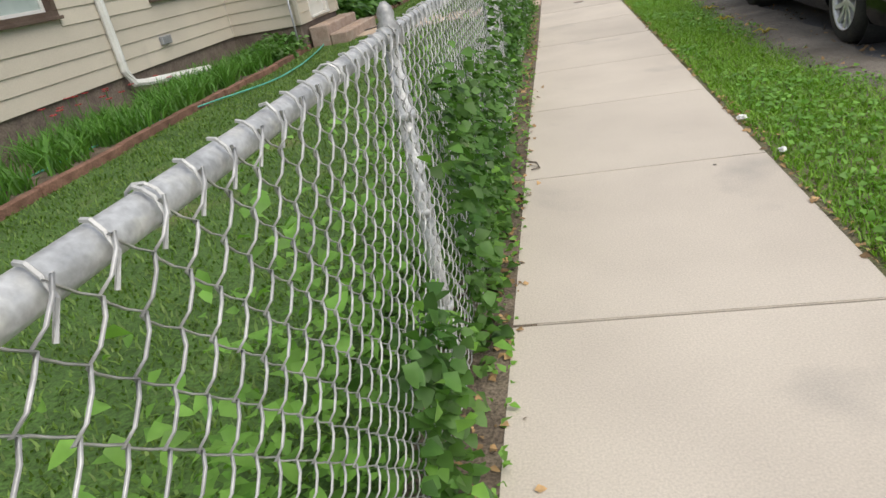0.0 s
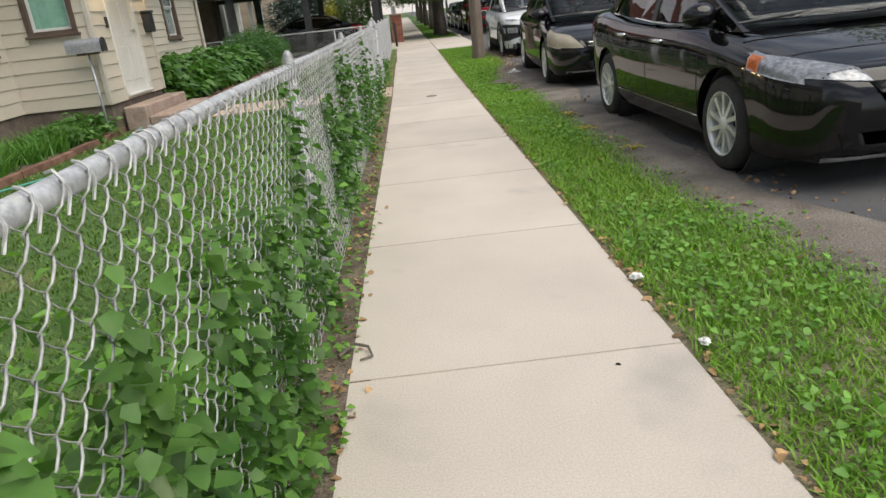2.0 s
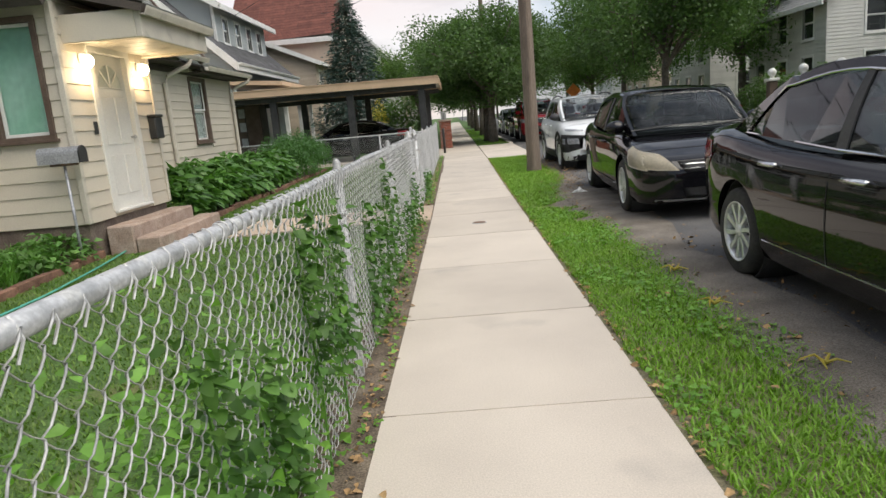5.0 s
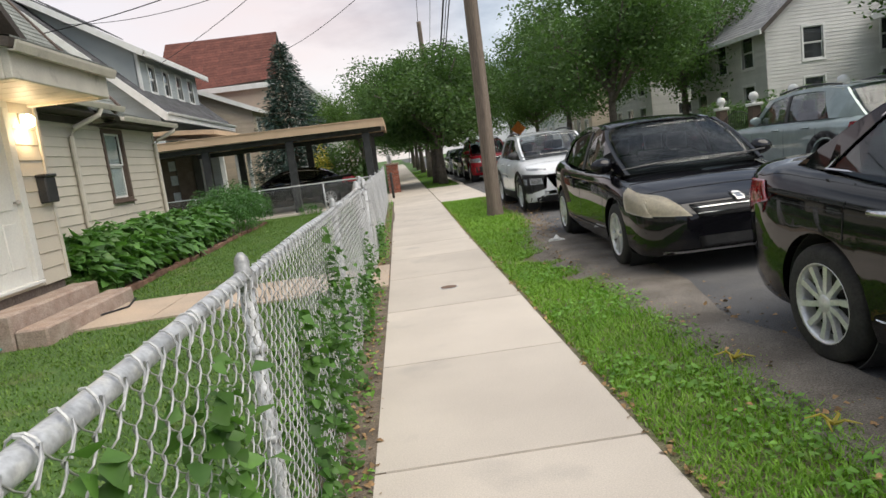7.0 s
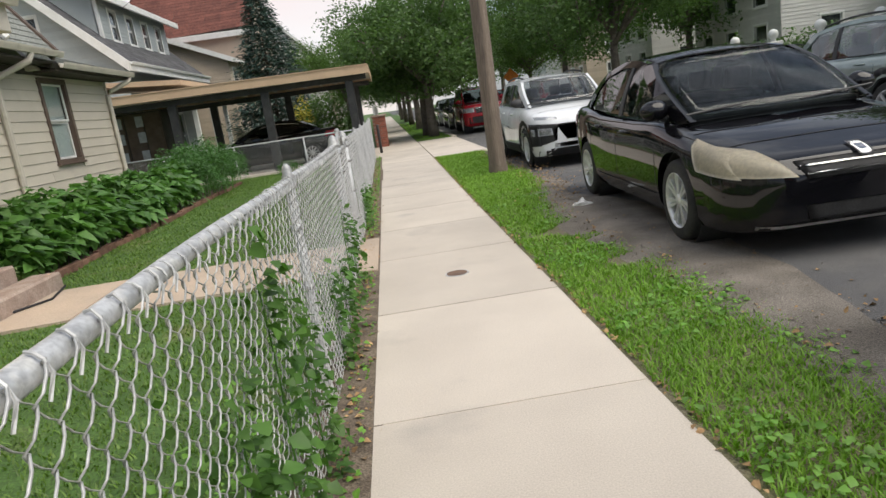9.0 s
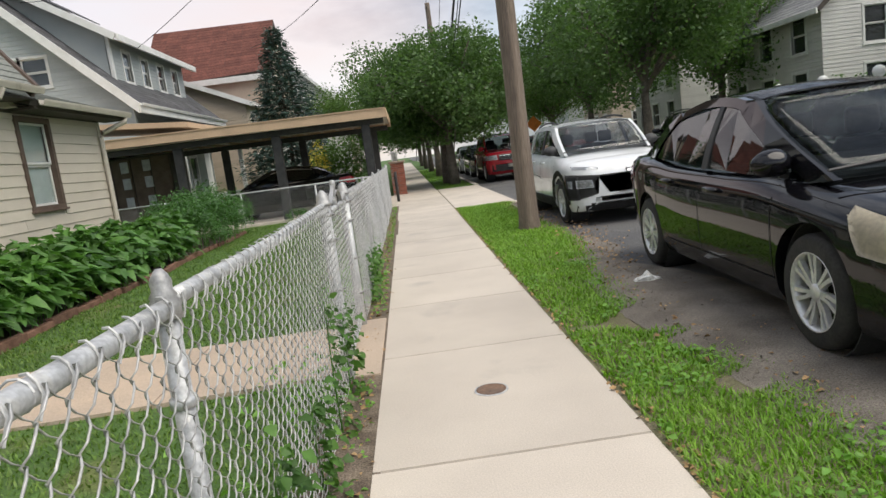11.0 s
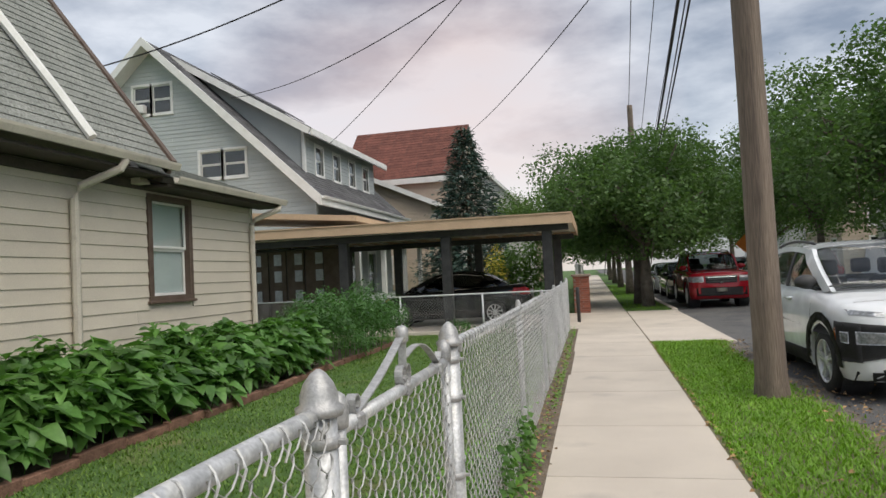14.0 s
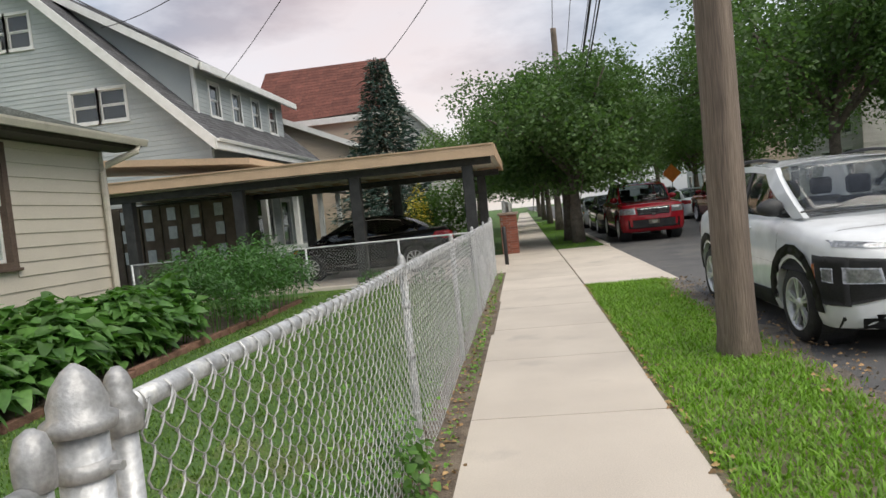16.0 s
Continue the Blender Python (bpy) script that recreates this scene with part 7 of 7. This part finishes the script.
# low weeds inside the fence and along its foot
rw = np.random.default_rng(9)
sp, wy, sz = [], [], []
for y0, y1, n, h, xo, xs in ((-5, 2.8, 11000, 0.66, -0.50, 0.17), (2.6, 9.0, 1800, 0.25, -0.45, 0.14), (10.7, 13.7, 900, 0.35, -0.42, 0.12), (13.7, 23.5, 1200, 0.2, -0.40, 0.12), (-4, 9, 700, 0.10, -0.08, 0.06), (10.7, 23.5, 1300, 0.13, -0.08, 0.06)):
    y = rw.uniform(y0, y1, n)
    dens = np.array([noise.noise((q * 1.1, y0, 2.0)) for q in y])
    keep = dens > rw.uniform(-0.6, 0.35, n)
    y = y[keep]
    n = len(y)
    x = np.minimum(rw.normal(xo, xs, n), -0.06)
    z = np.abs(rw.normal(0, 0.5, n)) * h
    z = np.minimum(z, h * 1.3)
    sp.append(np.stack([x, y, z + np.array([gz(q) for q in y])], 1))
    wy.append(np.stack([rw.normal(0, 1, n), rw.normal(0, 1, n), rw.uniform(-0.3, 0.7, n)], 1))
    sz.append(rw.uniform(0.03, 0.07, n) * (1.0 if h > 0.2 else 0.6))
wm = leaves("fence_weeds", np.concatenate(sp), np.concatenate(wy), np.concatenate(sz), M["weed"], rw, aspect=0.7)
tagged(new("fence_weeds", wm), "leafy green weeds growing along the foot of the fence", "weeds", kind="stuff")

# grass
def sow(n, x0, x1, y0, y1, keep):
    p = rw.uniform((x0, y0), (x1, y1), (n, 2))
    return np.array([(x, y, gz(y) - 0.012) for x, y in p if keep(x, y)])


def on_verge(x, y):
    bare = noise.noise((x * 1.1, y * 0.8, 4.0)) + 0.5 * noise.noise((x * 3, y * 3, 1.0))
    patch_ = 1.1 * math.exp(-((x - 2.3) / 0.5) ** 2 - ((y - 9.1) / 1.7) ** 2)
    edge = along(VERGE_R, y) - x + 0.12 * noise.noise((x * 4, y * 4, 0))
    return x > along(WALK_R, y) + 0.03 + 0.03 * noise.noise((y * 5, 0, 0)) and edge > 0.06 * rw.uniform(-1, 3) and bare - patch_ > -0.62 and rw.uniform() < 0.45 + 2.2 * edge


g1 = sow(130000, 1.22, 2.9, -5.5, 8.5, on_verge)
tagged(new("verge_grass", blades("verge_grass", g1, rw.uniform(0.018, 0.05, len(g1)), 0.9, 0.008, M["grass"], rw)), "short bright green grass of the verge", "grass", kind="stuff")
g2 = sow(60000, 1.22, 2.9, 8.5, 20.7, on_verge)
tagged(new("verge_grass", blades("verge_grass", g2, rw.uniform(0.02, 0.055, len(g2)), 0.9, 0.012, M["grass"], rw)), "short bright green grass of the verge", "grass", kind="stuff")
g3 = sow(115000, -4.15, -0.3, -4.5, 23.4, lambda x, y: not (8.9 < y < 10.5 and y > 9.2 + 0.07 * x))
tagged(new("lawn_grass", blades("lawn_grass", g3, rw.uniform(0.015, 0.04, len(g3)), 0.9, 0.012, M["lawn_grass"], rw)), "mown green lawn grass behind the fence", "grass", kind="stuff")
g4 = sow(12000, 1.38, 2.75, 29.4, 58.0, lambda x, y: True)
tagged(new("verge_grass", blades("verge_grass", g4, rw.uniform(0.02, 0.06, len(g4)), 0.8, 0.014, M["grass"], rw)), "short grass under the street trees", "grass", kind="stuff")
# clover and plantain in the verge
n = 11000
p = rw.uniform((1.3, -4.5), (2.6, 12.0), (n, 2))
cl = np.array([noise.noise((x * 1.5, y * 1.2, 8.0)) for x, y in p])
ok = (cl > 0.02) & np.array([on_verge(x, y) for x, y in p])
p = p[ok]
n = len(p)
sp = np.stack([p[:, 0], p[:, 1], rw.uniform(0.01, 0.045, n)], 1)
wy = np.stack([rw.normal(0, 1, n), rw.normal(0, 1, n), rw.uniform(0.0, 0.6, n)], 1)
tagged(new("verge_weeds", leaves("verge_weeds", sp, wy, rw.uniform(0.018, 0.048, n), M["weed"], rw, aspect=0.8)), "clover and plantain leaves among the verge grass", "weeds", kind="stuff")

# fallen leaves and grit along the pavement's edges and the road's edge
n = 4200
side_ = rw.uniform(0, 1, n)
y = rw.uniform(-5, 20.7, n)
x = np.where(side_ < 0.30, rw.normal(-0.12, 0.05, n), np.where(side_ < 0.5, [along(WALK_R, q) for q in y] + np.abs(rw.normal(0.0, 0.05, n)), [along(VERGE_R, q) for q in y] + rw.normal(0.10, 0.20, n)))
z = np.where(side_ < 0.5, 0.006, 0.026) + np.array([gz(q) for q in y])
tagged(new("leaf_litter", leaves("leaf_litter", np.stack([x, y, z], 1), np.stack([rw.normal(0, 1, n), rw.normal(0, 1, n), rw.uniform(-0.05, 0.25, n)], 1), rw.uniform(0.012, 0.05, n), M["dry_leaf"], rw, aspect=0.7)),
       "brown dry leaf litter along the pavement edges", "leaf litter", kind="stuff")
n = 2600
y = rw.uniform(-5, 20.7, n)
x = np.array([along(VERGE_R, q) for q in y]) + rw.normal(0.12, 0.2, n)
tagged(new("gravel", leaves("gravel", np.stack([x, y, np.interp(y, (10.8, 14.6), (0.02, -0.05)) + np.array([gz(q) for q in y])], 1), rw.normal(0, 1, (n, 3)), rw.uniform(0.008, 0.03, n), M["dirt"], rw, aspect=1.0, fold=0.6)), "loose gravel along the road edge", "gravel", kind="stuff")


# ---- small things ----
def crumple(name, m, label, size, mat, seed, category="litter"):
    r = np.random.default_rng(seed)
    bm = bmesh.new()
    bmesh.ops.create_icosphere(bm, subdivisions=3, radius=1.0)
    for v in bm.verts:
        k = 1 + 0.55 * noise.noise(v.co * 1.7 + Vector((seed, 0, 0))) + 0.25 * noise.noise(v.co * 4.1)
        v.co = Vector((v.co.x * size[0] * k, v.co.y * size[1] * k, max(-0.2, v.co.z * k) * size[2]))
    ob = part(name, bm, mat)
    ob.matrix_basis = m
    return tagged(ob, label, category)


crumple("crumpled_bag", pose(2.30, 10.58, 0.0), "crumpled white plastic bag lying at the road edge", (0.12, 0.09, 0.08), M["white_litter"], 1)
crumple("paper_scrap", pose(1.265, 0.62, 0.02), "small crumpled white paper scrap beside the pavement", (0.028, 0.022, 0.02), M["white_litter"], 2)
crumple("paper_scrap", pose(1.30, -0.05, 0.02), "small white paper scrap beside the pavement", (0.022, 0.02, 0.015), M["white_litter"], 3)
gum = tagged(part("gum_spot", lathe(bmesh.new(), [(0.035, 0.0), (0.03, 0.003), (0.01, 0.004)], 10, pose(0.95, -0.10, -0.004)), M["white_litter"]), "flattened pale gum spot on the pavement", "gum")
cover = thing("valve_cover", pose(0.63, 8.56, 0.0), "small rusty oval iron cover set in the pavement", "cover")
part("lid", lathe(bmesh.new(), [(0.085, 0.0), (0.085, 0.006), (0.075, 0.008), (0.01, 0.007)], 20), M["rust"], cover)
part("rim", lathe(bmesh.new(), [(0.088, 0.0), (0.098, 0.0), (0.098, 0.004), (0.088, 0.005)], 20, caps=False), M["galvanised"], cover)
twig = tagged(part("twig", tube(bmesh.new(), [(-0.12, 0.2, 0.012), (-0.06, 0.26, 0.03), (0.0, 0.24, 0.02), (0.02, 0.17, 0.012), (-0.03, 0.15, 0.01)], 0.009, 6, 0.004), M["bark"]), "curled dark dry twig on the pavement edge", "twig")
for x, y, s in ((2.12, 3.22, 1.0), (2.05, 5.25, 0.8), (2.0, 4.3, 0.7)):
    t = thing("yellow_leaf", pose(x, y, 0.02, 0, 0, 40 * s), "long pale yellow-green wilted leaf lying in the grass", "leaf", group="wilted leaves")
    r = np.random.default_rng(int(x * 100))
    for q in range(4):
        a = q * 1.6
        pts = [(0, 0, 0.01), (0.05 * math.cos(a), 0.05 * math.sin(a), 0.04), (0.11 * math.cos(a + 0.4), 0.11 * math.sin(a + 0.4), 0.02)]
        part("blade", tube(bmesh.new(), pts, 0.010, 5, 0.003), M["yellow_leaf"], t)
gourd = bmesh.new()
bmesh.ops.create_uvsphere(gourd, u_segments=12, v_segments=10, radius=1.0)
for v in gourd.verts:
    v.co = Vector((v.co.x * 0.022, v.co.y * 0.03, v.co.z * 0.055))
ob = part("young_gourd", gourd, M["pale_leaf"], smooth=True)
ob.matrix_basis = pose(-0.165, -1.36, 0.63, 12, 0, 0)
tagged(ob, "small pale green gourd hanging on the fence vine", "gourd")
hose = [(-4.75, 1.2, 0.03), (-4.6, 2.8, 0.03), (-4.05, 4.2, 0.035), (-3.68, 5.0, 0.03), (-3.6, 5.9, 0.035), (-3.72, 7.0, 0.03), (-3.86, 7.9, 0.03), (-4.05, 8.9, 0.03)]
hp = smooth_table([(q[1], q[0], q[2]) for q in hose], 50)
tagged(part("garden_hose", tube(bmesh.new(), [(a, y, z) for y, a, z in hp], 0.011, 6), M["hose"]), "thin blue-green garden hose lying across the lawn", "hose")
cord = tagged(part("garden_cable", tube(bmesh.new(), [(-3.95, 9.3, 0.03), (-3.5, 9.6, 0.035), (-3.3, 10.0, 0.03), (-3.45, 10.6, 0.03)], 0.012, 6), M["cable"]), "black cable lying across the garden path", "cable")

# iron fence with white ball-topped posts across the street
for i in range(7):
    y = 13.0 + i * 2.4
    t = thing("fence_pillar", FAR @ pose(13.2, y, 0.0), "white pillar with a ball top in an iron fence", "pillar", group="ball-topped pillars")
    part("pier", boxed(-0.16, 0.16, -0.16, 0.16, -0.1, 1.75, 0.015), M["brown_trim"], t)
    part("cap", boxed(-0.22, 0.22, -0.22, 0.22, 1.75, 1.86, 0.02), M["white_paint"], t)
    part("ball", lathe(bmesh.new(), [(0.06, 1.86), (0.09, 1.90), (0.07, 1.94), (0.14, 2.0), (0.17, 2.09), (0.14, 2.19), (0.05, 2.25)], 14), M["white_paint"], t, smooth=True)
    if i < 6:
        f = thing("iron_fence", FAR @ pose(13.2, y, 0.0), "black iron fence panel with arched top", "fence", group="iron fence panels")
        for q in range(15):
            u = 0.22 + q * 0.14
            part("bar", tube(bmesh.new(), [(0, u, 0.1), (0, u, 1.35 + 0.3 * math.sin(math.pi * (u - 0.2) / 2.0))], 0.012, 5), M["black_steel"], f)
        part("rail", tube(bmesh.new(), [(0, 0.16 + 2.08 * s, 1.35 + 0.3 * math.sin(math.pi * s)) for s in np.linspace(0, 1, 14)], 0.018, 6), M["black_steel"], f)
        part("rail", tube(bmesh.new(), [(0, 0.16, 0.25), (0, 2.24, 0.25)], 0.018, 6), M["black_steel"], f)
sign = thing("road_sign", beyond(9.9, 53.0, 0), "orange diamond road sign on a post", "sign")
part("post", tube(bmesh.new(), [(0, 0, 0), (0, 0, 2.5)], 0.03, 8), M["galvanised"], sign, smooth=True)
part("board", box(bmesh.new(), -0.38, 0.38, -0.01, 0.01, -0.38, 0.38, 0.004, Matrix.Translation((0, -0.04, 2.35)) @ pose(0, 0, 0, 0, 45, 0)), M["orange_sign"], sign)
